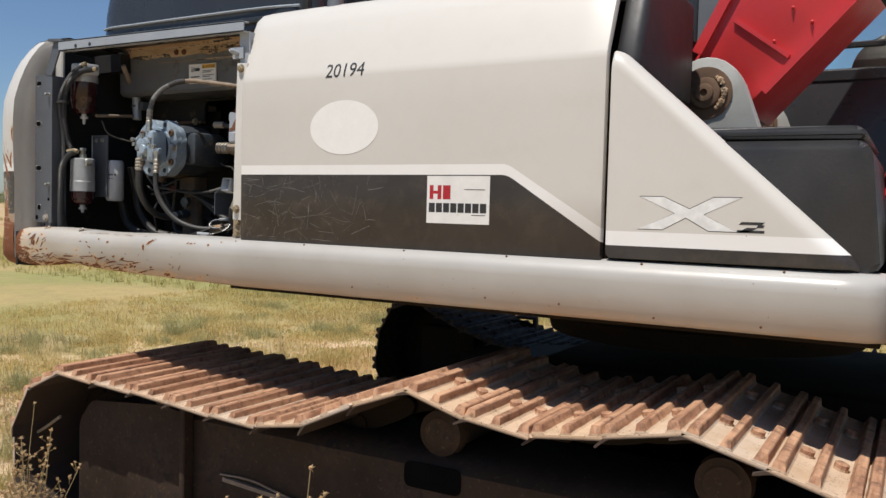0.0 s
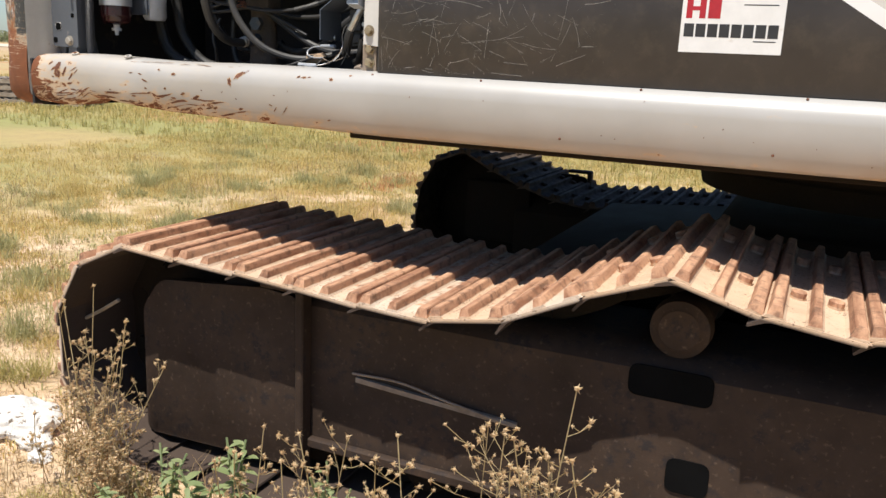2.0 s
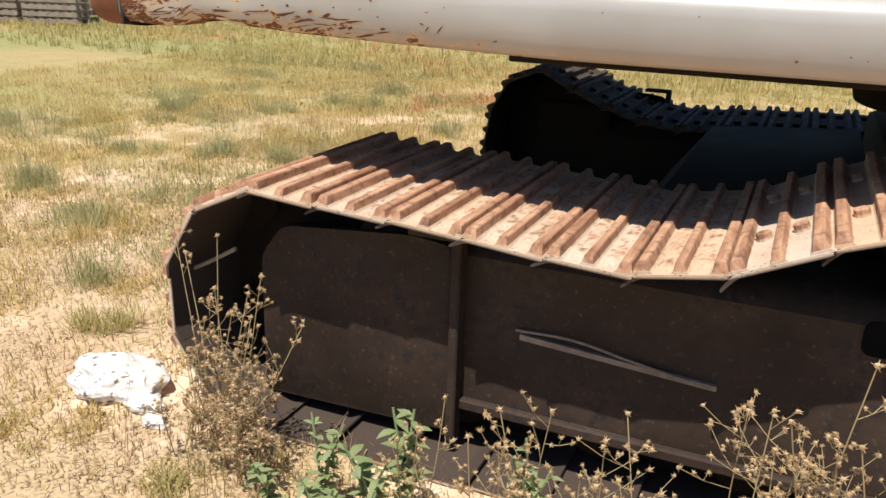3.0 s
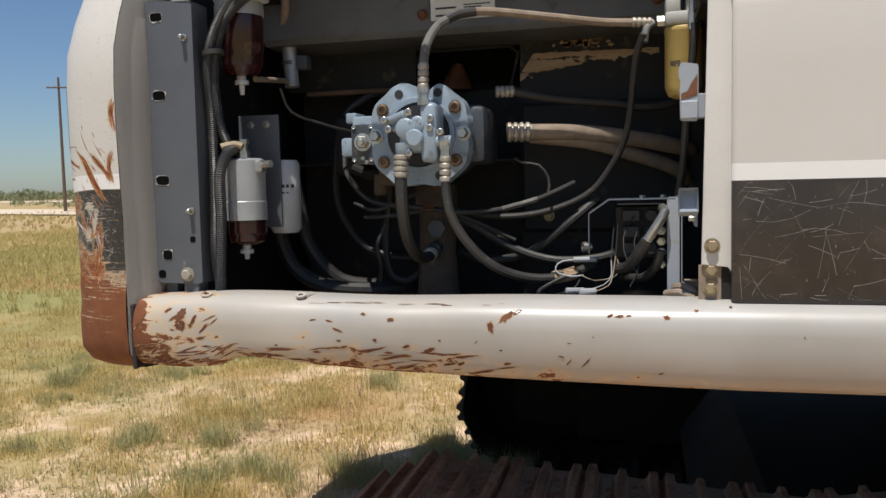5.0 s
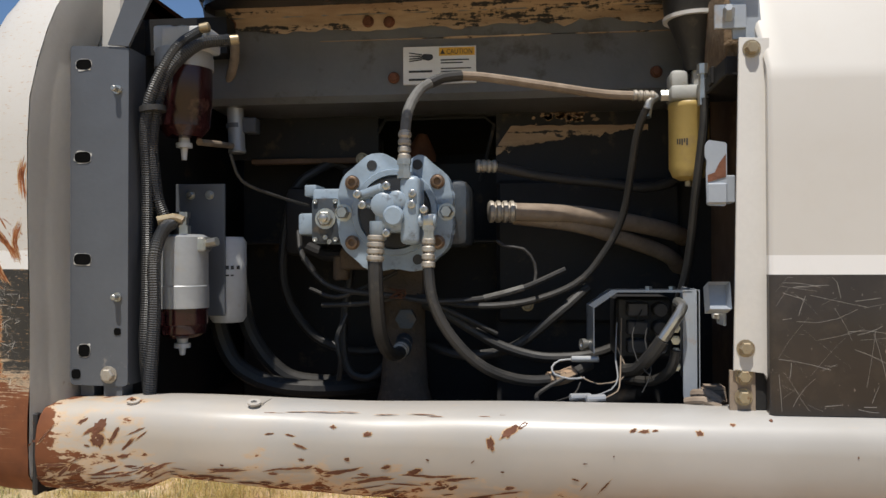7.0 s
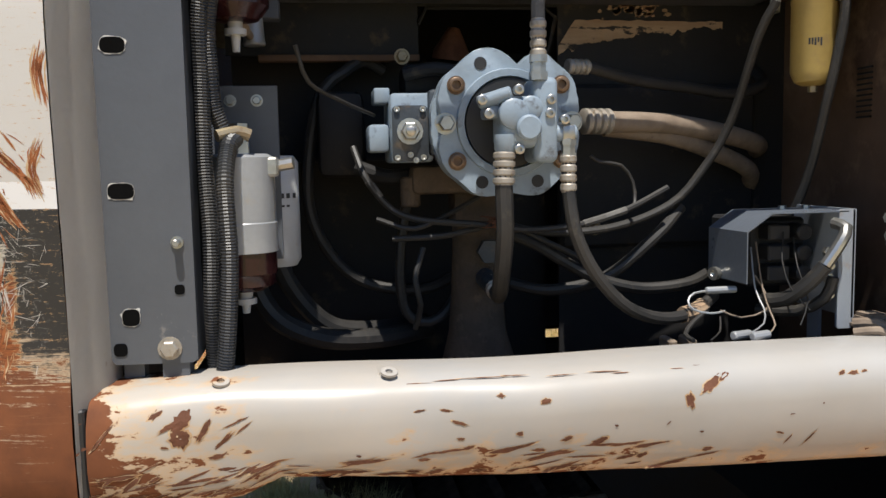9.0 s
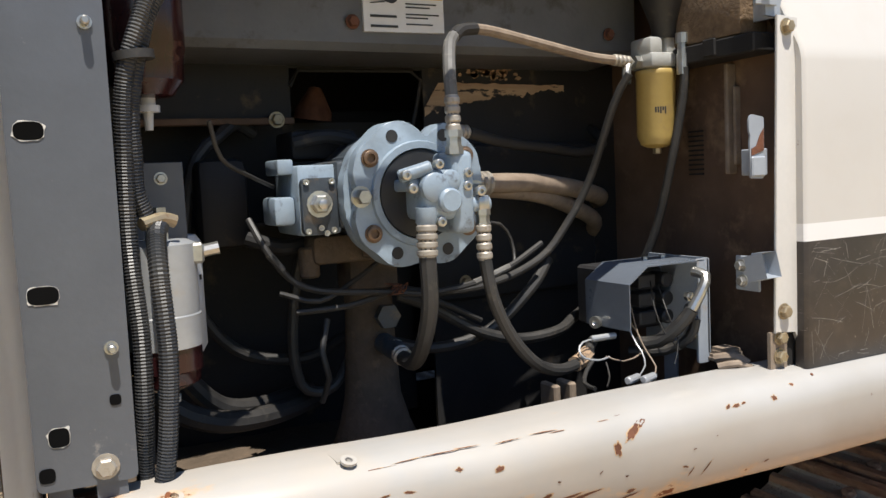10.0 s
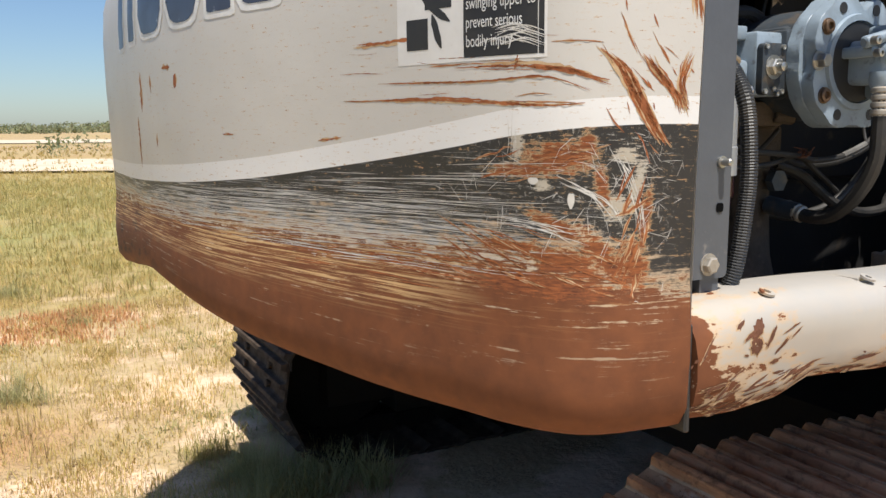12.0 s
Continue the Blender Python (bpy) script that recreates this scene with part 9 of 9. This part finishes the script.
def pallet_stack(x, y, turn):
    root = empty("pallet_stack", (x, y, 0), "stack of grey weathered timber pallets in the grass", "pallets")
    root.matrix_basis = Matrix.Translation((x, y, 0)) @ Matrix.Rotation(radians(turn), 4, "Z")
    m = root.matrix_basis
    for lev in range(4):
        for sx in (-1.25, 0.05):
            z = 0.02 + lev * 0.145
            for k in range(3):
                part("stringer", box(nb(), sx, sx + 1.2, -0.5 + k * 0.45, -0.4 + k * 0.45, z + 0.02, z + 0.11, 0.004, 1, m), M["wood"], root)
            for k in range(7):
                part("board", box(nb(), sx + k * 0.18, sx + k * 0.18 + 0.1, -0.5, 0.5, z + 0.113, z + 0.131, 0, 1, m), M["wood"], root)


pallet_stack(-16.9, 9.35, 20)


def utility_pole(x, y, h):
    root = empty("utility_pole", (x, y, 0), "wooden utility pole with a short crossarm", "utility pole")
    bm = nb()
    lathe(bm, (x, y, -0.5), (0, 0, 1), [(0, 0.17), (h * 0.5, 0.14), (h + 0.5, 0.10), (h + 0.5, 0)], 14)
    part("mast", bm, M["pole"], root)
    bm = nb()
    m = Matrix.Translation((x, y, h - 1.0)) @ Matrix.Rotation(radians(20), 4, "Z")
    box(bm, -1.1, 1.1, -0.16, -0.04, -0.06, 0.08, 0.01, 1, m)
    part("crossarm", bm, M["pole"], root)
    bm = nb()
    for k in (-0.95, -0.5, 0.95):
        lathe(bm, m @ Vector((k, -0.1, 0.08)), (0, 0, 1), [(0, 0.03), (0.10, 0.03), (0.12, 0.06), (0.2, 0.05), (0.22, 0)], 8)
    pieces("insulator", bm, M["greyear"], root)


utility_pole(-2.05 - 90 * math.cos(radians(51.8)), -3.7 + 90 * math.sin(radians(51.8)), 13.2)


def far_woods():
    """A low line of bushes and trees along the horizon."""
    rnd = np.random.default_rng(9)
    V, F = [], []
    for i in range(760):
        a = rnd.uniform(radians(60), radians(165))
        R = rnd.uniform(300, 440)
        cx, cy = -3 + R * math.cos(a), -3 + R * math.sin(a)
        H = rnd.uniform(1.8, 4.6) * (R / 370)
        Wd = rnd.uniform(3, 7)
        for k in range(110):
            d = rnd.normal(0, 1, 3)
            d /= np.linalg.norm(d)
            c = np.array([cx, cy, H * 0.5]) + d * np.array([Wd, Wd, H * 0.5]) * rnd.uniform(0.5, 1.0)
            s = rnd.uniform(0.25, 0.6)
            e = rnd.normal(0, s, (3, 3))
            b = len(V)
            V += [tuple(c + q) for q in e]
            F.append((b, b + 1, b + 2))
    me = bpy.data.meshes.new("far_woods")
    me.from_pydata(V, [], F)
    me.materials.append(M["tree"])
    tagged(new("far_woods", me), "low line of green bushes and trees at the horizon", "trees", kind="stuff")


far_woods()


def along(deg, dist):
    return -2.0 + dist * math.cos(radians(deg)), -3.8 + dist * math.sin(radians(deg))


def far_site():
    """A small yard near the horizon: a red-brown shed, two pale lorries and a thin mast."""
    x, y = along(FAR_DEG - 0.9, 230)
    shed = empty("shed", (x, y, 0), "low red-brown shed with a dark roof far off", "shed")
    part("wall", box(nb(), x - 2.6, x + 2.6, y - 2, y + 2, -0.2, 2.2), M["rusty"], shed)
    bm = nb()
    plate(bm, [(x - 2.9, 2.2), (x + 2.9, 2.2), (x + 2.7, 2.45), (x, 2.9), (x - 2.7, 2.45)], "y", y - 2.3, y + 2.3)
    part("roof", bm, M["under"], shed)
    for k, d in ((0, 0.8), (1, 0.0)):
        x, y = along(FAR_DEG + d, 225 + 9 * k)
        lorry = empty("lorry", (x, y, 0), "pale parked lorry far off near the horizon", "lorry", "far lorries")
        part("load_box", box(nb(), x - 2.2, x + 1.2, y - 1.1, y + 1.1, 0.8, 2.4, 0.05), M["whitefil"], lorry)
        part("cab", box(nb(), x + 1.25, x + 2.6, y - 1.0, y + 1.0, 0.5, 2.1, 0.15, 2), M["whitefil"], lorry)
        for wx in (-1.4, 1.8):
            for wy in (-1.0, 0.8):
                part("wheel", cyl(nb(), (x + wx, y + wy, 0.42), (x + wx, y + wy + 0.2, 0.42), 0.42, 14), M["rubber"], lorry)
    x, y = along(FAR_DEG - 1.0, 245)
    mast = empty("mast", (x, y, 0), "thin steel lattice mast far off", "mast")
    for dx, dy in ((-0.35, -0.2), (0.35, -0.2), (0, 0.4)):
        part("leg", tube(nb(), [(x + dx, y + dy, -0.2), (x + dx * 0.3, y + dy * 0.3, 22)], 0.07, 6, smooth=False), M["greyear"], mast)
    for k in range(11):
        f = 1 - 0.7 * (k + 0.5) / 11
        z = 2.0 * (k + 0.5)
        part("brace", tube(nb(), [(x - 0.35 * f, y - 0.2 * f, z), (x + 0.35 * f, y - 0.2 * f, z + 1.0), (x, y + 0.4 * f, z + 1.6)], 0.04, 5, smooth=False), M["greyear"], mast)


FAR_DEG = 134.0
far_site()


def near_scrub_line():
    """Low dark bushes between the two roads."""
    rnd = np.random.default_rng(31)
    V, F = [], []
    for i in range(60):
        x = rnd.uniform(-130, 20)
        y = 39 - 0.5 * (x + 3) + rnd.uniform(12, 42)
        H, W = rnd.uniform(0.5, 1.5), rnd.uniform(0.6, 2.2)
        for k in range(90):
            d = rnd.normal(0, 1, 3)
            d /= np.linalg.norm(d)
            c = np.array([x, y, H * 0.5]) + d * np.array([W, W, H * 0.5]) * rnd.uniform(0.4, 1.0)
            e = rnd.normal(0, 0.11, (3, 3))
            b = len(V)
            V += [tuple(c + q) for q in e]
            F.append((b, b + 1, b + 2))
    me = bpy.data.meshes.new("field_scrub")
    me.from_pydata(V, [], F)
    me.materials.append(M["tree"])
    tagged(new("field_scrub", me), "low olive scrub bushes beside the roads", "bushes", kind="stuff")


near_scrub_line()
